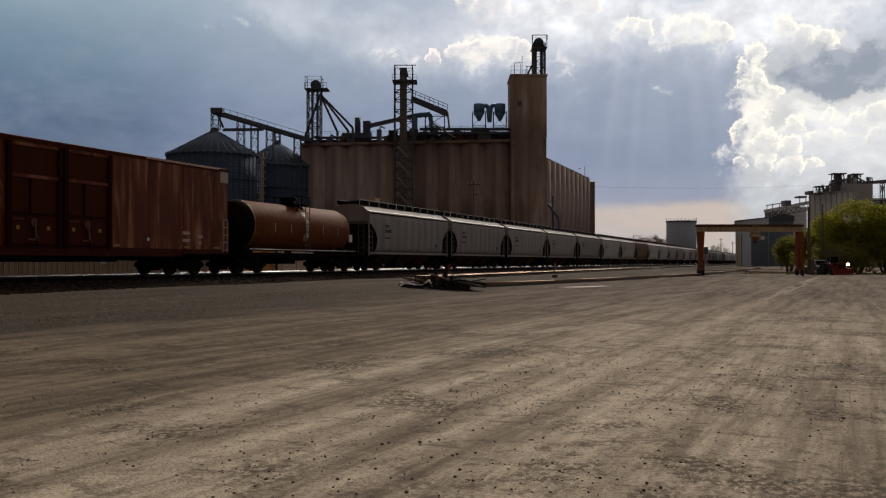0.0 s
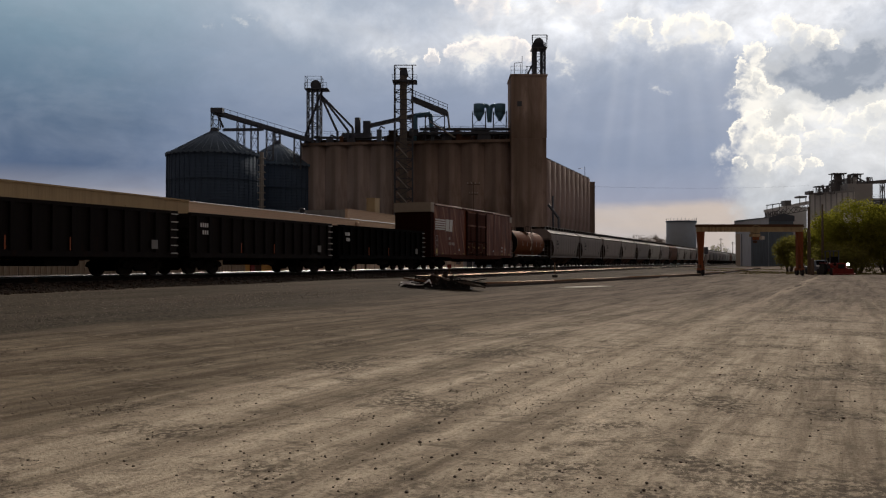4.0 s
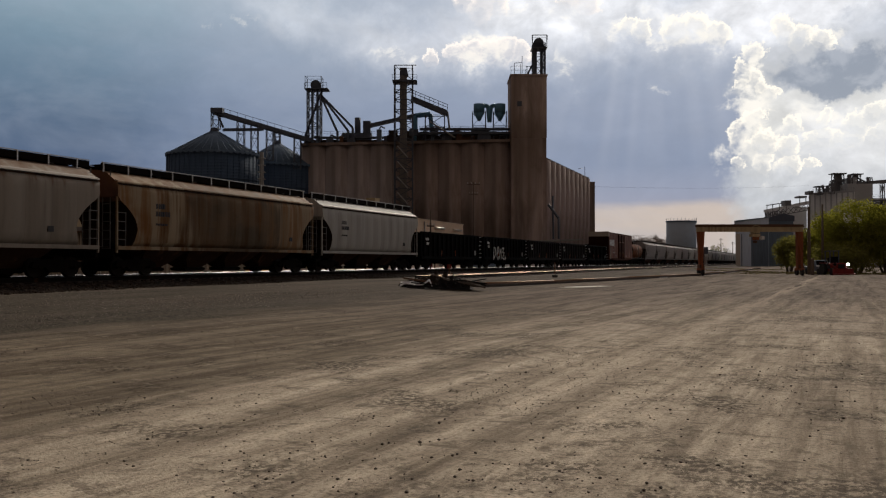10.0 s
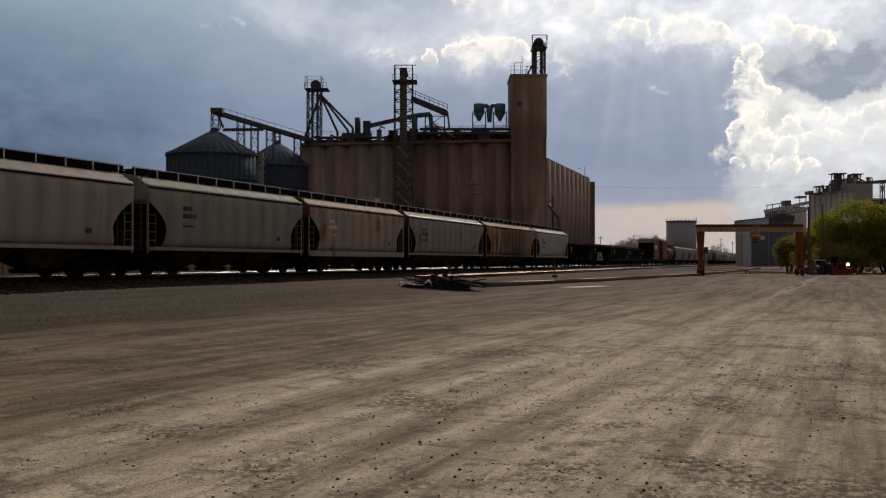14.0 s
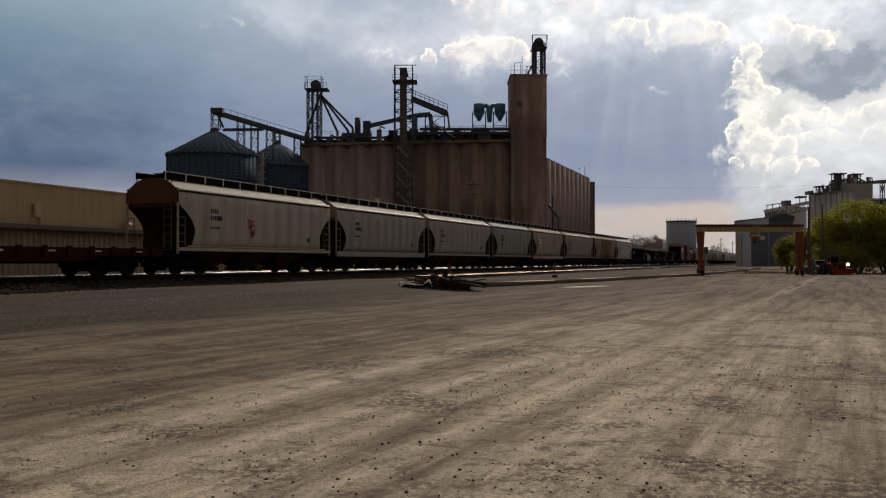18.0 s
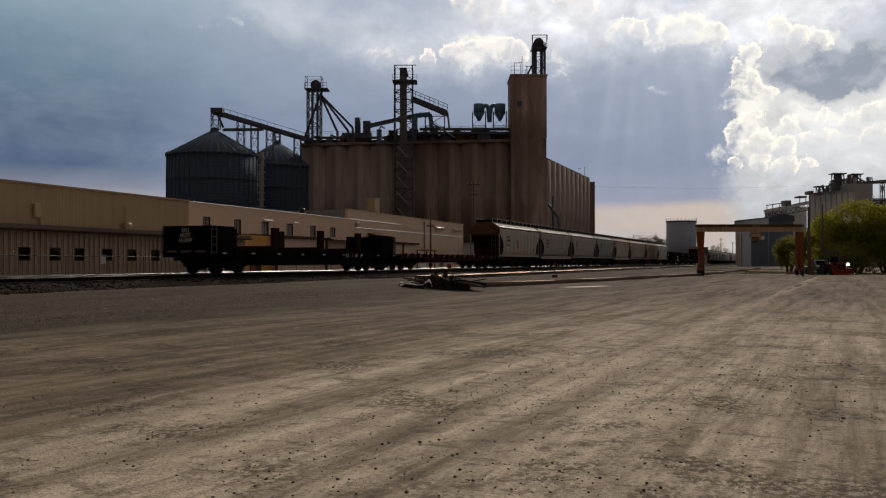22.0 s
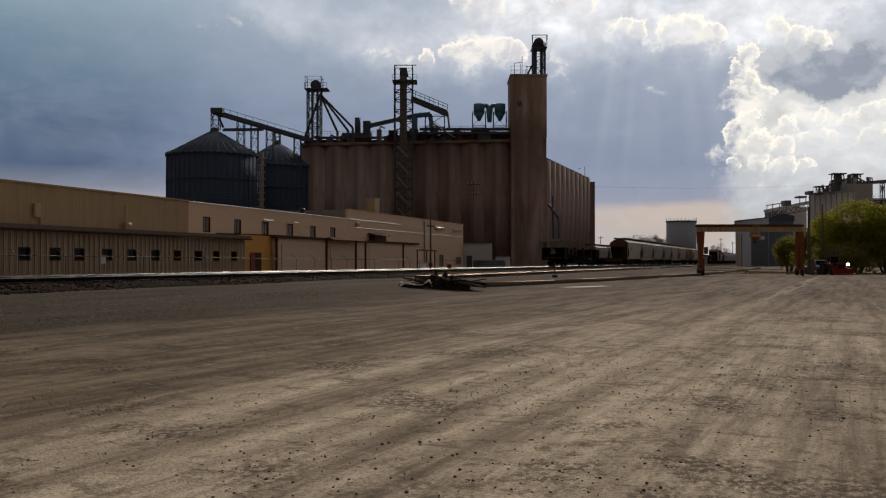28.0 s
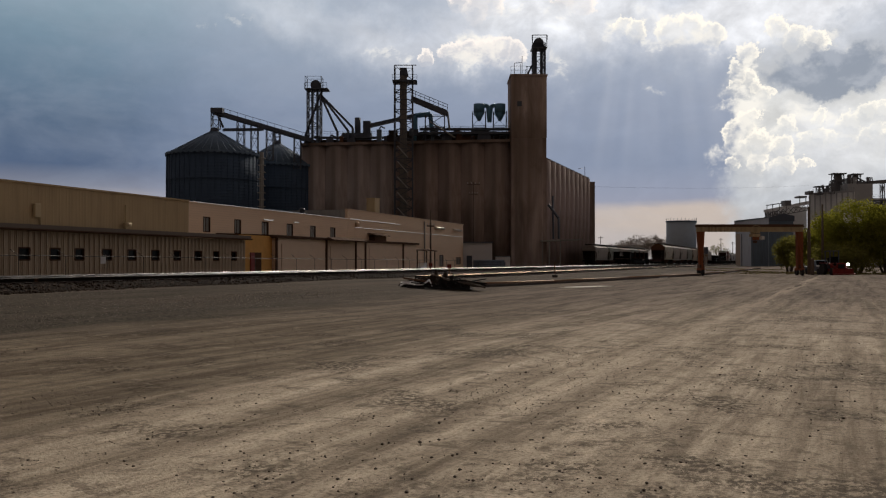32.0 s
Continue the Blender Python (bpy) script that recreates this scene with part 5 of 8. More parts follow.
# left leg and its spouts
nx0, nx1 = -46.88, -44.24
left = part("left_leg", shape((lattice, nx0, nx1, 6.2, 8.6, WALL_Z - 0.3, 36.25, 1.9, 0.24, 0.13)), M_STEEL_DARK, elev, "braced leg tower with spouts")
part("leg_trunk", shape((box, -46.19, -45.73, 7, 7.7, WALL_Z, 37.05), (box, -45.16, -44.70, 7, 7.7, WALL_Z, 37.05)), M_STEEL_BLUE, left)
part("leg_head", shape((tube, (-45.27, 6.8, 37.05), (-45.27, 8.2, 37.05), 1.05, 14)), M_STEEL_DARK, left, "round head drum")
part("head_frame", shape((box, nx0 - 0.5, nx1 + 1.6, 5.8, 9, 36.02, 36.25), (railing, [(nx0 - 0.5, 5.8), (nx1 + 1.4, 5.8)], 36.25), (lattice, nx0 - 0.4, nx1 + 0.2, 6.0, 8.8, 36.25, 38.65, 2.6, 0.12, 0.06)), M_STEEL_DARK, left)
for x1, z1 in ((-47.34, 26.61), (-40.80, 27.42), (-38.62, 27.65), (-37.71, 28.33)):
    part("spout", shape((tube, (-44.36, 7.2, 35.21), (x1, 6.8, z1), 0.24, 8), (tube, (x1, 6.8, z1), (x1, 6.8, WALL_Z + 0.1), 0.24, 8)), M_STEEL_DARK, left, "steel grain spout")

# dust cyclones
for cx, side in ((-12.19, 1), (-8.05, -1)):
    cyc = part("dust_cyclone", shape((tube, (cx, 3, 30.61), (cx, 3, 32.40), 1.1, 14), (tube, (cx, 3, 29.04), (cx, 3, 30.61), 0.25, 14, 1.1)), M_TEAL, elev, "teal sheet-metal dust cyclone")
    part("inlet_duct", shape((tube, (cx + side * 0.9, 3, 32.18), (cx + side * 1.7, 3, 31.96), 0.42, 10), (tube, (cx + side * 1.7, 3, 32.18), (cx + side * 2.0, 3, 28.82), 0.36, 10)), M_TEAL, cyc)
    part("stand", shape((lattice, cx - 1.3, cx + 1.3, 1.9, 4.1, WALL_Z + 0.2, 30.84, 2.6, 0.12, 0.06)), M_STEEL_DARK, cyc)
part("catwalk", shape((box, -24.06, -6.14, 2, 3.4, 26.36, 26.80), (railing, [(-24.06, 2), (-6.14, 2)], 26.80)), M_STEEL_DARK, elev, "roof-top conveyor walkway")
part("catwalk", shape((box, -45.62, -28.88, 7, 8.4, 26.24, 26.58), (railing, [(-45.62, 7), (-28.88, 7)], 26.58)), M_STEEL_DARK, elev)
gal_ = part("roof_gallery", shape((box, -30.5, -6.2, 3.6, 5.4, WALL_Z + 0.2, WALL_Z + 1.45)), M_RUSTDARK0, elev, "dark enclosed roof conveyor")
rng_g = random.Random(5)
gx = -30.2
while gx < -6.8:
    gw = min(rng_g.uniform(0.7, 2.4), -6.3 - gx)
    top_ = WALL_Z + rng_g.uniform(1.5, 2.7)
    part("conveyor_housing", shape((box, gx, gx + gw, 3.4, 5.6, WALL_Z + 1.3, top_)), (M_RUSTDARK0, M_STEEL_DARK)[rng_g.random() < 0.5], gal_, bevel=0.04)
    gx += gw + rng_g.choice((0.03, 0.05, 0.5))
part("conveyor_beam", shape((box, -24.0, -6.2, 2.6, 3.2, WALL_Z + 2.25, WALL_Z + 2.75), *[(bar, (-23.5 + 1.9 * k, 2.9, WALL_Z + 0.4), (-22.6 + 1.9 * k, 2.9, WALL_Z + 2.3), 0.14) for k in range(9)]), M_STEEL_DARK, gal_, "braced conveyor beam")
part("roof_gallery", shape((box, -47.0, -30.6, 7.5, 10.6, WALL_Z + 0.2, WALL_Z + 1.05)), M_RUSTDARK0, elev, "dark enclosed roof conveyor")
part("roof_house", shape((box, -40.00, -34.15, 9, 12, WALL_Z + 0.2, 27.65)), M_STEEL_DARK, elev, "low dark roof housing")
part("roof_fan", shape((tube, (-37.02, 10, 27.42), (-37.02, 10, 30.86), 0.62, 10), (box, -35.87, -34.38, 9.5, 11, 27.65, 30.17)), M_STEEL_DARK, elev, "dark rooftop stack and fan box")
part("incline_conveyor", shape((prism, [(-34.15, 28.10), (-23.78, 30.51), (-23.78, 31.08), (-34.15, 28.79)], 4.5, 6.0)), M_STEEL_DARK, elev, "sloping conveyor")
part("duct_bend", shape((tube, (-24.91, 4, WALL_Z), (-24.91, 4, 30.28), 0.5, 10), (tube, (-24.91, 4, 30.28), (-21.85, 4, 30.62), 0.5, 10), (tube, (-21.85, 4, 30.62), (-21.40, 4, WALL_Z), 0.45, 10)), M_TEAL, elev, "blue-green dust duct")
part("roof_house", shape((box, -15.85, -13.01, 3.5, 6, WALL_Z, 26.88), (box, -11.88, -6.21, 4.5, 6.6, WALL_Z, 26.66)), M_RUST, elev, "rusty roof housing")

# ---- corrugated steel bins ----
def steel_bin(xc, Z, half, eave, peak, label, ladder=False):
    b = thing("grain_bin", place(xc, Z, 0.5), label, "grain bin", "steel grain bins")
    part("shell", shape((drum, 0, 0, half, 0, eave, 64)), M_GALV, b)
    part("roof", shape((tube, (0, 0, eave), (0, 0, peak), half * 1.02, 48, 0.8)), M_BINROOF, b, "conical ribbed steel roof")
    me = None
    for k in range(48):
        a = 2 * math.pi * k / 48
        if me is None:
            me = part("stiffener", shape((box, -0.07, 0.07, -half - 0.12, -half, 0, eave + 0.25)), M_GALV, b).data
        else:
            part("stiffener", me, M_GALV, b, loc=(0, 0, 0), turn=math.degrees(a))
    rb_ = None
    for k in range(36):
        if rb_ is None:
            rb_ = part("roof_rib", shape((bar, (half * 1.0, 0, eave + 0.04), (0.85, 0, peak + 0.02), 0.1)), M_BINROOF, b).data
        else:
            part("roof_rib", rb_, M_BINROOF, b, loc=(0, 0, 0), turn=10.0 * k)
    lip = bmesh.new()
    ring = []
    for k in range(144):
        a = 2 * math.pi * k / 144
        drop = (0.16, 0.46, 0.46)[k % 3]
        ring.append([lip.verts.new((half * 1.036 * math.cos(a), half * 1.036 * math.sin(a), z)) for z in (eave + 0.05, eave - drop)])
    for p, q in zip(ring, ring[1:] + ring[:1]):
        lip.faces.new((p[0], q[0], q[1], p[1]))
    part("eave_lip", lip, M_BINROOF, b, "scalloped roof edge")
    part("eave_ring", shape((drum, 0, 0, half * 1.03, eave - 0.18, eave + 0.02, 64)), M_BINROOF, b)
    for q in (0.28, 0.52, 0.76):
        part("wind_ring", shape((drum, 0, 0, half + 0.16, eave * q, eave * q + 0.12, 64)), M_GALV, b)
    part("roof_cap", shape((tube, (0, 0, peak - 0.1), (0, 0, peak + 0.7), 0.9, 12, 0.7)), M_STEEL_DARK, b)
    return b


M_BINROOF = worn("bin_roof_steel", (0.15, 0.22, 0.315), amount=0.08, rough=0.7)
bin1 = steel_bin(-42.66, 158, 8.53, 20.91, 25.38, "big blue-grey corrugated steel grain bin with a conical roof")
steel_bin(-34.50, 176, 8.57, 20.76, 25.56, "corrugated steel grain bin behind the first")
steel_bin(-25.47, 192, 8.32, 21.27, 26.89, "corrugated steel grain bin partly hidden by the elevator")
lad = part("ladder", shape((tube, (9.83, -4.8, 0), (9.83, -4.8, 20.91), 0.4, 6)), M_GREY_PAINT, bin1, "caged ladder")
for k in range(16):
    part("cage_hoop", shape((box, 9.83 - 0.6, 9.83 + 0.6, -5.3, -4.3, 1 + 1.25 * k, 1.14 + 1.25 * k)), M_RAILGREY, lad)
# overhead conveyor to the bins
conv = thing("overhead_conveyor", place(-42.66, 158, 0.5), "long sloping steel conveyor over the grain bins", "conveyor")
P0 = Vector((0.0, 0.0, 29.17))
P1 = Vector((15.76, 13.0, 25.78))


def on_conv(u, dz=0.0, dy=0.0):
    p = P0.lerp(P1, u)
    return Vector((p.x, p.y + dy, p.z + dz))


part("gallery", shape((slab_between, P0, P1, 0.5, -0.55, 0.25)), M_STEEL_DARK, conv)
part("head", shape((box, -0.6, 1.6, -0.8, 0.8, P0.z - 0.3, P0.z + 0.6), (lattice, -0.5, 0.9, -0.7, 0.7, 25.91, P0.z, 1.6, 0.14, 0.08), (tube, (0.3, 0, P0.z), (1.6, 0, P0.z - 3), 0.2, 8)), M_STEEL_DARK, conv)
part("railing", shape((bar, on_conv(0.08, 1.0, -0.5), on_conv(1.0, 1.0, -0.5), 0.07), *[(bar, on_conv(0.08 + 0.92 * k / 12, 0.2, -0.5), on_conv(0.08 + 0.92 * k / 12, 1.0, -0.5), 0.06) for k in range(13)]), M_STEEL_DARK, conv)
for u, zb in ((0.26, 22.59), (0.40, 22.00), (0.56, 22.91), (0.86, 21.65)):
    p = on_conv(u)
    part("trestle", shape((lattice, p.x - 0.65, p.x + 0.65, p.y - 0.5, p.y + 0.5, zb - 2.0, p.z - 0.4, 2.2, 0.14, 0.07)), M_STEEL_DARK, conv)
part("catwalk", shape((slab_between, Vector((1.6, 0.4, 25.80)), Vector((7.67, 6.0, 26.74)), 0.5, -0.25, 0.25)), M_STEEL_DARK, conv, "level catwalk")
q_ = on_conv(0.64)
part("distributor", shape((lattice, q_.x - 0.5, q_.x + 0.5, q_.y - 0.6, q_.y + 0.6, 24.28, q_.z, 1.2, 0.14, 0.08)), M_STEEL_DARK, conv)

# small machines, boxes and ducts along the roof
for px, dy, w, hh, tone in ((-42.29, 6.5, 1.4, 1.0, 0), (-40.00, 7.0, 0.8, 1.5, 1), (-37.94, 6.2, 1.6, 0.9, 0), (-32.20, 5.5, 1.0, 2.6, 2), (-30.14, 5.0, 2.2, 1.2, 0), (-27.27, 5.2, 0.9, 1.8, 1), (-23.49, 4.2, 1.8, 1.4, 0), (-21.42, 4.0, 0.7, 2.4, 2), (-18.67, 3.6, 2.0, 1.1, 0), (-16.15, 3.2, 1.1, 1.9, 1), (-11.22, 2.8, 2.6, 1.6, 0)):
    unit = part("roof_machine", shape((box, px - w / 2, px + w / 2, dy - 0.6, dy + 0.6, WALL_Z + 0.2, WALL_Z + 0.2 + hh)), (M_STEEL_DARK, M_RUST, M_STEEL_BLUE)[tone], elev, "small roof machine", bevel=0.05)
    part("duct", shape((tube, (px, dy, WALL_Z + 0.2 + hh), (px + 0.3, dy, WALL_Z + 0.9 + hh), 0.14, 8), (tube, (px + 0.3, dy, WALL_Z + 0.9 + hh), (px + 1.1, dy, WALL_Z + 0.5 + hh), 0.14, 8)), M_STEEL_DARK, unit)

# ---- rolling stock: local y points forward, z = 0 is the rail head ----
V = 11.75                        # metres a second


def wheel_mesh():
    bm = bmesh.new()
    tube(bm, (-0.07, 0, 0), (0.07, 0, 0), 0.42, 20)
    tube(bm, (-0.09, 0, 0), (-0.06, 0, 0), 0.445, 20)
    tube(bm, (0.07, 0, 0), (0.10, 0, 0), 0.12, 10)
    me = bpy.data.meshes.new("wheel")
    bmesh.ops.recalc_face_normals(bm, faces=bm.faces[:])
    bm.to_mesh(me)
    bm.free()
    me.materials.append(M_WHEEL)
    return me


WHEEL = wheel_mesh()


def side_frame(bm, x):
    prism(bm, [(-1.25, 0.42), (-1.15, 0.62), (-0.55, 0.72), (0.55, 0.72), (1.15, 0.62), (1.25, 0.42), (1.0, 0.34), (0.6, 0.42), (0.4, 0.2), (-0.4, 0.2), (-0.6, 0.42), (-1.0, 0.34)], x - 0.09, x + 0.09, "x")


def bogie(car, y):
    b = part("bogie", shape((side_frame, 1.0), (side_frame, -1.0), (box, -1.1, 1.1, -0.22, 0.22, 0.4, 0.85), (tube, (-1.15, 0.88, 0.42), (1.15, 0.88, 0.42), 0.09, 8), (tube, (-1.15, -0.88, 0.42), (1.15, -0.88, 0.42), 0.09, 8)), M_UNDER, car, "black cast-steel bogie", loc=(0, y, 0))
    for s in (-1, 1):
        for w in (-0.88, 0.88):
            part("wheel", WHEEL, M_WHEEL, b, loc=(s * 0.78, w, 0.42), turn=0 if s > 0 else 180)
    return b


def couplers(car, half):
    for s in (-1, 1):
        part("coupler", shape((box, -0.14, 0.14, min(s * (half - 0.5), s * (half + 0.62)), max(s * (half - 0.5), s * (half + 0.62)), 0.68, 0.98)), M_UNDER, car)


def ladder(car, x, y, z0, z1, wide=0.45, material=None, across="y"):
    bm = bmesh.new()
    k = int((z1 - z0) / 0.38)
    for s in (-0.5, 0.5):
        a = (x, y + s * wide) if across == "y" else (x + s * wide, y)
        bar(bm, (*a, z0), (*a, z1), 0.035)
    for i in range(k + 1):
        z = z0 + 0.1 + i * 0.38
        if across == "y":
            bar(bm, (x, y - wide / 2, z), (x, y + wide / 2, z), 0.04)
        else:
            bar(bm, (x - wide / 2, y, z), (x + wide / 2, y, z), 0.04)
    return part("ladder", bm, material or M_LADDER, car, "dull steel ladder")


def hopper(name, length, paint, label, group, bays=3, flat_sill=False, letter=M_LETTER):
    """A covered hopper: bulged shell cut back over the bogies, roof walk, hatches, discharge bays."""
    car = thing(name, Matrix(), label, "hopper car", group)
    half = length / 2 - 0.38
    prof = [(1.40, 1.30), (1.50, 1.50), (1.53, 1.75), (1.555, 2.0), (1.57, 2.25), (1.58, 2.5), (1.585, 2.75), (1.588, 3.0), (1.588, 3.2), (1.585, 3.4), (1.575, 3.7), (1.555, 3.90), (1.47, 3.97), (1.45, 4.03), (1.36, 4.12), (0.95, 4.42), (0.5, 4.56), (0.0, 4.60)]

    def end(z):
        """The side sheets are cut back in a round sweep over the bogies."""
        if z >= 3.3:
            return half - 0.08
        t = min(1.0, (3.3 - z) / 1.3)
        return half - 0.08 - 1.20 * (1 - (1 - t) ** 1.9) + (0.3 * max(0.0, 1.95 - z))
    full = [(x, z) for x, z in prof] + [(-x, z) for x, z in prof[-2::-1]]
    k = len(full)
    # panels swell a little between their welded seams
    steps = []
    for q in range(-8, 9):
        seam = 1.22 * (q + 0.5) - 40 + 1.22 * 33
        for u, b in ((0.0, 0.0), (0.14, 0.036), (0.5, 0.05), (0.86, 0.036)):
            if abs(seam + 1.22 * u) < half - 1.42:
                steps.append((seam + 1.22 * u, b))
    bm = bmesh.new()
    rings = [[bm.verts.new((x, -end(z), z)) for x, z in full]]
    for y, b in steps:
        rings.append([bm.verts.new((x + math.copysign(b, x) if 1.4 < z < 3.85 else x, y, z)) for x, z in full])
    rings.append([bm.verts.new((x, end(z), z)) for x, z in full])
    for ra, rb in zip(rings, rings[1:]):
        for i in range(k):
            f = bm.faces.new((ra[i], ra[(i + 1) % k], rb[(i + 1) % k], rb[i]))
            f.smooth = True
    ends = []
    for r_ in (rings[0], rings[-1]):
        m = k // 2
        dark, plate = bmesh.new(), bmesh.new()
        for i in range(m):
            quad = (r_[i], r_[i + 1], r_[k - 2 - i], r_[k - 1 - i])
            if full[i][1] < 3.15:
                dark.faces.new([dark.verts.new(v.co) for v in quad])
            else:
                q4 = quad if len(set(quad)) == 4 else (quad[0], quad[1], quad[3])
                plate.faces.new([plate.verts.new(v.co) for v in q4])
        ends.append(dark)
        bmesh.ops.remove_doubles(plate, verts=plate.verts[:], dist=0.001)
        part("end_sheet", plate, PAINTS["brown" if paint in ("buff", "stained", "dull", "tan") else paint], car)
    body = part("body", bm, PAINTS[paint], car)
    # end sheets below the roof: shade and dirt both put into the dark colour
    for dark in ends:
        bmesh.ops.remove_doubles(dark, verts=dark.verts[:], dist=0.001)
        part("slope_sheet", dark, M_SHADESTEEL, car, "cut-back end sheet, darkened for shade and dirt")
    h = 0.16 if not flat_sill else 0.34
    for s in (-1, 1):
        part("side_sill", shape((box, s * 1.53 - 0.06, s * 1.53 + 0.06, -half + 0.1, half - 0.1, 1.30 - h, 1.30)), PAINTS[paint], car)
        part("eave_angle", shape((prism, [(s * 1.46, 3.98), (s * 1.57, 4.00), (s * 1.54, 4.07), (s * 1.40, 4.13)], -half + 0.09, half - 0.09)), M_ROOFSHINE if paint not in ("stained", "brown", "tan", "sage") else PAINTS[paint], car, "roof edge")
        # thin dark strip that draws the shade below the eave
        part("eave_seam", shape((prism, [(s * 1.545, 3.90), (s * 1.585, 3.90), (s * 1.50, 3.97), (s * 1.46, 3.97)], -half + 0.12, half - 0.12)), M_SHADESTEEL, car, "dark strip for the shade under the roof edge")
    part("centre_sill", shape((box, -0.3, 0.3, -half, half, 0.86, 1.15)), M_UNDER, car)
    span = 2 * half - 4.0
    for i in range(bays):
        y = -span / 2 + span * (i + 0.5) / bays
        w = span / bays / 2 - 0.02
        b = bmesh.new()
        top = [b.verts.new((sx * 1.44, y + sy * w, 1.30)) for sx, sy in ((-1, -1), (1, -1), (1, 1), (-1, 1))]
        mid_ = [b.verts.new((sx * 0.80, y + sy * w * 0.74, 0.74)) for sx, sy in ((-1, -1), (1, -1), (1, 1), (-1, 1))]
        low_ = [b.verts.new((sx * 0.42, y + sy * w * 0.36, 0.36)) for sx, sy in ((-1, -1), (1, -1), (1, 1), (-1, 1))]
        for ra, rb in ((top, mid_), (mid_, low_)):
            for q in range(4):
                b.faces.new((ra[q], ra[(q + 1) % 4], rb[(q + 1) % 4], rb[q]))
        b.faces.new(low_)
        b.faces.new(top[::-1])
        bay = part("discharge_bay", b, M_CHUTE, car, "dark rusty discharge bay")
        part("outlet_gate", shape((prism, [(y - w * 0.34, 0.37), (y - w * 0.50, 0.33), (y - w * 0.52, 0.25), (y - w * 0.42, 0.17), (y + w * 0.42, 0.17), (y + w * 0.52, 0.25), (y + w * 0.50, 0.33), (y + w * 0.34, 0.37)], -0.45, 0.45, "x")), M_UNDER, bay)
    for s in (-1, 1):
        part("end_platform", shape((box, -1.45, 1.45, min(s * (half - 1.5), s * half), max(s * (half - 1.5), s * half), 1.08, 1.16), (box, -1.4, 1.4, min(s * (half - 0.12), s * half), max(s * (half - 0.12), s * half), 0.8, 1.08)), M_UNDER, car)
        for e in (-1, 1):
            ladder(car, s * 1.52, e * (half - 0.36), 1.1, 2.75, 0.46)
            part("corner_post", shape((box, s * 1.50 - 0.04, s * 1.50 + 0.04, e * (half - 0.1) - 0.035, e * (half - 0.1) + 0.035, 1.0, 3.4)), PAINTS[paint], car)
        ladder(car, 0.9, s * (half - 0.12), 1.1, 4.5, 0.42, None, "x")
    walk_ = part("roof_walk", shape((box, -0.78, -0.18, -half - 0.1, half + 0.1, 4.74, 4.77), (box, 0.18, 0.78, -half - 0.1, half + 0.1, 4.74, 4.77)), M_UNDER, car, "grated roof walkway")
    me = None
    for s in (-1, 1):
        yk = -half
        while yk < half + 0.05:
            if me is None:
                me = part("walk_bracket", shape((bar, (0, 0, 4.46), (0, 0, 4.84), 0.055)), M_RAILGREY, walk_, loc=(s * 0.84, yk, 0)).data
            else:
                part("walk_bracket", me, M_RAILGREY, walk_, loc=(s * 0.84, yk, 0))
            yk += 1.45
    for s in (-1, 1):
        part("walk_edge", shape((box, s * 0.80 - 0.02, s * 0.80 + 0.02, -half - 0.1, half + 0.1, 4.56, 4.83)), M_UNDER, walk_)
        part("walk_rail", shape((box, s * 0.84 - 0.02, s * 0.84 + 0.02, -half - 0.1, half + 0.1, 4.84, 4.875)), M_RAILGREY, walk_, "thin pale walkway rail")
    part("hatch_trough", shape((box, -0.30, 0.30, -half + 0.5, half - 0.5, 4.52, 4.78)), M_UNDER, walk_, "dark trough hatch along the roof")
    hatch = None
    for i in range(6):
        y = -half + 1.4 + (2 * half - 2.8) * i / 5
        if hatch is None:
            hatch = part("roof_hatch", shape((tube, (0, 0, 4.55), (0, 0, 4.72), 0.34, 12)), M_GREY_PAINT, car, loc=(0, y, 0))
        else:
            part("roof_hatch", hatch.data, M_GREY_PAINT, car, loc=(0, y, 0))
    # lettering as plain bars on the side that faces the lot
    glyph = {}
    for z, hh, n, thin in ((3.0, 0.22, 4, 0.055), (2.66, 0.22, 6, 0.055), (2.25, 0.09, 5, 0.045)):
        for q in range(n):
            loc = (1.60, -half + 2.4 + 0.16 * q, z)
            if hh not in glyph:
                glyph[hh] = part("marking", shape((box, 0.0, 0.042, -thin, thin, 0.0, hh)), letter, body, "stencilled mark", loc=loc).data
            else:
                part("marking", glyph[hh], letter, body, loc=loc)
    for s in (-1, 1):
        part("placard", shape((box, *sorted((s * 1.50, s * 1.612)), s * (half - 2.6) - 0.14, s * (half - 2.6) + 0.14, 1.78, 2.0)), M_LETTER, body)
    part("air_reservoir", shape((tube, (0.7, -half + 0.6, 1.3), (0.7, -half + 1.4, 1.3), 0.16, 8)), M_UNDER, car)
    part("brake_wheel", shape((tube, (0.9, -half + 0.2, 2.5), (0.9, -half + 0.28, 2.5), 0.28, 12)), M_UNDER, car)
    bogie(car, half - 1.75)
    bogie(car, -half + 1.75)
    couplers(car, half)
    return car


M_CHUTE = worn("streaked_rusty_chute_steel", (0.062, 0.032, 0.021), rust=(0.17, 0.085, 0.045), amount=0.45, rough=0.85, specular=0.05)
# rusty steel darkened for shade, on hopper ends and below the eaves
M_SHADESTEEL = worn("rusty_shade_dark_steel", (0.030, 0.019, 0.014), rust=(0.07, 0.034, 0.016), amount=0.5, rough=0.85, specular=0.05)
M_DULLYELLOW = plain("dull_yellow_edge", (0.42, 0.32, 0.12), 0.6)
M_ROOFSHINE = plain("sheet_steel_roof_edge", (0.29, 0.255, 0.225), 0.6, 0.3, 0.25)


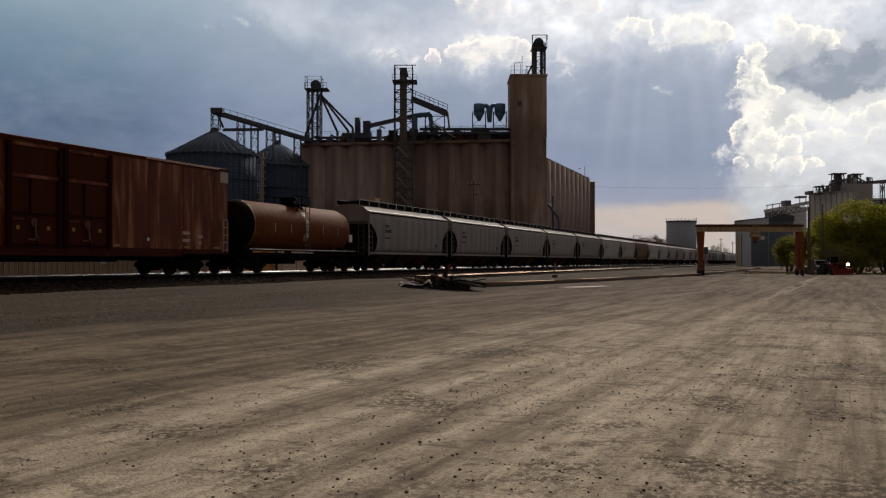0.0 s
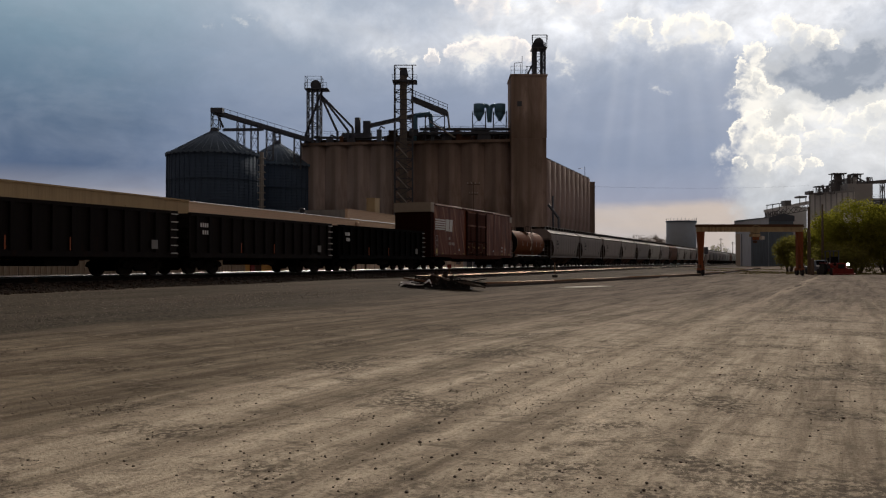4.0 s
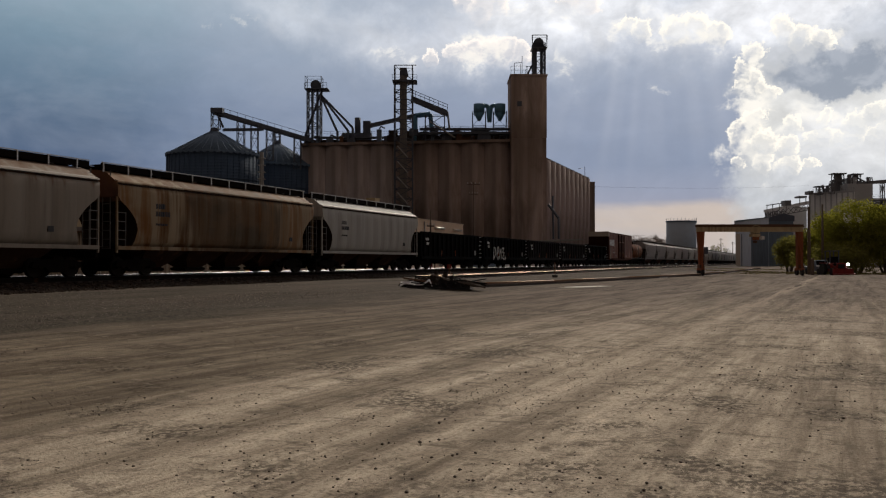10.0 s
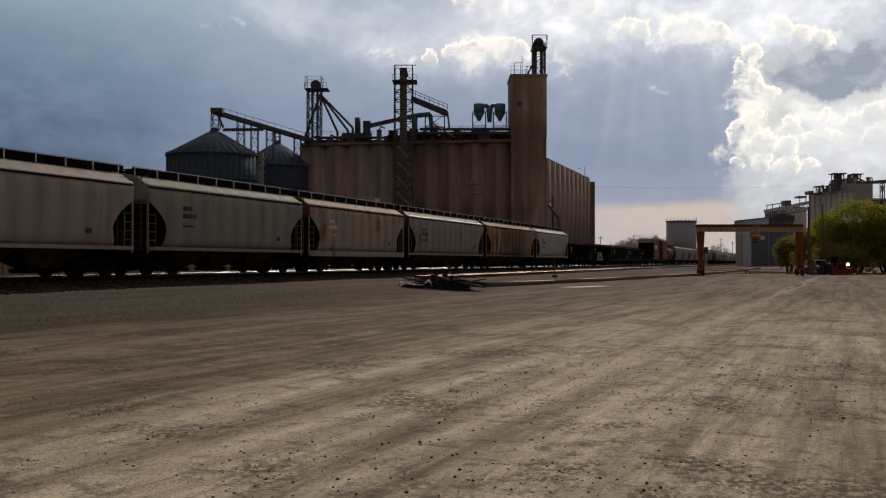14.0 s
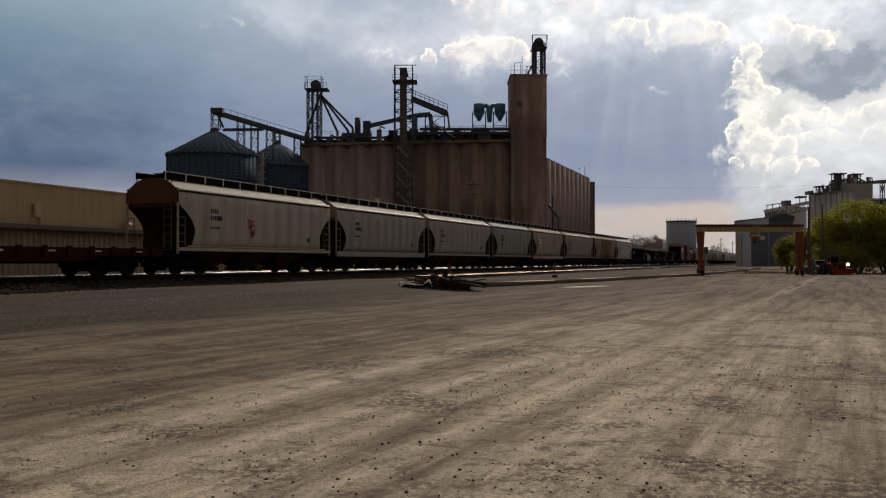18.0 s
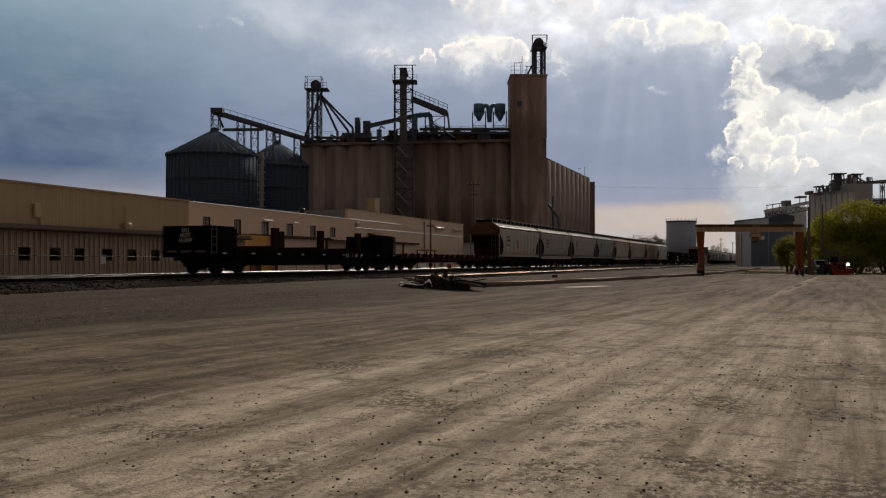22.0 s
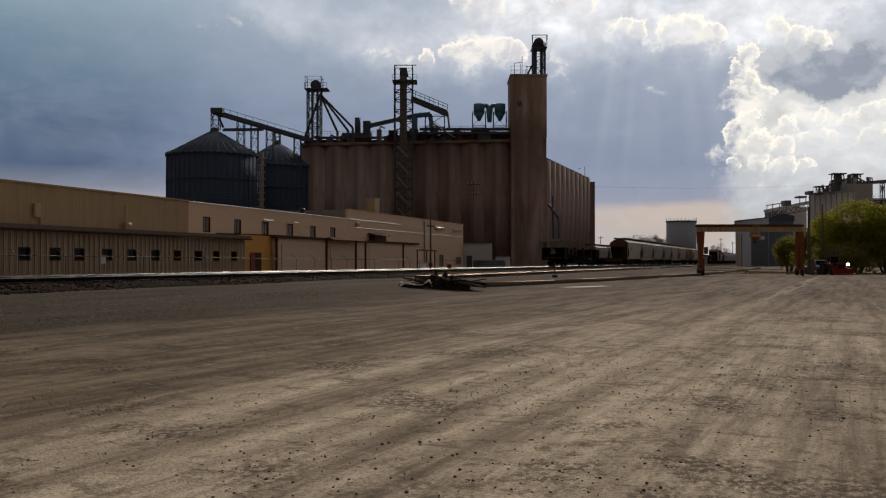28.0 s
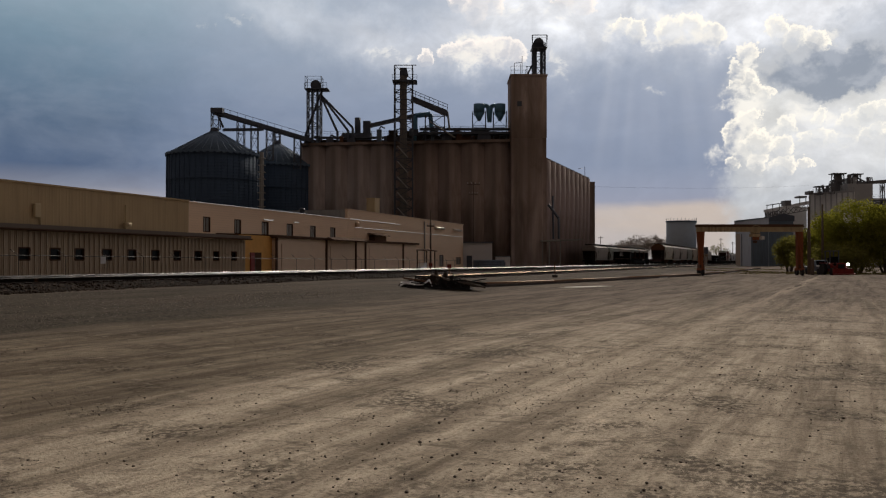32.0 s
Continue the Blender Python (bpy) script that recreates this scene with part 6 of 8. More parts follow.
def gondola(label, length, shade, group, marks=0):
    car = thing("gondola_car", Matrix(), label, "gondola car", group)
    half = length / 2 - 0.6
    H = 2.98
    for s in (-1, 1):
        side = part("side_wall", shape((box, s * 1.42 - 0.04, s * 1.42 + 0.04, -half, half, 1.0, H - 0.1)), shade, car)
        part("top_chord", shape((box, s * 1.46 - 0.08, s * 1.46 + 0.08, -half, half, H - 0.14, H)), shade, side)
        part("side_sill", shape((box, s * 1.46 - 0.08, s * 1.46 + 0.08, -half, half, 0.82, 1.06)), shade, side)
        me = None
        for i in range(14):
            y = -half + 0.5 + (2 * half - 1.0) * i / 13
            if me is None:
                me = part("side_post", shape((prism, [(-0.09, 1.06), (0.09, 1.06), (0.09, H - 0.14), (-0.09, H - 0.14)], s * 1.46, s * 1.58, "x")), shade, side, loc=(0, y, 0)).data
            else:
                part("side_post", me, shade, side, loc=(0, y, 0))
        mk = None
        for q in range(4):
            for z in (2.3, 1.95)[:2 if q else 1]:
                loc = (0, -s * half + s * (0.72 + 0.16 * q), z)
                if mk is None:
                    mk = part("marking", shape((box, s * 1.585 - 0.004, s * 1.585 + 0.004, -0.055, 0.055, 0, 0.2)), M_WHITE, side, "white stencilled mark", loc=loc).data
                else:
                    part("marking", mk, M_WHITE, side, loc=loc)
        part("placard", shape((box, s * 1.585 - 0.004, s * 1.585 + 0.004, s * (half - 1.6) - 0.2, s * (half - 1.6) + 0.2, 1.2, 1.6)), M_GREYMARK, side)
        for yy in (-0.4 * half, 0.05 * half, 0.5 * half):
            part("reflector", shape((box, s * 1.548 - 0.004, s * 1.548 + 0.006, yy - 0.03, yy + 0.03, 1.08, 1.6)), M_ORANGEMARK, side)
    for e in (-1, 1):
        ew = part("end_wall", shape((box, -1.4, 1.4, min(e * half, e * (half - 0.1)), max(e * half, e * (half - 0.1)), 0.9, H - 0.05), *[(box, -1.4, 1.4, min(e * half, e * (half + 0.1)), max(e * half, e * (half + 0.1)), 1.25 + 0.5 * i, 1.37 + 0.5 * i) for i in range(4)]), shade, car)
        for s in (-1, 1):
            for i in range(6):
                if e > 0:
                    part("rung", shape((bar, (s * 1.62, e * (half - 0.1), 1.02 + 0.36 * i), (s * 1.62, e * (half - 0.55), 1.02 + 0.36 * i), 0.045)), M_RUNG, ew, "white ladder rung")
    part("floor", shape((box, -1.4, 1.4, -half, half, 0.95, 1.05)), M_UNDER, car)
    part("centre_sill", shape((box, -0.3, 0.3, -half, half, 0.7, 0.95), (box, -1.2, 1.2, -0.6, 0.9, 0.45, 0.7), (tube, (-0.9, 1.6, 0.62), (-0.9, 3.0, 0.62), 0.2, 8)), M_UNDER, car)
    bogie(car, half - 1.75)
    bogie(car, -half + 1.75)
    couplers(car, half)
    return car


M_RUNG = plain("white_rung_paint", (0.50, 0.50, 0.50), 0.5)
M_GREYMARK = plain("grey_placard", (0.22, 0.22, 0.22), 0.7)
M_ORANGEMARK = plain("faded_orange_reflector", (0.30, 0.07, 0.02), 0.5)


def spray_tag(parent, strokes, x, y0, z0, size, material):
    """Loose sprayed strokes: short flat bars lying on the wall."""
    bm = bmesh.new()
    for a, b in zip(strokes[:-1], strokes[1:]):
        if a is None or b is None:
            continue
        bar_flat(bm, x, y0 + a[0] * size, z0 + a[1] * size, y0 + b[0] * size, z0 + b[1] * size, 0.13 * size)
    return part("graffiti", bm, material, parent, "white sprayed graffiti strokes")


def bar_flat(bm, x, y0, z0, y1, z1, w):
    d = Vector((y1 - y0, z1 - z0)).normalized()
    n_ = Vector((-d.y, d.x)) * w / 2
    e = d * w * 0.4
    pts = [(y0 - e.x + n_.x, z0 - e.y + n_.y), (y0 - e.x - n_.x, z0 - e.y - n_.y), (y1 + e.x - n_.x, z1 + e.y - n_.y), (y1 + e.x + n_.x, z1 + e.y + n_.y)]
    prism(bm, pts, x, x + 0.006, "x")


def boxcar():
    car = thing("boxcar", Matrix(), "faded brown-red high-cube boxcar with double doors", "boxcar", "train cars")
    half = 10.1
    W_, z0, z1 = 1.6, 1.02, 5.22
    shell = bmesh.new()
    prism(shell, [(-W_, z0), (W_, z0), (W_, z1), (W_ - 0.12, z1 + 0.08), (0, z1 + 0.12), (-W_ + 0.12, z1 + 0.08), (-W_, z1)], -half, half)
    body = part("body", shell, M_BOX, car)
    for s in (-1, 1):
        me = None
        for i in range(9):
            y = -half + 1.0 + 2.27 * i
            if -3.2 < y < 2.2:
                continue
            if me is None:
                me = part("side_rib", shape((prism, [(-0.05, z0 + 0.2), (0.05, z0 + 0.2), (0.05, z1 - 0.12), (-0.05, z1 - 0.12)], s * W_, s * (W_ + 0.012), "x")), M_BOX, body, loc=(0, y, 0)).data
            else:
                part("side_rib", me, M_BOX, body, loc=(0, y, 0))
        part("roof_rail", shape((box, s * W_ - 0.03, s * W_ + 0.06, -half, half, z1 - 0.1, z1 + 0.03)), M_DOOR, body)
        part("roof_strip", shape((box, s * W_ + 0.06, s * W_ + 0.075, -half + 0.2, -half + 6.0, z1 - 0.05, z1 + 0.04), (box, s * W_ + 0.06, s * W_ + 0.075, half - 5.9, half - 0.8, z1 - 0.05, z1 + 0.04)), M_STRIP, body, "pale strip at the roof edge")
        part("side_sill", shape((prism, [(-half, z0 - 0.02), (half, z0 - 0.02), (half, z0 + 0.2), (-half, z0 + 0.2)], s * W_, s * (W_ + 0.06), "x"), (prism, [(-half + 3.8, z0 - 0.16), (half - 3.8, z0 - 0.16), (half - 3.2, z0 - 0.02), (-half + 3.2, z0 - 0.02)], s * (W_ - 0.05), s * (W_ + 0.05), "x")), M_DOOR, body)
        for a, b in ((-3.0, -0.5), (-0.4, 2.1)):
            d = part("door", shape((prism, [(a, z0 + 0.1), (b, z0 + 0.1), (b, z1 - 0.15), (a, z1 - 0.15)], s * W_, s * (W_ + 0.075), "x")), M_DOOR, body, "darker brown plug door")
            out = s * (W_ + 0.075)
            for zz, hz in ((1.2, 0.10), (2.36, 0.10), (3.75, 0.13), (4.92, 0.12)):
                part("door_beam", shape((prism, [(a + 0.2, zz), (b - 0.2, zz), (b - 0.2, zz + hz), (a + 0.2, zz + hz)], out, s * (W_ + 0.125), "x")), M_BOX if zz > 3 else M_DOORFRAME, d)
            for yy in (a + 0.1, b - 0.1):
                part("door_post", shape((prism, [(yy - 0.1, z0 + 0.12), (yy + 0.1, z0 + 0.12), (yy + 0.1, z1 - 0.17), (yy - 0.1, z1 - 0.17)], out, s * (W_ + 0.15), "x")), M_DOORFRAME, d, "grimy dark door post")
            mid = a + 0.42 * (b - a)
            part("door_stile", shape((prism, [(mid - 0.05, 2.46), (mid + 0.05, 2.46), (mid + 0.05, 3.75), (mid - 0.05, 3.75)], out, s * (W_ + 0.115), "x")), M_DOORFRAME, d)
            part("door_rail", shape((prism, [(a + 0.2, 3.12), (mid - 0.05, 3.12), (mid - 0.05, 3.2), (a + 0.2, 3.2)], out, s * (W_ + 0.105), "x")), M_DOOR, d)
            part("door_rod", shape((tube, (s * (W_ + 0.16), mid + 0.25, z0 + 0.15), (s * (W_ + 0.16), mid + 0.25, 2.3), 0.03, 6)), M_DOORFRAME, d)
            part("door_latch", shape((tube, (s * (W_ + 0.1), mid + 0.12, 2.1), (s * (W_ + 0.18), mid + 0.12, 2.1), 0.16, 12), (bar, (s * (W_ + 0.17), mid + 0.12, 2.2), (s * (W_ + 0.17), mid + 0.2, 1.5), 0.07), (box, *sorted((out, s * (W_ + 0.16))), mid - 0.15, mid + 0.35, 1.42, 1.5)), M_RUST, d, "rusty latch wheel and lever")
            part("hand_rail", shape((tube, (s * (W_ + 0.16), a + 0.25, 2.2), (s * (W_ + 0.16), a + 0.7, 2.2), 0.02, 6)), M_RUST, d)
            for yy in (a + 0.5, b - 0.62):
                part("reflector", shape((box, *sorted((out, s * (W_ + 0.10))), yy - 0.07, yy + 0.07, 1.82, 1.97)), M_OCHREMARK, d, "faded ochre square")
        for yy in (-8.3, -5.6, -3.5, 2.5, 7.0, 9.2):
            part("reflector", shape((prism, [(yy - 0.2, 1.27), (yy + 0.2, 1.27), (yy + 0.2, 1.36), (yy - 0.2, 1.36)], s * W_, s * (W_ + 0.02), "x")), M_OCHREMARK, body, "faded yellow edge mark")
        part("side_number_patch", shape((prism, [(-9.75, 1.3), (-9.4, 1.3), (-9.4, 1.68), (-9.75, 1.68)], s * W_, s * (W_ + 0.014), "x")), M_YELLOW, body, "yellow square mark")
        for yy in (-s * 4.6, s * 4.4):
            part("reflector", shape((tube, (s * W_, yy, 1.62), (s * (W_ + 0.03), yy, 1.62), 0.075, 10)), M_WHITE, body, "round white reflector")
        part("corner_plate", shape((prism, [(s * (half - 0.62), z1 - 0.65), (s * half, z1 - 0.65), (s * half, z1 - 0.05), (s * (half - 0.62), z1 - 0.05)], s * W_, s * (W_ + 0.034), "x")), M_PALEPANEL, body, "white corner panel")
        # railway emblem as plain white stripes and blocks
        y0 = -s * (half - 0.2)
        for i in range(5):
            bm = bmesh.new()
            prism(bm, [(y0, 3.22 + 0.185 * i), (y0 + s * (2.12 + 0.03 * i), 3.22 + 0.185 * i), (y0 + s * (2.15 + 0.03 * i), 3.34 + 0.185 * i), (y0, 3.34 + 0.185 * i)], s * W_, s * (W_ + 0.016), "x")
            part("emblem_stripe", bm, M_WHITE, body, "white painted stripe")
        for a, b, lean in ((2.22, 2.92, 0.12), (3.0, 3.62, 0.16)):
            bm = bmesh.new()
            prism(bm, [(y0 + s * a, 3.14), (y0 + s * b, 3.14), (y0 + s * (b + lean), 4.12), (y0 + s * (a + lean), 4.12)], s * W_, s * (W_ + 0.016), "x")
            part("emblem_block", bm, M_WHITE, body, "white painted block")
        for i, (yy, z) in enumerate(((2.9, 2.45), (3.08, 2.45), (2.9, 2.0), (3.1, 2.0), (3.3, 2.0), (3.62, 2.0), (3.82, 2.0), (4.02, 2.0))):
            part("marking", shape((prism, [(y0 + s * yy, z), (y0 + s * (yy + 0.13), z), (y0 + s * (yy + 0.13), z + 0.24), (y0 + s * yy, z + 0.24)], s * W_, s * (W_ + 0.016), "x")), M_GREYMARK2, body)
        for yy, z, w in ((2.0, 1.7, 0.0), (12.0 + 4.6, 1.55, 0.5), (12.0 + 4.6, 1.9, 0.5), (12.0 + 5.7, 1.75, 0.35), (12.0 + 5.75, 1.45, 0.2)):
            if w:
                part("marking", shape((prism, [(y0 + s * yy, z), (y0 + s * (yy + w), z), (y0 + s * (yy + w), z + 0.15), (y0 + s * yy, z + 0.15)], s * W_, s * (W_ + 0.016), "x")), M_GREYMARK2, body)
        for e in (-1, 1):
            ladder(car, s * (W_ + 0.1), e * (half - 0.3), 1.1, 2.65, 0.40, M_GREYMARK2)
    for e in (-1, 1):
        part("end_rib", shape(*[(box, -1.5, 1.5, min(e * half, e * (half + 0.08)), max(e * half, e * (half + 0.08)), 1.3 + 0.42 * i, 1.5 + 0.42 * i) for i in range(8)]), M_DOOR, body)
    # rear end faces away from the sun: its shade is in this darker red
    part("end_plate", shape((box, -1.56, 1.56, -half - 0.62, -half, z0, z1 - 0.63)), M_DOORFRAME, body, "red-brown corrugated end, darkened for its shade")
    part("end_plate", shape((box, -1.56, 1.56, half, half + 0.02, z0, z1 - 0.06)), M_DOOR, body, "dark red-brown corrugated end")
    part("end_panel", shape((prism, [(-1.6, z1 - 0.62), (1.6, z1 - 0.62), (1.6, z1 + 0.13), (-1.6, z1 + 0.13)], -half - 0.72, -half - 0.004)), M_PALEPANEL, body, "pale panel across the end")
    part("centre_sill", shape((box, -0.3, 0.3, -half, half, 0.68, 1.02), (box, -1.2, 1.2, 0.6, 1.9, 0.62, 0.95)), M_UNDER, car)
    for e in (-1, 1):
        part("brake_box", shape((prism, [(e * 2.2 - 1.0, 0.98), (e * 2.2 + 1.0, 0.98), (e * 2.2 + 0.6, 0.62), (e * 2.2 - 0.6, 0.62)], 0.5, 1.3, "x")), M_UNDER, car)
    bogie(car, half - 2.4)
    bogie(car, -half + 2.4)
    couplers(car, half)
    return car


M_OCHREMARK = plain("faded_ochre_mark", (0.30, 0.17, 0.035), 0.6)
M_STRIP = plain("faded_pink_roof_edge", (0.42, 0.28, 0.23), 0.6)
M_PALEPANEL = plain("dusty_pale_panel", (0.36, 0.32, 0.27), 0.7)
M_GREYMARK2 = plain("faded_stencil", (0.38, 0.30, 0.27), 0.7)


M_RINGPAINT = plain("faded_ring_paint", (0.20, 0.12, 0.04), 0.7)


def tank_car():
    car = thing("tank_car", Matrix(), "ochre tank car with a dark stained belly and dome", "tank car", "train cars")
    half = 6.4
    zc, r_ = 2.62, 1.38
    bm = bmesh.new()
    n_ = 40
    st = [(-half + 0.25, 0.0), (-half + 0.28, 0.45), (-half + 0.4, 0.85), (-half + 0.62, 1.15), (-half + 0.95, 1.33), (-half + 1.3, r_)]
    st = st + [(-y, q) for y, q in st[::-1]]
    rows = []
    for y, q in st:
        rows.append([bm.verts.new((q * math.cos(2 * math.pi * i / n_), y, zc + q * math.sin(2 * math.pi * i / n_))) for i in range(n_)] if q else [bm.verts.new((0, y, zc))])
    for a, b in zip(rows, rows[1:]):
        for i in range(n_):
            j = (i + 1) % n_
            f = bm.faces.new((a[0], b[i], b[j]) if len(a) == 1 else (a[i], b[0], a[j]) if len(b) == 1 else (a[i], b[i], b[j], a[j]))
            f.smooth = True
    tank = part("tank", bm, M_TANK, car)
    # black cap laid over the rear head, its shade put on as colour
    cap = bmesh.new()
    rows = [[cap.verts.new((max(q, 0.02) * 1.008 * math.cos(2 * math.pi * i / n_), y - 0.012, zc + max(q, 0.02) * 1.008 * math.sin(2 * math.pi * i / n_))) for i in range(n_)] for y, q in st[:6]]
    for a, b in zip(rows, rows[1:]):
        for i in range(n_):
            cap.faces.new((a[i], b[i], b[(i + 1) % n_], a[(i + 1) % n_])).smooth = True
    part("shaded_end_cap", cap, M_UNDER, tank, "dished end, black for the shade on it")
    for y in (-half + 1.3, half - 1.3):
        bm = bmesh.new()
        tube(bm, (0, y - 0.05, zc), (0, y + 0.05, zc), r_ + 0.012, 40, None, False)
        part("reflector_ring" if y < 0 else "weld_band", bm, M_RINGPAINT if y < 0 else M_TANK, tank)
    part("stain_band", shape((stain, zc, r_ + 0.006)), M_TARSTAIN, tank, "spilled product stain round the dome")
    dome = part("dome", shape((tube, (0, 0.2, zc + r_ - 0.1), (0, 0.2, zc + r_ + 0.35), 0.45, 16), (tube, (0, 0.2, zc + r_ + 0.35), (0, 0.2, zc + r_ + 0.45), 0.5, 16)), M_UNDER, tank, "black manway dome")
    pl = bmesh.new()
    box(pl, -0.95, 0.95, -0.75, 1.15, zc + r_ + 0.0, zc + r_ + 0.05)
    for s in (-1, 1):
        for y in (-0.75, 0.2, 1.15):
            bar(pl, (s * 0.95, y, zc + r_ - 0.3), (s * 0.95, y, zc + r_ + 0.5), 0.04)
        bar(pl, (s * 0.95, -0.75, zc + r_ + 0.5), (s * 0.95, 1.15, zc + r_ + 0.5), 0.04)
        bar(pl, (s * 1.2, -0.5, zc + r_ - 0.1), (s * 1.0, -0.5, zc + 0.9), 0.05)
    part("platform", pl, M_UNDER, dome, "black platform with rail")
    for s in (-1, 1):
        ladder(car, s * 1.5, 0.0, 1.1, zc + r_, 0.45)
        part("side_sill", shape((box, s * 1.42 - 0.06, s * 1.42 + 0.1, -half + 0.4, half - 0.4, 0.98, 1.12)), M_UNDER, car)
        part("grab_rail", shape((tube, (s * 1.52, -half + 0.6, 1.3), (s * 1.52, half - 0.6, 1.3), 0.025, 6)), M_RAILGREY, car)
        bm = bmesh.new()
        for y in (-3.2, -1.6, 2.0, 3.8):
            box(bm, s * 1.385 - 0.01, s * 1.385 + 0.012, y - 0.03, y + 0.03, 2.3, 2.8)
        part("marking", bm, M_GREYMARK2, tank)
    part("placard", shape((box, 1.0, 1.06, half - 0.5, half - 0.1, 1.9, 2.4)), M_WHITE, car)
    part("centre_sill", shape((box, -0.35, 0.35, -half, half, 0.68, 1.0), (box, -1.0, 1.0, -half + 0.8, -half + 1.6, 0.9, 1.5), (box, -1.0, 1.0, half - 1.6, half - 0.8, 0.9, 1.5)), M_UNDER, car)
    part("belly_valve", shape((tube, (0, 0.2, 0.55), (0, 0.2, 1.3), 0.22, 10), (box, -0.9, 0.9, -1.2, -0.4, 0.5, 0.85)), M_UNDER, car)
    for e in (-1, 1):
        part("end_platform", shape((box, -1.45, 1.45, min(e * (half - 0.7), e * half), max(e * (half - 0.7), e * half), 0.98, 1.12), (box, -1.4, 1.4, min(e * (half - 0.06), e * half), max(e * (half - 0.06), e * half), 1.12, 1.2)), M_UNDER, car)
    bogie(car, half - 1.5)
    bogie(car, -half + 1.5)
    couplers(car, half)
    return car


def stain(bm, zc, r_):
    n_ = 20
    rows = []
    for i in range(n_ + 1):
        t = math.pi * (-0.18 + 1.36 * i / n_)
        w = 0.20 + 0.13 * math.sin(i * 2.3)
        rows.append([bm.verts.new((r_ * math.cos(t), 0.2 + s * w, zc + r_ * math.sin(t))) for s in (-1, 1)])
    for p, q in zip(rows, rows[1:]):
        bm.faces.new((p[0], p[1], q[1], q[0]))


M_TARSTAIN = plain("tar_stain", (0.46, 0.31, 0.20), 0.5, 0, 0.6, 6)
M_DECK = worn("red_brown_deck_steel", (0.040, 0.011, 0.008), rust=(0.02, 0.010, 0.007), amount=0.4, rough=0.85, specular=0.08)


def flat_car(length, label, bulkheads):
    car = thing("bulkhead_flat_car" if bulkheads else "flat_car", Matrix(), label, "flat car", "train cars")
    half = length / 2 - 0.5
    paint = M_BLACK if bulkheads else M_DECK
    belly = 0.42 if bulkheads else 0.66
    part("deck", shape((box, -1.4, 1.4, -half, half, 1.08, 1.2)), M_WOOD, car, "worn wooden deck")
    for s in (-1, 1):
        part("side_sill", shape((box, s * 1.44 - 0.05, s * 1.44 + 0.05, -half, half, 0.86, 1.2), (prism, [(-half + 4.6, belly), (half - 4.6, belly), (half - 3.7, 0.86), (-half + 3.7, 0.86)], s * 1.38, s * 1.46, "x")), paint, car)
        k = int(length / 1.25)
        me = mr = None
        for i in range(k):
            y = -half + 0.7 + (2 * half - 1.4) * i / (k - 1)
            bm = shape((box, s * 1.54 - 0.05, s * 1.54 + 0.05, -0.11, 0.11, 0.86, 1.26))
            if me is None:
                me = part("stake_pocket", bm, paint, car, loc=(0, y, 0)).data
            else:
                bm.free()
                part("stake_pocket", me, paint, car, loc=(0, y, 0))
            if i % 2 == 0:
                part("reflector", shape((box, s * 1.494 - 0.006, s * 1.494 + 0.006, y + 0.2, y + 0.55, 1.03, 1.09)), M_RUNG, car, "white edge reflector")
    part("centre_sill", shape((box, -0.35, 0.35, -half, half, 0.55, 1.08)), M_UNDER, car)
    if bulkheads:
        for e in (-1, 1):
            a, b = sorted((e * half, e * (half - 0.35)))
            bh = part("bulkhead", shape((box, -1.45, 1.45, a, b, 1.2, 2.42), *[(box, x - 0.08, x + 0.08, *sorted((e * half, e * (half + 0.08))), 0.9, 2.42) for x in (-1.3, -0.45, 0.45, 1.3)]), paint, car, "black steel bulkhead")
            for s in (-1, 1):
                part("gusset", shape((prism, [(e * (half - 0.35), 1.2), (e * (half - 2.2), 1.2), (e * (half - 2.0), 1.7), (e * (half - 1.9), 2.42), (e * (half - 0.35), 2.42)], s * 1.42 - 0.05, s * 1.42 + 0.05, "x")), paint, bh)
                ladder(car, s * 1.52, e * (half - 0.2), 1.0, 2.35, 0.4)
        me = None
        for y in (-4.8, 0.1, 4.9):
            cr = part("load_cradle", shape((box, -1.3, 1.3, y - 0.26, y + 0.26, 1.2, 1.5)), M_RUSTDARK, car, "dark cross bearer")
            for s in (-1, 1):
                if me is None:
                    me = part("stake", shape((box, -0.12, 0.12, -0.25, 0.25, 1.2, 2.5)), M_RUSTDARK, cr, "rusty upright stake", loc=(s * 1.42, y, 0)).data
                else:
                    part("stake", me, M_RUSTDARK, cr, loc=(s * 1.42, y, 0))
        bm = bmesh.new()
        for q in range(9):
            if q != 4:
                box(bm, 1.494, 1.502, 3.2 + 0.25 * q - 0.08, 3.2 + 0.25 * q + 0.08, 0.92, 1.14)
        part("marking", bm, M_GREYMARK2, car, "pale stencilled marks")
        cu = bpy.data.curves.new("notice_text", "FONT")
        cu.body, cu.size, cu.align_x, cu.space_line = "DO\nNOT\nHUMP", 0.30, "CENTER", 0.85
        cu.extrude = 0.004
        cu.materials.append(M_WHITE)
        tx = new("notice_text", cu)
        tx.parent = car
        tx.matrix_basis = pose(0.0, -half - 0.09, 2.1, 90, 0, 0)
        tx["label"] = "white stencilled words"
    bogie(car, half - 2.3)
    bogie(car, -half + 2.3)
    couplers(car, half)
    return car


M_RUSTDARK = worn("dark_rusty_steel", (0.026, 0.012, 0.009), rust=(0.05, 0.022, 0.012), amount=0.4, rough=0.9, specular=0.05)

# ---- the train, from its last car forward: (prototype, where its middle is at 0 s) ----
TRAIN = []


def add(car, rear, front):
    TRAIN.append((car, (rear + front) / 2))
    return car


def add_copy(car, rear, front, label=""):
    c = copy_thing(car, Matrix())
    if label:
        c["label"] = label
    return add(c, rear, front)


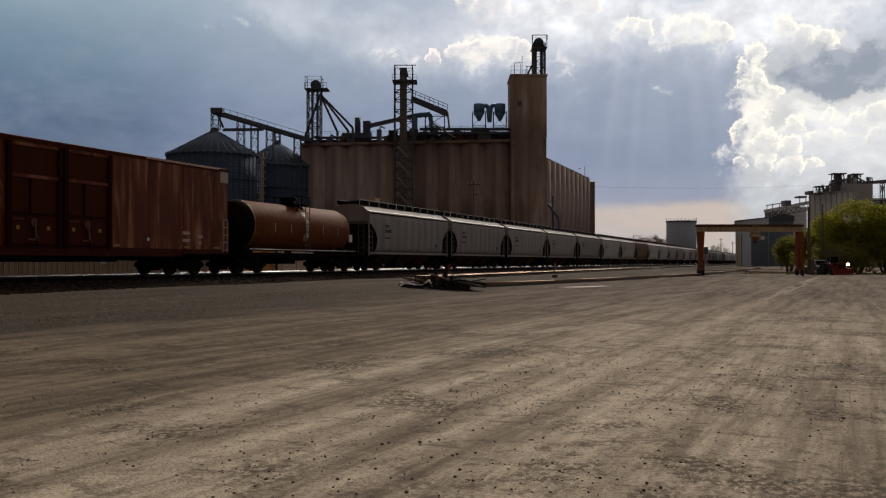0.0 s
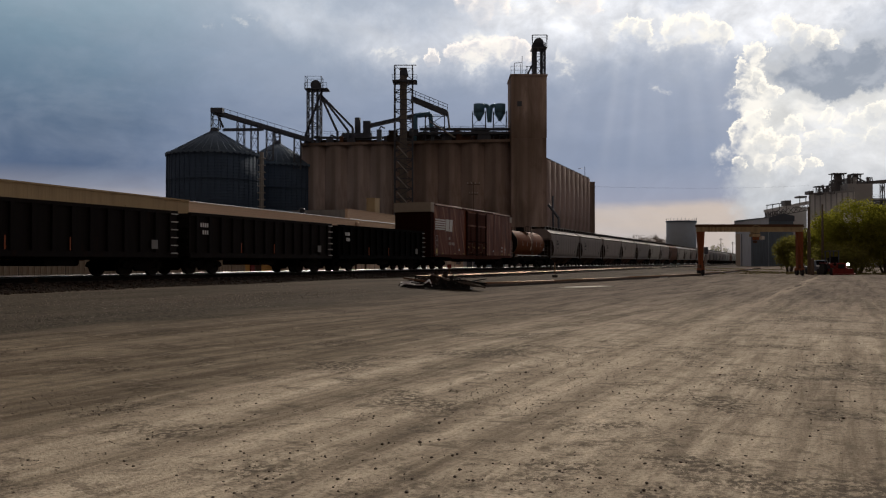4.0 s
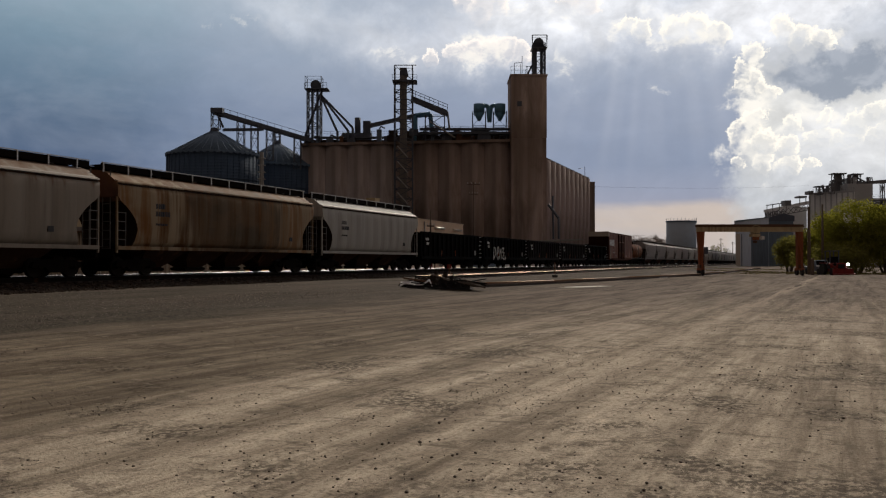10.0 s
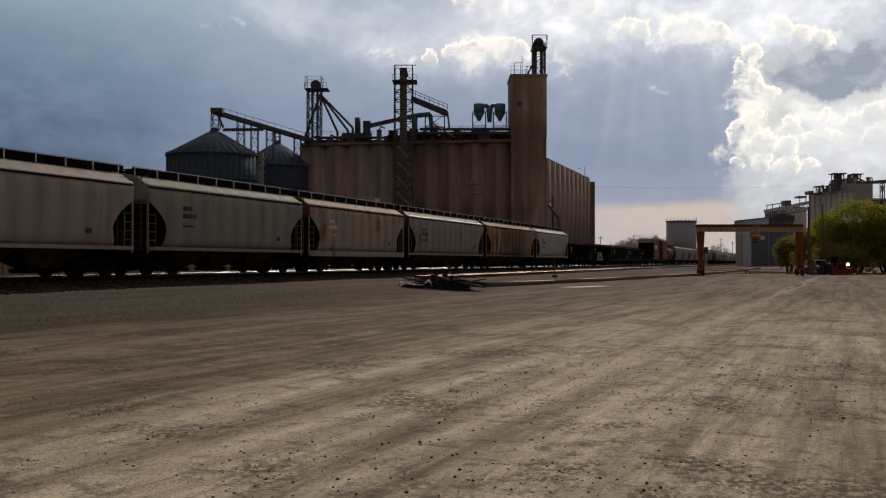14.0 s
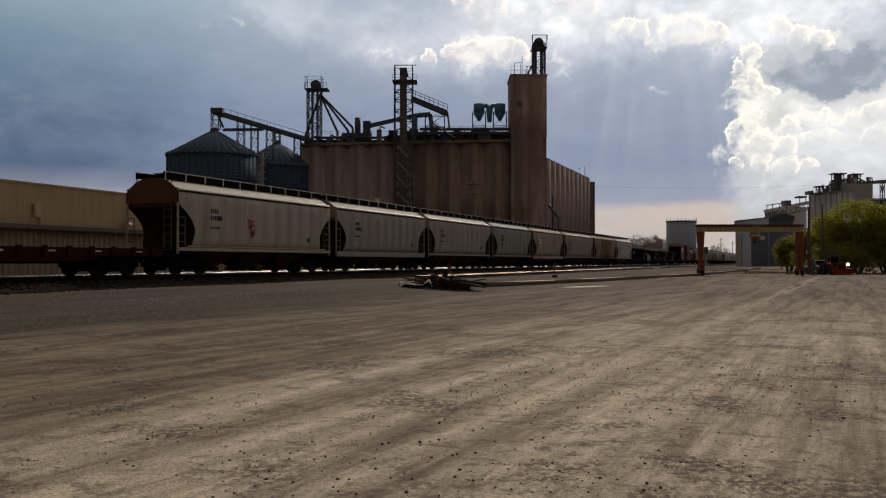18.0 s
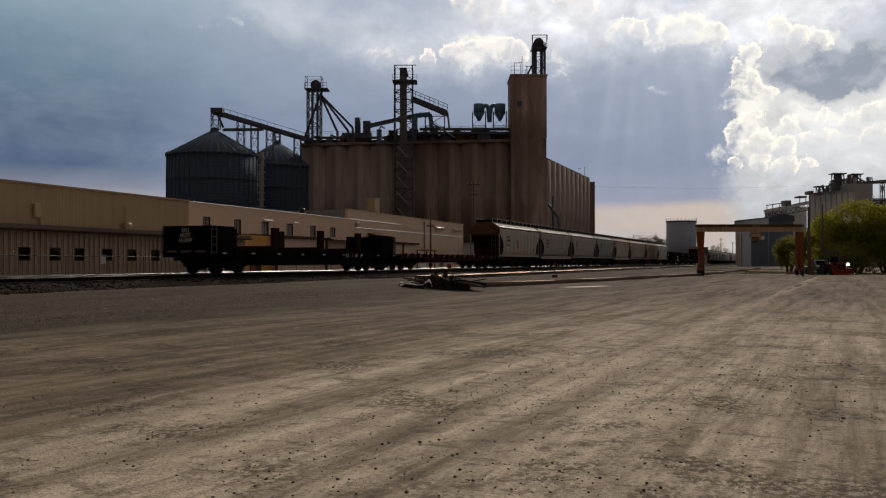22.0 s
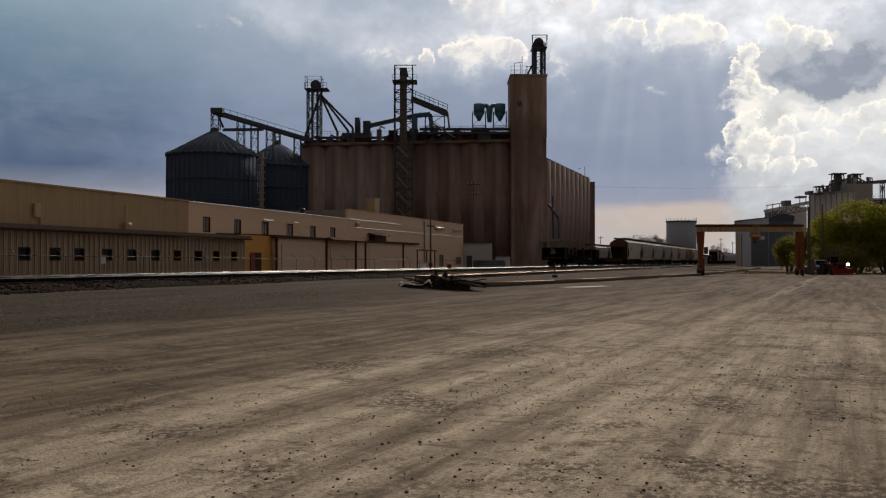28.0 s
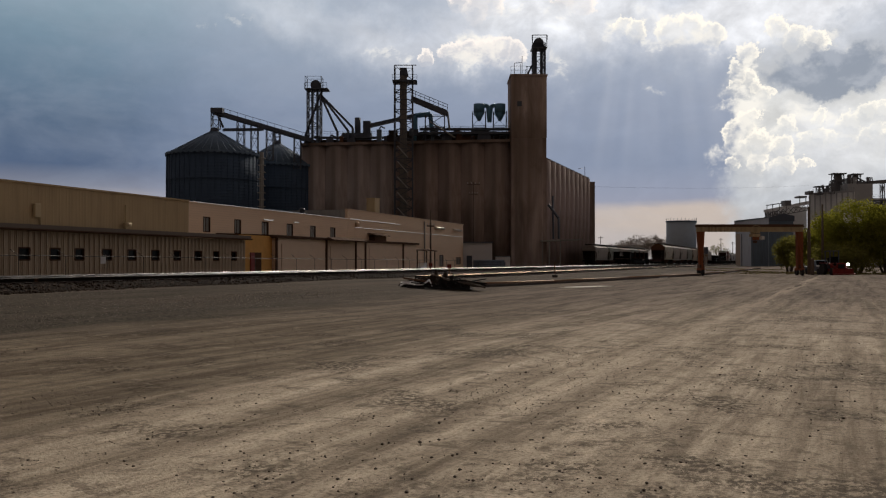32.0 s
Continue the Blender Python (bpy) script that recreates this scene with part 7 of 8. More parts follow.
last = add(flat_car(22.0, "black bulkhead flat car with rusty stakes, end of the train", True), -224.75, -202.75)
add(flat_car(22.5, "low empty flat car with red-brown sides", False), -202.75, -180.2)
h8 = add(hopper("covered_hopper_car", 14.9, "buff", "buff covered hopper with a yellow-edged sill and a sprayed red mark", "train cars", 3), -180.2, -165.3)
part("sill_strip", shape((box, 1.592, 1.606, -6.4, 6.4, 1.33, 1.39)), M_DULLYELLOW, h8, "dull yellow sill edge")
h7 = add(hopper("covered_hopper_car", 14.7, "rose", "grey covered hopper with a pale deep side sill", "train cars", 3, True), -165.3, -150.7)
h6 = add(hopper("covered_hopper_car", 15.5, "rose", "pale grey covered hopper", "train cars", 3), -150.7, -135.2)
h5 = add(hopper("covered_hopper_car", 13.7, "sage", "dusty green-grey covered hopper with faint streaks", "train cars", 3), -135.2, -121.5)
h4 = add(hopper("covered_hopper_car", 14.1, "tan", "rust-streaked tan covered hopper with a pale deep side sill", "train cars", 3, True, M_WHITE), -121.6, -107.5)
h3 = add(hopper("covered_hopper_car", 17.3, "dull", "grey covered hopper with rusty seams", "train cars", 4), -107.4, -90.2)
h2 = add(hopper("covered_hopper_car", 16.8, "stained", "cream covered hopper heavily streaked with brown rust", "train cars", 4), -90.1, -73.2)
h1 = add(hopper("covered_hopper_car", 15.1, "white", "clean white covered hopper with ribbed panels", "train cars", 3), -73.1, -58.0)
M_BLACK2 = worn("faded_black_car_paint", (0.015, 0.012, 0.012), rust=(0.032, 0.015, 0.010), amount=0.35, rough=0.75, specular=0.08)
g0 = add(gondola("black ribbed gondola car", 14.6, M_BLACK, "train cars"), -58.2, -43.6)
g1 = add_copy(g0, -43.5, -29.4, "black ribbed gondola car with white graffiti")
g2 = add(gondola("faded black gondola car with brown posts", 14.6, M_BLACK2, "train cars"), -29.2, -14.7)
add_copy(g2, -14.7, -0.6)
add_copy(g0, -0.5, 13.9)
TAG = ((0.0, 0.05), (0.04, 0.95), (0.14, 0.90), (0.19, 0.5), (0.02, 0.05), None, (0.27, 0.42), (0.42, 0.72), (0.40, 1.0), (0.31, 0.92), (0.27, 0.25), (0.36, 0.0), (0.45, 0.25), None, (0.50, 0.1), (0.52, 0.85), (0.54, 0.5), (0.62, 0.85), (0.64, 0.1), None,
       (0.72, 0.9), (0.86, 0.95), (0.74, 0.6), (0.88, 0.55), (0.74, 0.15), (0.90, 0.05), None, (0.94, 0.3), (0.96, 0.05), (1.0, 0.15))
spray_tag(g1, [p and (p[0] * 3.7, p[1] * 1.25) for p in TAG], 1.585, -4.25, 0.80, 1.0, M_WHITE)
add(boxcar(), 14.9, 35.7)
add(tank_car(), 36.2, 50.3)
spray_tag(h8, ((0.0, 1.0), (0.5, 0.9), None, (0.1, 0.6), (0.55, 0.7), None, (0.2, 0.9), (0.35, 0.1), None, (0.3, 0.3), (0.6, 0.2), None, (0.4, 0.0), (0.6, 0.5)), 1.636, -1.6, 1.9, 0.9, plain("red_spray_paint", (0.30, 0.03, 0.03), 0.6))
# the long front cut of hoppers
protos = [hopper("covered_hopper_car", 15.0, k, "%s covered hopper in the front cut" % w, "train cars", 3) for k, w in (("pale", "pale grey"), ("cool", "cool grey"), ("white", "light grey"), ("brown", "dull brown"))]
edges = [50.8, 65.4, 81.0, 96.0, 110.9, 127.0, 142.1, 157.1, 171.9]
while edges[-1] < 470:
    edges.append(edges[-1] + 15.2)
order = [1, 1, 0, 0, 1, 2, 0, 3, 2, 2, 0, 1, 2, 0]
used = set()
for k, (a, b) in enumerate(zip(edges, edges[1:])):
    p = order[k % len(order)]
    if p in used:
        add_copy(protos[p], a, b)
    else:
        used.add(p)
        add(protos[p], a, b)


def motions():
    for car, mid_ in TRAIN:
        walk(car, [(t, pose(TRACK_X, mid_ + V * t, RAIL_Z + 0.004)) for t in (0.0, 8.0, 16.0, 24.0, 32.0)])
    walk(backdrop, [(t, pose(0, 0, 1.6, 0, 0, AIM + 0.48 + 0.015 * t)) for t in (0.0, 8.0, 16.0, 24.0, 32.0)])

# ---- the yard gantry crane ----
gan = thing("gantry_crane", place(29.79, 98, 0.0), "old orange and cream yard gantry crane on wheels", "gantry crane")
GW = 11.43
GH = 5.91
beam = part("girder", shape((box, -0.45, GW + 0.3, -0.32, 0.32, GH - 0.85, GH - 0.3)), M_CREAM, gan, "long cream girder", bevel=0.02)
part("top_flange", shape((box, -0.5, GW + 0.35, -0.4, 0.4, GH - 0.3, GH)), M_RUSTBEAM, beam, "rust-brown top flange")
for k in range(10):
    part("stiffener", shape((box, 0.6 + 1.15 * k, 0.66 + 1.15 * k, -0.36, -0.32, GH - 0.85, GH - 0.3)), M_CREAM, beam)
for x0, s in ((0.0, 1), (GW, -1)):
    part("leg", shape((prism, [(x0 - 0.16, 0.75), (x0 + 0.16, 0.75), (x0 + 0.42, GH - 0.85), (x0 - 0.4, GH - 0.85)] if s > 0 else [(x0 - 0.3, 0.75), (x0 + 0.3, 0.75), (x0 + 0.36, GH - 0.85), (x0 - 0.36, GH - 0.85)], -0.28, 0.28)), M_ORANGE, gan, "tapered orange plate leg", bevel=0.02)
    part("sill_beam", shape((box, x0 - 0.16, x0 + 0.16, -1.0, 1.0, 0.6, 0.85)), M_ORANGE, gan)
    for y in (-0.75, 0.75):
        part("wheel", shape((tube, (x0 - 0.12, y, 0.4), (x0 + 0.12, y, 0.4), 0.4, 16)), M_RUBBER, gan, "black wheel")
        part("leg_strut", shape((bar, (x0, y * 0.9, 0.85), (x0, y * 0.15, GH - 1.6), 0.16)), M_ORANGE, gan)
    part("drive_box", shape((box, x0 - 0.22, x0 + 0.3, -0.5, 0.5, 0.85, 1.25)), M_RUSTBEAM, gan)
part("control_box", shape((box, 0.42, 0.78, -0.3, 0.1, 2.5, 3.3)), M_STEEL_DARK, gan, "dark control box on the leg")
part("control_box", shape((box, 0.40, 0.66, -0.3, 0.1, 1.3, 2.2)), M_GREY_PAINT, gan)
tx = 6.40
tro = part("hoist_trolley", shape((box, tx - 0.6, tx + 0.35, -0.5, 0.5, GH - 1.45, GH - 1.1), (box, tx - 0.5, tx + 0.3, -0.5, 0.5, GH - 1.05, GH - 0.85)), M_CREAM, gan, "cream hoist trolley", bevel=0.04)
part("hoist_drum", shape((tube, (tx - 0.45, -0.3, GH - 1.62), (tx + 0.2, -0.3, GH - 1.62), 0.22, 12)), M_ORANGE, tro)
part("hook_block", shape((box, tx - 0.25, tx + 0.05, -0.2, 0.2, GH - 2.15, GH - 1.9), (tube, (tx - 0.1, 0, GH - 1.95), (tx - 0.1, 0, GH - 1.6), 0.04, 6)), M_RUSTBEAM, tro)
part("cable_reel", shape((hoop, tx - 0.1, -0.42, GH - 0.75, 0.62, 0.06)), M_CREAM, tro)
part("motor", shape((box, tx + 0.55, tx + 0.9, -0.3, 0.3, GH - 1.75, GH - 1.35)), M_WHITE, tro)

# ---- machines and posts by the trees ----
ldr = thing("loader_tractor", place(47.26, 102, 0.0), "red loader tractor with one headlamp lit", "tractor")
part("hood", shape((box, -0.55, 0.55, -1.5, 0.3, 0.75, 1.45)), M_RED, ldr, "red bonnet", bevel=0.06)
part("grille", shape((box, -0.42, 0.42, -1.54, -1.5, 0.8, 1.3)), M_RUBBER, ldr)
part("chassis", shape((box, -0.7, 0.7, -1.3, 1.6, 0.45, 0.75)), M_RED, ldr)
cab = part("cab", shape((box, -0.75, 0.75, 0.3, 1.7, 0.75, 1.35)), M_STEEL_DARK, ldr, "dark open cab")
part("cab_roof", shape((box, -0.6, 0.6, 0.25, 1.75, 2.85, 2.95)), M_STEEL_DARK, cab)
for sx in (-1, 1):
    for sy in (0.35, 1.65):
        part("cab_post", shape((box, sx * 0.52 - 0.05, sx * 0.52 + 0.05, sy - 0.05, sy + 0.05, 1.35, 2.85)), M_STEEL_DARK, cab)
part("windscreen", shape((box, -0.46, 0.46, 0.33, 0.36, 1.4, 2.2)), M_GLASS, cab)
part("seat", shape((box, -0.3, 0.3, 1.0, 1.5, 1.35, 1.6), (box, -0.3, 0.3, 1.4, 1.5, 1.6, 2.1)), M_RUBBER, cab)
for sx in (-1, 1):
    part("front_wheel", shape((tube, (sx * 0.75, -1.0, 0.42), (sx * 1.05, -1.0, 0.42), 0.42, 16)), M_RUBBER, ldr)
    part("rear_wheel", shape((tube, (sx * 0.78, 1.1, 0.7), (sx * 1.2, 1.1, 0.7), 0.7, 20)), M_RUBBER, ldr)
    part("fender", shape((box, sx * 0.98 - 0.22, sx * 0.98 + 0.22, 0.4, 1.8, 1.4, 1.48)), M_RED, ldr)
    part("lift_arm", shape((bar, (sx * 0.65, 0.4, 1.4), (sx * 0.65, -1.9, 0.7), 0.14)), M_RED, ldr)
    part("headlamp", shape((tube, (sx * 0.78, -1.42, 1.28), (sx * 0.78, -1.5, 1.28), 0.17, 12)), M_LAMP if sx > 0 else M_GLASS, ldr, "lit white headlamp" if sx > 0 else "unlit headlamp")
part("bucket", shape((prism, [(-2.5, 0.08), (-1.8, 0.08), (-1.75, 0.75), (-1.95, 0.75), (-2.0, 0.25), (-2.5, 0.2)], -1.2, 1.2, "x")), M_RED, ldr, "red front bucket")
car2 = thing("parked_pickup", place(47.13, 106, 0.0), "dark pickup with a white front, parked by the trees", "pickup truck")
part("body", shape((box, -0.85, 0.85, -1.8, 2.8, 0.45, 1.05)), M_STEEL_DARK, car2, bevel=0.08)
part("bonnet", shape((box, -0.82, 0.82, -2.3, -0.7, 0.5, 1.15)), M_WHITE, car2, "white bonnet", bevel=0.08)
pc = part("cab", shape((prism, [(-0.8, 1.05), (1.3, 1.05), (1.1, 1.8), (-0.3, 1.8)], -0.78, 0.78, "x")), M_STEEL_BLUE, car2, bevel=0.06)
part("windscreen", shape((prism, [(-0.74, 1.14), (-0.72, 1.14), (-0.36, 1.72), (-0.40, 1.72)], -0.68, 0.68, "x")), M_GLASS, pc)
for sx in (-1, 1):
    for y in (-1.5, 1.9):
        part("wheel", shape((tube, (sx * 0.68, y, 0.37), (sx * 0.9, y, 0.37), 0.37, 16)), M_RUBBER, car2)
    part("headlamp", shape((box, sx * 0.6 - 0.15, sx * 0.6 + 0.15, -2.33, -2.29, 0.8, 0.98)), M_GLASS, car2)
part("bumper", shape((box, -0.85, 0.85, -2.42, -2.3, 0.42, 0.6)), M_RAILGREY, car2)
solid("gate_post", shape((box, -0.16, 0.16, -0.16, 0.16, 0, 2.0)), M_WOOD, place(43.60, 100, 0.0), "short grey timber gate post", "post", bevel=0.02)


def utility_pole(x, Z, top, label, arms=(), lamp=False, base=0.0, r_=0.17):
    p = thing("utility_pole", place(x, Z, base), label, "utility pole")
    hgt = top - base
    part("pole", shape((tube, (0, 0, 0), (0, 0, hgt), r_, 10, r_ * 0.7)), M_WOOD, p)
    for z, w in arms:
        a = part("crossarm", shape((box, -w, w, -0.18, -0.06, hgt - z, hgt - z + 0.16)), M_WOOD, p)
        for q in (-0.9, -0.35, 0.35, 0.9):
            part("insulator", shape((tube, (q * w, -0.12, hgt - z + 0.16), (q * w, -0.12, hgt - z + 0.42), 0.06, 6)), M_WHITE, a)
    if lamp:
        arm = part("lamp_arm", shape((tube, (0, 0, hgt - 0.4), (-1.1, -0.1, hgt - 0.1), 0.04, 6)), M_RAILGREY, p)
        part("lamp_head", shape((box, -1.7, -1.0, -0.25, 0.05, hgt - 0.16, hgt + 0.02)), M_GREY_PAINT, arm)
    return p


utility_pole(44.93, 104, 8.36, "thick wooden pole with a yard lamp", lamp=True, r_=0.22)
utility_pole(50.18, 112, 9.18, "wooden pole among the trees", r_=0.16)
utility_pole(5.26, 146, 15.37, "wooden utility pole with pale crossarms before the elevator", ((0.5, 1.1), (2.2, 0.7)), base=0.5, r_=0.14)
utility_pole(-1.64, 112, 8.43, "dark pole beside the warehouse wall", ((2.2, 0.5),), base=0.5, r_=0.14)
utility_pole(61.38, 330, 11.61, "distant pole beyond the elevator", ((0.8, 0.9),), base=0.5, r_=0.16)
utility_pole(137.76, 420, 13.22, "distant pole with one crossarm", ((0.8, 0.9),), base=0.3, r_=0.2)
utility_pole(143.64, 420, 11.54, "distant pole with one crossarm", ((0.8, 0.9),), base=0.3, r_=0.2)
wire = bmesh.new()
wa, wb = (pose(0, 0, 0, 0, 0, AIM) @ Vector((35.67, 209, 20.20))), (pose(0, 0, 0, 0, 0, AIM) @ Vector((151.20, 350, 33.22)))
prev = wa
for k in range(1, 17):
    u = k / 16
    q = wa.lerp(wb, u) - Vector((0, 0, 3.2 * u * (1 - u)))
    tube(wire, prev, q, 0.017, 5, None, False)
    prev = q
solid("overhead_wire", wire, M_STEEL_DARK, Matrix(), "thin overhead wire from the elevator to the far works", "wire")

# ---- far works ----
tank = thing("storage_tank", place(92.84, 330, 0.3), "round grey concrete storage tank with a roof rail", "storage tank")
TR = 5.72
part("shell", shape((drum, 0, 0, TR, 0, 17.03, 40)), M_TANKGREY, tank)
part("roof_edge", shape((drum, 0, 0, TR + 0.15, 16.59, 17.14, 40)), M_STEEL_BLUE, tank)
rl = bmesh.new()
for k in range(24):
    a = 2 * math.pi * k / 24
    bar(rl, (TR * math.cos(a), TR * math.sin(a), 17.03), (TR * math.cos(a), TR * math.sin(a), 18.13), 0.08)
part("roof_rail", rl, M_STEEL_DARK, tank)

mill = thing("mill_building", place(103.60, 300, 0.0, -19.0), "pale blue-grey metal mill building with a door gap and painted shade", "building")
mw = 11.00
part("wall", shape((prism, [(0, 0), (mw, 0), (mw, 17.10), (0, 15.70)], 0, 24)), M_PALE_BLUE, mill)
part("roof", shape((prism, [(-0.4, 15.70), (mw + 0.4, 17.10), (mw + 0.4, 17.30), (-0.4, 16.10)], -0.5, 24.5)), M_STEEL_BLUE, mill)
# sunlight on the corner, drawn as a pale strip
part("corner_panel", shape((box, -0.02, 1.60, -0.06, -0.004, 0.0, 11.50)), M_PALEPAD, mill, "pale strip with the corner's sunlight in its colour")
# narrow panel is a door gap, the wide one paints the wall's shade
for a, b, z in ((1.90, 2.20, 11.50), (5.20, 10.90, 12.60)):
    part("door", shape((box, a, b, -0.12, -0.004, 0.0, z)), M_STEEL_BLUE, mill, "tall dark blue-grey panel, door gap and painted wall shade")
annex = thing("dark_roofed_shed", place(119.39, 312, 0.0, -19.0), "grey mill shed with a dark roof", "building")
aw = 8.94
# wall colour taken dark for the shade it stands in
part("wall", shape((box, 0, aw, 0, 18, 0, 16.47)), M_STEEL_BLUE, annex, "shed wall, blue-grey darkened for shade")
part("roof", shape((prism, [(-0.4, 16.47), (aw + 0.4, 16.47), (aw + 0.4, 18.34), (aw * 0.62, 19.18), (-0.4, 17.51)], -0.5, 18.5)), M_STEEL_DARK, annex, "dark roof")

works = thing("far_grain_works", place(151.20, 350, 0.0), "grey concrete grain works with roof machinery and galleries", "grain elevator")
bw = 12.05
bl = bmesh.new()
prism(bl, [(0, 0), (bw, -14.0), (bw + 14, 10.0), (15, 30.0)], 0, 1)
for v in bl.verts:
    v.co = (v.co.x, v.co.z, v.co.y * 29.72)
part("main_block", bl, M_GREY_CONC, works, "grey concrete main block")
part("tall_block", shape((box, 10.41, 20.39, -12.0, 8.0, 0, 32.77)), M_GREY_CONC2, works, "darker taller block")
part("penthouse", shape((box, 13.36, 16.08, -8, 2, 32.77, 35.71)), M_GREY_CONC2, works)
for a, b, t in ((8.15, 11.77, 37.53), (15.85, 18.57, 37.30), (1.75, 3.13, 32.30)):
    lg = part("roof_leg", shape((lattice, a, b, -6, -3, 28.86, t, 3.0, 0.3, 0.16), (box, a + 0.6, b - 0.6, -5.4, -3.6, 28.86, t - 0.5)), M_FARSTEEL, works, "dark elevator leg on the roof")
    part("leg_cap", shape((box, a - 0.9, b + 0.9, -6.8, -2.2, t - 0.3, t + 0.1), (box, a - 0.6, b + 0.3, -6.5, -2.5, t - 3.2, t - 2.8)), M_FARSTEEL, lg)
part("roof_gear", shape((box, -0.78, 1.06, -2, 2, 29.32, 30.70), (tube, (4.74, -4, 30.00), (3.82, -4, 32.99), 0.5, 8)), M_FARSTEEL, works)
# pilasters, parapet rail, vents and stair frames that break up the far blocks
pa, pb = Vector((0.0, -0.15, 0.0)), Vector((bw, -14.15, 0.0))
for k in range(9):
    u = 0.02 + 0.96 * k / 8
    p, q = pa.lerp(pb, u - 0.012), pa.lerp(pb, u + 0.012)
    part("pilaster", shape((slab_between, p, q, 0.22, 0.0, 29.3)), M_GREY_CONC2, works)
part("parapet", shape((slab_between, pa, pb, 0.30, 29.3, 30.0)), M_GREY_CONC2, works)
part("roof_rail", shape((railing, [(0.2, -0.4), (bw, -13.9)], 30.0, 1.2, 1.6)), M_FARSTEEL, works)
for x_, y_, z_, r_, hh in ((6.0, -4.0, 29.7, 0.7, 2.6), (7.4, -6.0, 29.7, 0.45, 3.6), (12.3, -9.0, 32.8, 0.6, 3.2), (19.4, -10.0, 32.8, 0.5, 2.4)):
    part("roof_stack", shape((tube, (x_, y_, z_), (x_, y_, z_ + hh), r_, 10), (tube, (x_, y_, z_ + hh), (x_, y_, z_ + hh + 0.5), r_ * 1.5, 10, r_ * 0.4)), M_FARSTEEL, works, "roof stack with a cowl")
for a, b, t in ((5.0, 6.6, 33.5), (12.6, 13.8, 36.6), (20.6, 21.8, 35.6)):
    part("stair_frame", shape((lattice, a, b, -9, -7.5, 29.0, t, 1.6, 0.2, 0.13)), M_FARSTEEL, works, "open steel stair frame")
part("spout", shape((tube, (9.9, -4.6, 36.4), (5.2, -3.0, 31.0), 0.28, 8), (tube, (17.2, -4.6, 36.2), (13.5, -6.0, 33.0), 0.28, 8), (tube, (17.2, -4.6, 36.2), (21.5, -6.0, 33.6), 0.28, 8)), M_FARSTEEL, works, "sloping grain spouts")
gal = part("gallery", shape((prism, [(15.85, 32.53), (35.51, 34.09), (35.51, 35.44), (15.85, 33.65)], -9, -6)), M_FARSTEEL, works, "high conveyor gallery")
for xx in (18.98, 21.21, 26.57):
    part("bent", shape((lattice, xx - 0.4, xx + 0.4, -8.5, -6.5, 0, 33.20, 5, 0.25, 0.14)), M_FARSTEEL, gal)
part("platform", shape((box, 17.64, 31.04, -9, -4, 26.50, 27.17), (railing, [(17.64, -9), (31.04, -9)], 27.17, 1.4, 2.2), (box, 20.54, 31.04, -3, 8, 0, 26.95)), M_GREY_CONC2, works)
low_block = part("low_block", shape((box, -8.63, -0.01, 2, 24, 0, 24.35)), M_GREY_CONC3, works, "paler lower block")
ga = part("side_gallery", shape((prism, [(-19.03, 21.78), (-1.73, 25.01), (-1.73, 26.40), (-19.03, 22.94)], -4, -1)), M_GREY_CONC3, works, "sloping side gallery")
part("gallery_frame", shape((bar, (-19.03, -4, 24.55), (-10.26, -4, 25.94), 0.35), *[(bar, (x_, -4, 22.71), (x_, -4, 25.01), 0.25) for x_ in (-18.80, -16.49, -13.72, -10.95)]), M_FARSTEEL, ga)
part("gallery_truss", shape(*[(bar, (-18.6 + 2.1 * k, -4.1, 19.6 + 0.39 * k), (-16.5 + 2.1 * k, -4.1, 22.2 + 0.39 * k), 0.22) for k in range(8)], *[(bar, (-18.6 + 2.1 * k, -4.1, 22.0 + 0.39 * k), (-16.5 + 2.1 * k, -4.1, 20.0 + 0.39 * k), 0.18) for k in range(8)], (bar, (-18.9, -4.1, 19.5), (-1.8, -4.1, 22.7), 0.3)), M_FARSTEEL, ga, "open truss under the gallery")
part("gallery_cabin", shape((box, -11.42, -9.11, -4.5, 0, 24.55, 26.63), (box, -5.88, -2.65, -4.5, 0, 27.78, 28.47), (bar, (-5.42, -4, 25.01), (-5.42, -4, 28.01), 0.25), (bar, (-2.88, -4, 25.01), (-2.88, -4, 28.01), 0.25)), M_FARSTEEL, ga)
for xx in (-17.87, -14.88, -11.88):
    part("bent", shape((lattice, xx - 0.7, xx + 0.7, -3.5, -1.5, 0, 22.24, 5, 0.3, 0.16)), M_FARSTEEL, ga)


# silver bins half hidden by the trees
for bx_, r_, ez, pz in ((131.0, 5.2, 17.2, 19.9), (141.5, 5.2, 17.0, 19.8)):
    fb = thing("silver_bin", place(bx_, 265, 0.0), "pale silver round grain bin with a conical roof", "grain bin", "silver grain bins")
    part("shell", shape((drum, 0, 0, r_, 0, ez, 36)), M_GREY_CONC3, fb)
    part("roof", shape((tube, (0, 0, ez), (0, 0, pz), r_ * 1.03, 36, 0.5)), M_SILVER, fb, "bright conical steel roof")
    part("roof_cap", shape((tube, (0, 0, pz - 0.1), (0, 0, pz + 0.6), 0.6, 10)), M_FARSTEEL, fb)
    part("roof_ladder", shape((bar, (0.4, -0.6, pz + 0.1), (r_ * 0.6, -r_ * 0.8, ez + 0.15), 0.2)), M_FARSTEEL, fb)


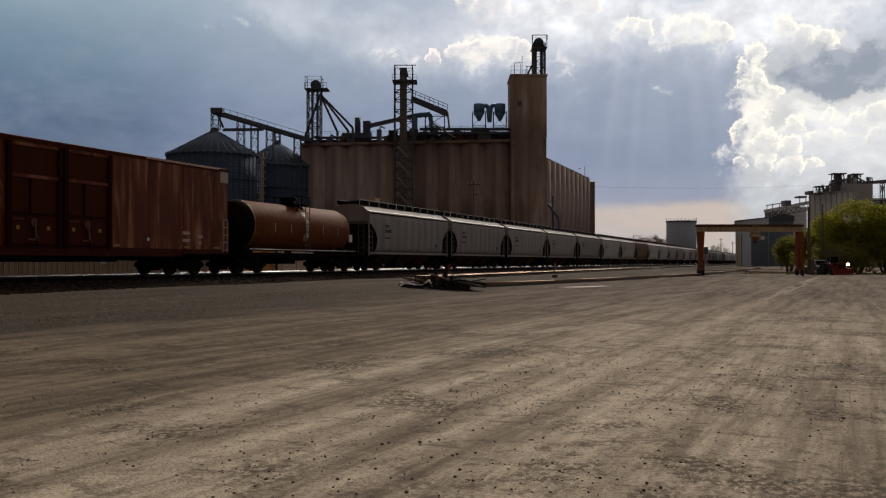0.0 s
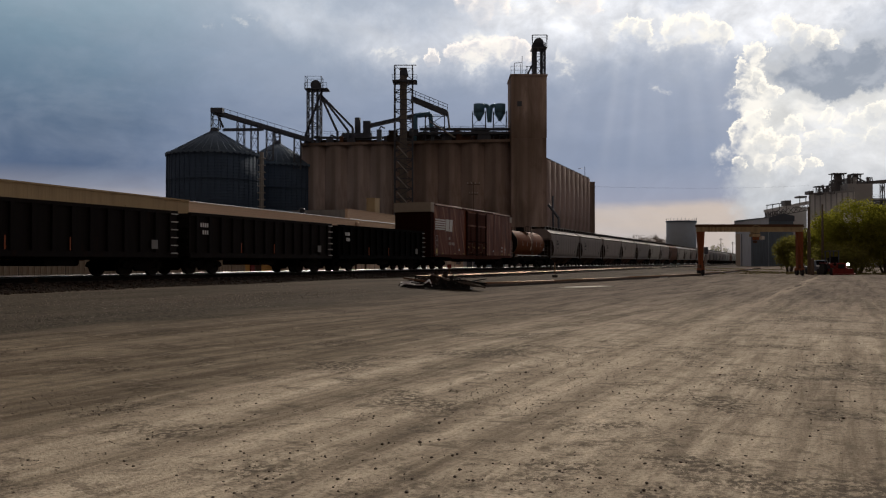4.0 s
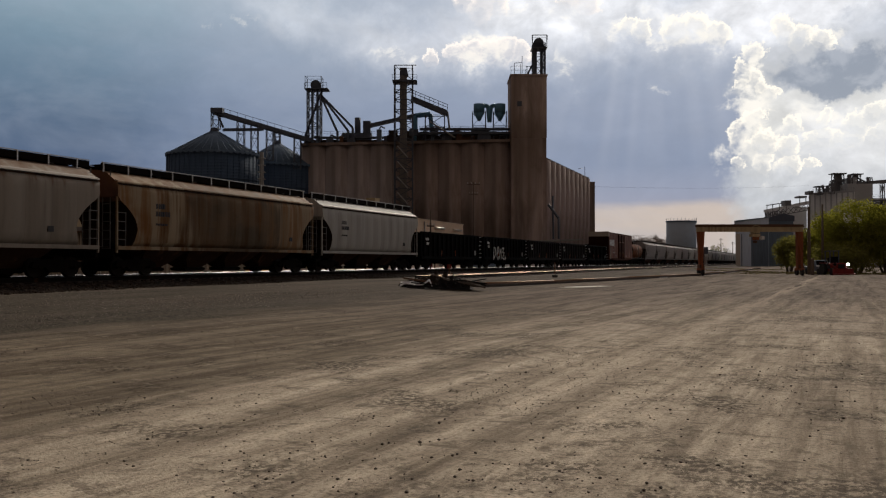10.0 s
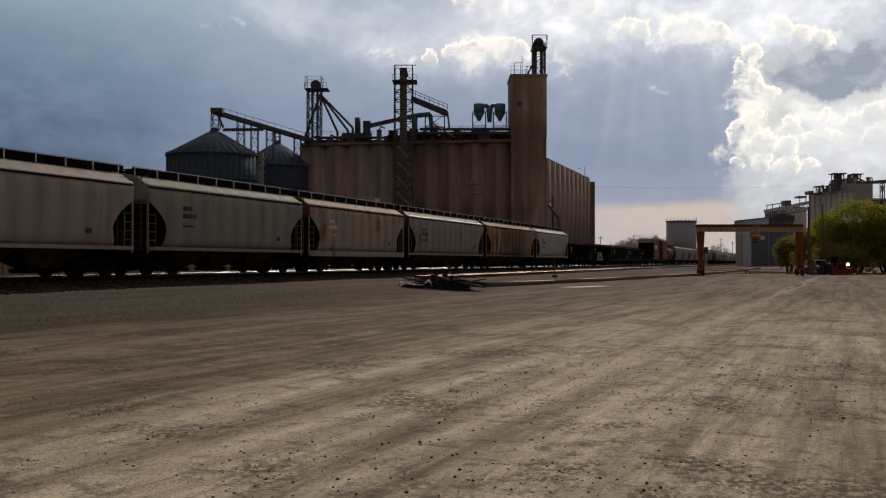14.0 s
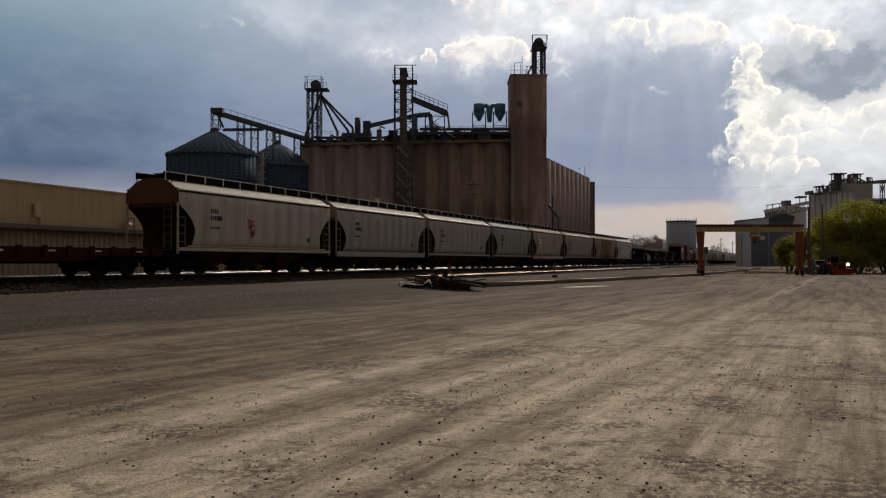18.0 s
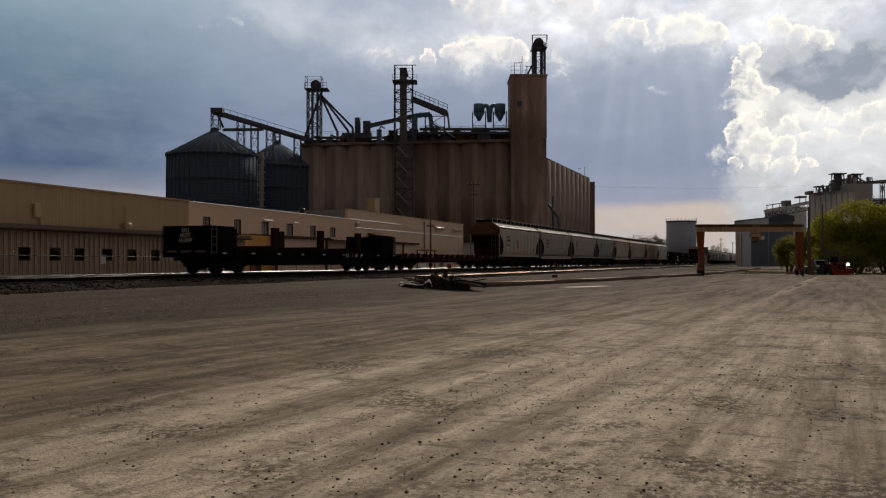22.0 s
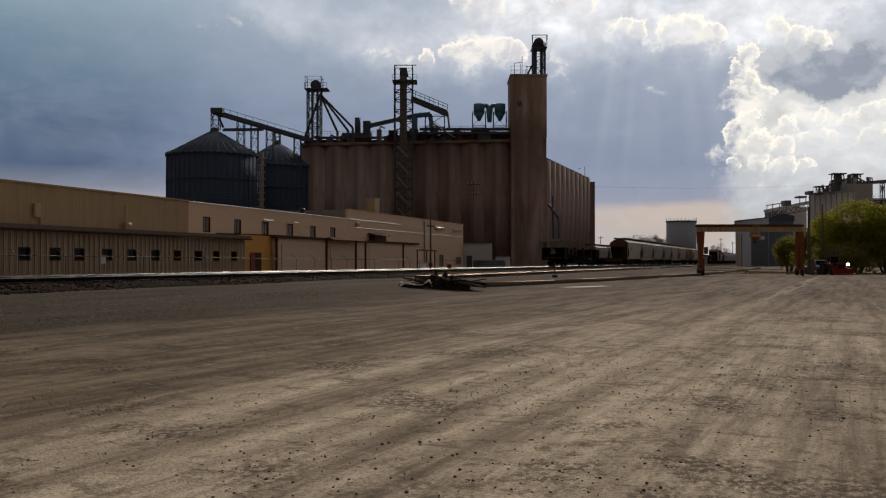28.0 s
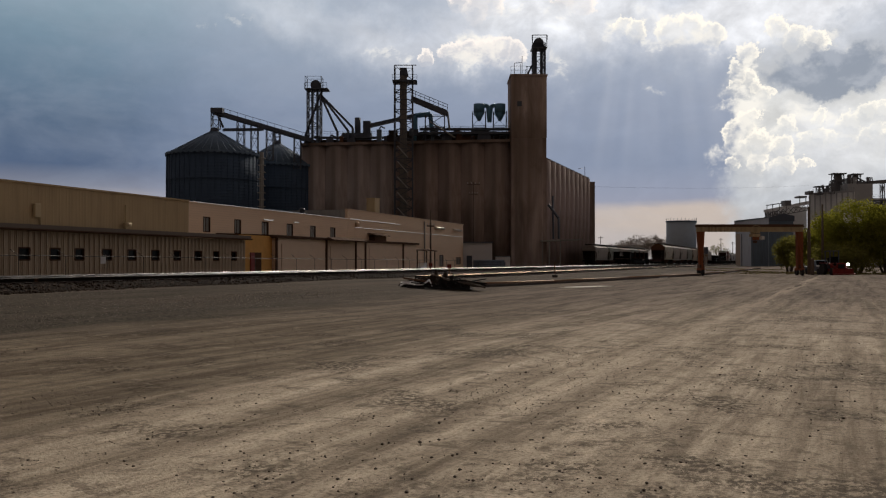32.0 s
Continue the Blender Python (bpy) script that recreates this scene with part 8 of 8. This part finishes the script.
# ---- trees ----
def leaf_cloud(name, lumps, count, size, material, parent, seed, label=""):
    rng = np.random.default_rng(seed)
    w = np.array([l[3] * l[4] * l[5] for l in lumps]) ** 0.75
    pick = rng.choice(len(lumps), count, p=w / w.sum())
    L = np.array(lumps)[pick]
    d = rng.normal(size=(count, 3))
    d /= np.linalg.norm(d, axis=1)[:, None]
    rad = rng.random(count) ** 0.33
    rad = np.where(rng.random(count) < 0.65, 0.72 + 0.36 * rng.random(count), rad)
    # twigs pull the leaves into clumps
    p = L[:, :3] + d * rad[:, None] * L[:, 3:]
    cl = p[rng.integers(0, count, max(60, count // 22))]
    near = cl[rng.integers(0, len(cl), count)] + rng.normal(size=(count, 3)) * 0.28
    p = np.where((rng.random(count) < 0.7)[:, None], near, p)
    p = p[p[:, 2] > 0.15]
    n_ = len(p)
    a, b = rng.normal(size=(n_, 3)), rng.normal(size=(n_, 3))
    a /= np.linalg.norm(a, axis=1)[:, None]
    b -= (a * b).sum(1)[:, None] * a
    b /= np.linalg.norm(b, axis=1)[:, None]
    s = (size * (0.6 + 0.8 * rng.random(n_)))[:, None]
    v = np.stack([p - a * s, p + b * s * 0.5, p + a * s, p - b * s * 0.5], 1).reshape(-1, 3)
    f = np.arange(4 * n_).reshape(-1, 4)
    me = bpy.data.meshes.new(name)
    me.from_pydata(v.tolist(), [], f.tolist())
    me.materials.append(material)
    ob = new(name, me)
    ob.parent = parent
    if label:
        ob["label"] = label
    return ob


def branch(bm, a, b, r0, r1, seed):
    a, b = Vector(a), Vector(b)
    prev, pr = a, r0
    for k in range(1, 4):
        u = k / 3
        q = a.lerp(b, u) + Vector((noise.noise((seed, u * 3, 0)), noise.noise((seed, u * 3, 5)), 0)) * 0.35 * (b - a).length * 0.3
        rr = r0 + (r1 - r0) * u
        tube(bm, prev, q, pr, 7, rr, k == 3)
        prev, pr = q, rr
    return prev


def leafy_tree(x, Z, hgt, wide, label, seed, count, lumps, stems=4, leaf=None):
    t = thing("tree", place(x, Z, 0.0), label, "tree", "trees beside the lot")
    rng = random.Random(seed)
    bm = bmesh.new()
    for k in range(stems):
        a = 6.28 * k / stems + rng.random()
        foot = (0.35 * math.cos(a), 0.35 * math.sin(a), -0.05)
        tip = branch(bm, foot, (wide * 0.45 * math.cos(a), wide * 0.45 * math.sin(a), hgt * 0.62), 0.17, 0.06, seed + k)
        for j in range(3):
            b_ = a + rng.uniform(-1, 1)
            mid_ = Vector(foot).lerp(tip, 0.45 + 0.2 * j)
            branch(bm, mid_, mid_ + Vector((wide * 0.35 * math.cos(b_), wide * 0.35 * math.sin(b_), hgt * 0.22)), 0.06, 0.02, seed + 9 * k + j)
    part("trunk", bm, M_BARK, t)
    leaf_cloud("crown", lumps, count, 0.16, leaf or M_LEAF, t, seed)
    return t


def lumps_for(hgt, wide, seed, low=0.12):
    rng = random.Random(seed)
    out = [(0, 0, hgt * 0.55, wide * 0.62, wide * 0.6, hgt * 0.42)]
    for k in range(9):
        a = 6.28 * k / 9 + rng.random() * 0.5
        q = wide * rng.uniform(0.35, 0.68)
        z = hgt * rng.uniform(low + 0.16, 0.78)
        s = wide * rng.uniform(0.26, 0.42)
        out.append((q * math.cos(a), q * math.sin(a), z, s, s, s * 0.8))
    return out


leafy_tree(57.74, 118, 10.37, 6.4, "broad yellow-green spring tree leafing to the ground", 11, 26000, lumps_for(10.53, 6.4, 11), 5)
leafy_tree(56.05, 124, 7.51, 3.9, "yellow-green spring tree at the lot's edge", 12, 10000, lumps_for(7.51, 3.9, 12), 4)
leafy_tree(55.4, 128, 6.8, 3.2, "rounded yellow-green bush beside the lot", 13, 8500, lumps_for(7.0, 3.2, 13, 0.05), 4, M_DULLLEAF)
leafy_tree(56.4, 138, 5.6, 3.0, "low yellow-green bush beside the lot", 14, 6000, lumps_for(5.9, 3.0, 14, 0.05), 4, M_DULLLEAF)
leafy_tree(60.63, 116, 8.68, 5.2, "broad yellow-green spring tree", 15, 12000, lumps_for(8.68, 5.2, 15), 4)
leafy_tree(66.20, 116, 8.68, 5.2, "broad yellow-green spring tree", 16, 6000, lumps_for(8.68, 5.2, 16), 4)
leafy_tree(52.71, 112, 3.35, 4.5, "dark low bush under the trees", 17, 5000, lumps_for(4.10, 4.6, 17, 0.0), 4, M_DULLLEAF)
leafy_tree(140.75, 430, 11.20, 6.0, "distant dull green leafy tree", 18, 3500, lumps_for(11.20, 6.0, 18), 4, M_DULLLEAF)


def bare_tree(x, Z, hgt, wide, label, seed):
    t = thing("bare_tree", place(x, Z, 0.3), label, "tree", "bare trees far off")
    rng = random.Random(seed)
    bm = bmesh.new()

    def grow(a, d, ln, r_, depth):
        b = a + d * ln
        tube(bm, a, b, r_, 4, r_ * 0.6, False)
        if depth:
            for k in range(3 if depth > 1 else 4):
                nd = (d + Vector((rng.uniform(-0.9, 0.9) * wide, rng.uniform(-0.9, 0.9), rng.uniform(-0.2, 0.45)))).normalized()
                grow(b, nd, ln * rng.uniform(0.6, 0.82), max(0.05, r_ * 0.55), depth - 1)
    grow(Vector((0, 0, 0)), Vector((0, 0, 1)), hgt * 0.30, 0.35, 5)
    part("trunk", bm, M_TWIG, t, "bare grey-brown branches")
    leaf_cloud("twigs", lumps_for(hgt * 0.95, hgt * 0.42, seed, 0.3), 6000, 0.2, M_TWIG, t, seed, "haze of fine bare twigs")
    return t


for k, (xx, top) in enumerate((((94.20), 13.45), (100.65, 15.31), (106.20, 16.45), (112.84, 17.22), (117.00, 15.25), (89.79, 11.76))):
    bare_tree(xx, 450 + 3 * (k % 2), top, 1.0, "bare grey-brown tree far behind the track", 40 + k)

# ---- parked hoppers behind the elevator ----
parked = copy_thing(h6, pose(-42.5, 198.0, 0.83))
tagged(parked, "pale grey covered hopper parked beyond the elevator", "hopper car", "parked hopper cars")
for k in range(1, 5):
    c = copy_thing(h5 if k % 2 else h3, pose(-42.5, 198.0 + 15.2 * k, 0.83))
    tagged(c, "dull grey covered hopper parked beyond the elevator", "hopper car", "parked hopper cars")

# ---- scrap heap, crane rail, switch stands ----
def gpos(x, Z, up=0.0):
    p = pose(0, 0, 0, 0, 0, AIM) @ Vector((x, Z, 0))
    return Vector((p.x, p.y, ground_height(p.x) + up))


pile = thing("scrap_heap", Matrix.Translation(gpos(-0.27, 45)) @ pose(0, 0, 0, 0, 0, AIM), "low heap of black sheeting, planks and white strips", "scrap heap")
rng_ = random.Random(77)
M_DARKEARTH = plain("dark_damp_earth", (0.035, 0.027, 0.022), 0.95, 0, 0.5, 8, specular=0.03)
def crumple(bm, x, y, wx, wy, hz, seed):
    n_ = 22
    g = [[bm.verts.new((x + wx * (i / n_ - 0.5), y + wy * (j / n_ - 0.5), max(-0.02, hz * (1 - (2 * i / n_ - 1) ** 2) * (1 - (2 * j / n_ - 1) ** 2) * (0.55 + 1.5 * noise.noise((i * 0.45, j * 0.5, seed)) + 1.1 * noise.noise((i * 1.3, j * 1.3, seed + 7))) - 0.01))) for j in range(n_ + 1)] for i in range(n_ + 1)]
    for i in range(n_):
        for j in range(n_):
            bm.faces.new((g[i][j], g[i + 1][j], g[i + 1][j + 1], g[i][j + 1]))
part("black_sheet", shape((crumple, -1.1, 0.2, 2.2, 2.2, 0.42, 1)), M_SMASH, pile, "crumpled black sheeting")
part("black_sheet", shape((crumple, 0.7, -0.1, 2.4, 1.8, 0.5, 2)), M_SMASH, pile, "crumpled black sheeting")
part("earth_mound", shape((crumple, -0.3, 0.9, 4.2, 2.6, 0.62, 3)), M_DARKEARTH, pile, "dark earth under the scrap")
part("white_strip", shape((bent_strip, [(-2.0, -0.55, 0.12), (-1.7, -0.6, 0.26), (-1.1, -0.62, 0.18), (-0.75, -0.66, 0.2), (-0.45, -0.7, 0.42), (-0.3, -0.72, 0.1)], 0.09)), M_WHITE, pile, "curled white plastic strip")
part("white_strip", shape((bent_strip, [(-2.0, -0.5, 0.1), (-1.95, -0.52, 0.3), (-1.4, -0.55, 0.32), (-0.9, -0.6, 0.24)], 0.07)), M_WHITE, pile)
for k in range(22):
    a, b = rng_.uniform(-1.2, 2.1), rng_.uniform(-0.8, 0.9)
    ln, an = rng_.uniform(0.6, 1.5), rng_.uniform(-0.35, 0.35)
    z = rng_.uniform(0.08, 0.5)
    part("plank", shape((bar, (a - ln / 2, b, z - an * 0.25), (a + ln / 2, b + an, max(0.05, z + an * 0.5)), rng_.choice((0.04, 0.06, 0.09)))), (M_WOOD, M_RUST, M_SMASH, M_SMASH, M_DARKEARTH)[k % 5], pile, "loose weathered plank")
part("pole_piece", shape((bar, (0.3, -0.3, 0.55), (2.5, -0.9, 0.08), 0.09)), M_WOOD, pile, "pale pole leaning on the heap")
part("pole_piece", shape((bar, (-0.5, 0.2, 0.8), (0.4, 0.1, 0.55), 0.07)), M_WOOD, pile)


# rail on timbers, on which the crane's left leg runs; it bends away to the works
RUN = [gpos(2.03, 49), gpos(7.71, 59), gpos(16.30, 75), gpos(29.79, 98), gpos(45.41, 132), gpos(74.80, 200)]
run = thing("crane_runway", Matrix(), "low timber runway with a rusty rail across the lot", "rail")
for k, (a, b) in enumerate(zip(RUN, RUN[1:])):
    d = (b - a).normalized()
    n_ = max(1, int((b - a).length / 4.5))
    for i in range(n_):
        p, q = a.lerp(b, i / n_), a.lerp(b, (i + 0.985) / n_)
        part("timber", shape((slab_between, p, q, 0.18, -0.05, 0.13)), M_TIE, run, "dark timber baulk")
    part("rail", shape((slab_between, a, b, 0.035, 0.13, 0.24)), M_RUST, run, "rusty rail")
    part("rail_head", shape((tube, a + Vector((0, 0, 0.232)), b + Vector((0, 0, 0.232)), 0.04, 12)), M_BRASS, run, "worn bright rail top")
for x0, x1, Z, w in ((7.49, 10.68, 52.0, 0.5), (18.91, 21.76, 82.0, 0.8), (28.45, 29.83, 97.0, 0.7)):
    p, q = gpos(x0, Z), gpos(x1, Z + (x1 - x0) * 0.9)
    solid("concrete_pad", shape((slab_between, p, q, w, -0.05, 0.03)), M_PALEPAD, Matrix(), "flat pale concrete strip beside the runway", "concrete strip", "concrete strips")


def switch_stand(x, Z, up, label, tall, flag=True):
    s = thing("switch_stand", place(x, Z, up), label, "switch stand", "switch stands")
    part("base", shape((box, -0.22, 0.22, -0.2, 0.2, -0.15, 0.05)), M_TIE, s)
    part("mast", shape((tube, (0, 0, 0.1), (0, 0, tall), 0.05, 8)), M_RUST, s)
    if not flag:
        return s
    part("lever", shape((bar, (0, 0, 0.35), (0.4, -0.1, 0.15), 0.05)), M_RUST, s)
    part("target", shape((box, -0.16, 0.16, -0.03, 0.03, tall - 0.3, tall)), M_RED, s, "faded red target")
    return s


switch_stand(0.47, 64, 0.45, "rusty red switch stand beside the siding", 0.95)
switch_stand(-1.03, 70, 0.6, "rusty switch stand beside the main track", 0.9)
switch_stand(9.50, 72, 0.42, "thin marker post by the siding", 1.1, False)

# grass at the edge of the lot
def tufts(name, spots, count, seed, label):
    rng = np.random.default_rng(seed)
    k = rng.integers(0, len(spots), count)
    S_ = np.array(spots)[k]
    p = S_[:, :2] + rng.normal(size=(count, 2)) * S_[:, 2:4]
    c, s = math.cos(radians(AIM)), math.sin(radians(AIM))
    x, y = p[:, 0] * c - p[:, 1] * s, p[:, 0] * s + p[:, 1] * c
    z = np.array([ground_height(q) for q in x])
    hh = 0.06 + 0.14 * rng.random(count)
    lean = rng.normal(size=(count, 2)) * 0.12
    w = 0.02 + 0.03 * rng.random(count)
    v = np.stack([np.stack([x - w, y, z - 0.02], 1), np.stack([x + w, y, z - 0.02], 1), np.stack([x + lean[:, 0], y + lean[:, 1], z + hh], 1)], 1).reshape(-1, 3)
    me = bpy.data.meshes.new(name)
    me.from_pydata(v.tolist(), [], np.arange(3 * count).reshape(-1, 3).tolist())
    me.materials.append(M_GRASS)
    return tagged(new(name, me), label, "grass", kind="stuff")


tufts("dry_grass", [(49.14, 140, 1.6, 14), (63.58, 175, 1.5, 14), (14.60, 150, 5, 3), (10.83, 140, 3, 3), (51.97, 111, 9, 2.0), (56.91, 108, 5, 2.0), (51.33, 124, 4, 3)], 9000, 9, "dry yellow-green grass along the edges of the lot")

motions()
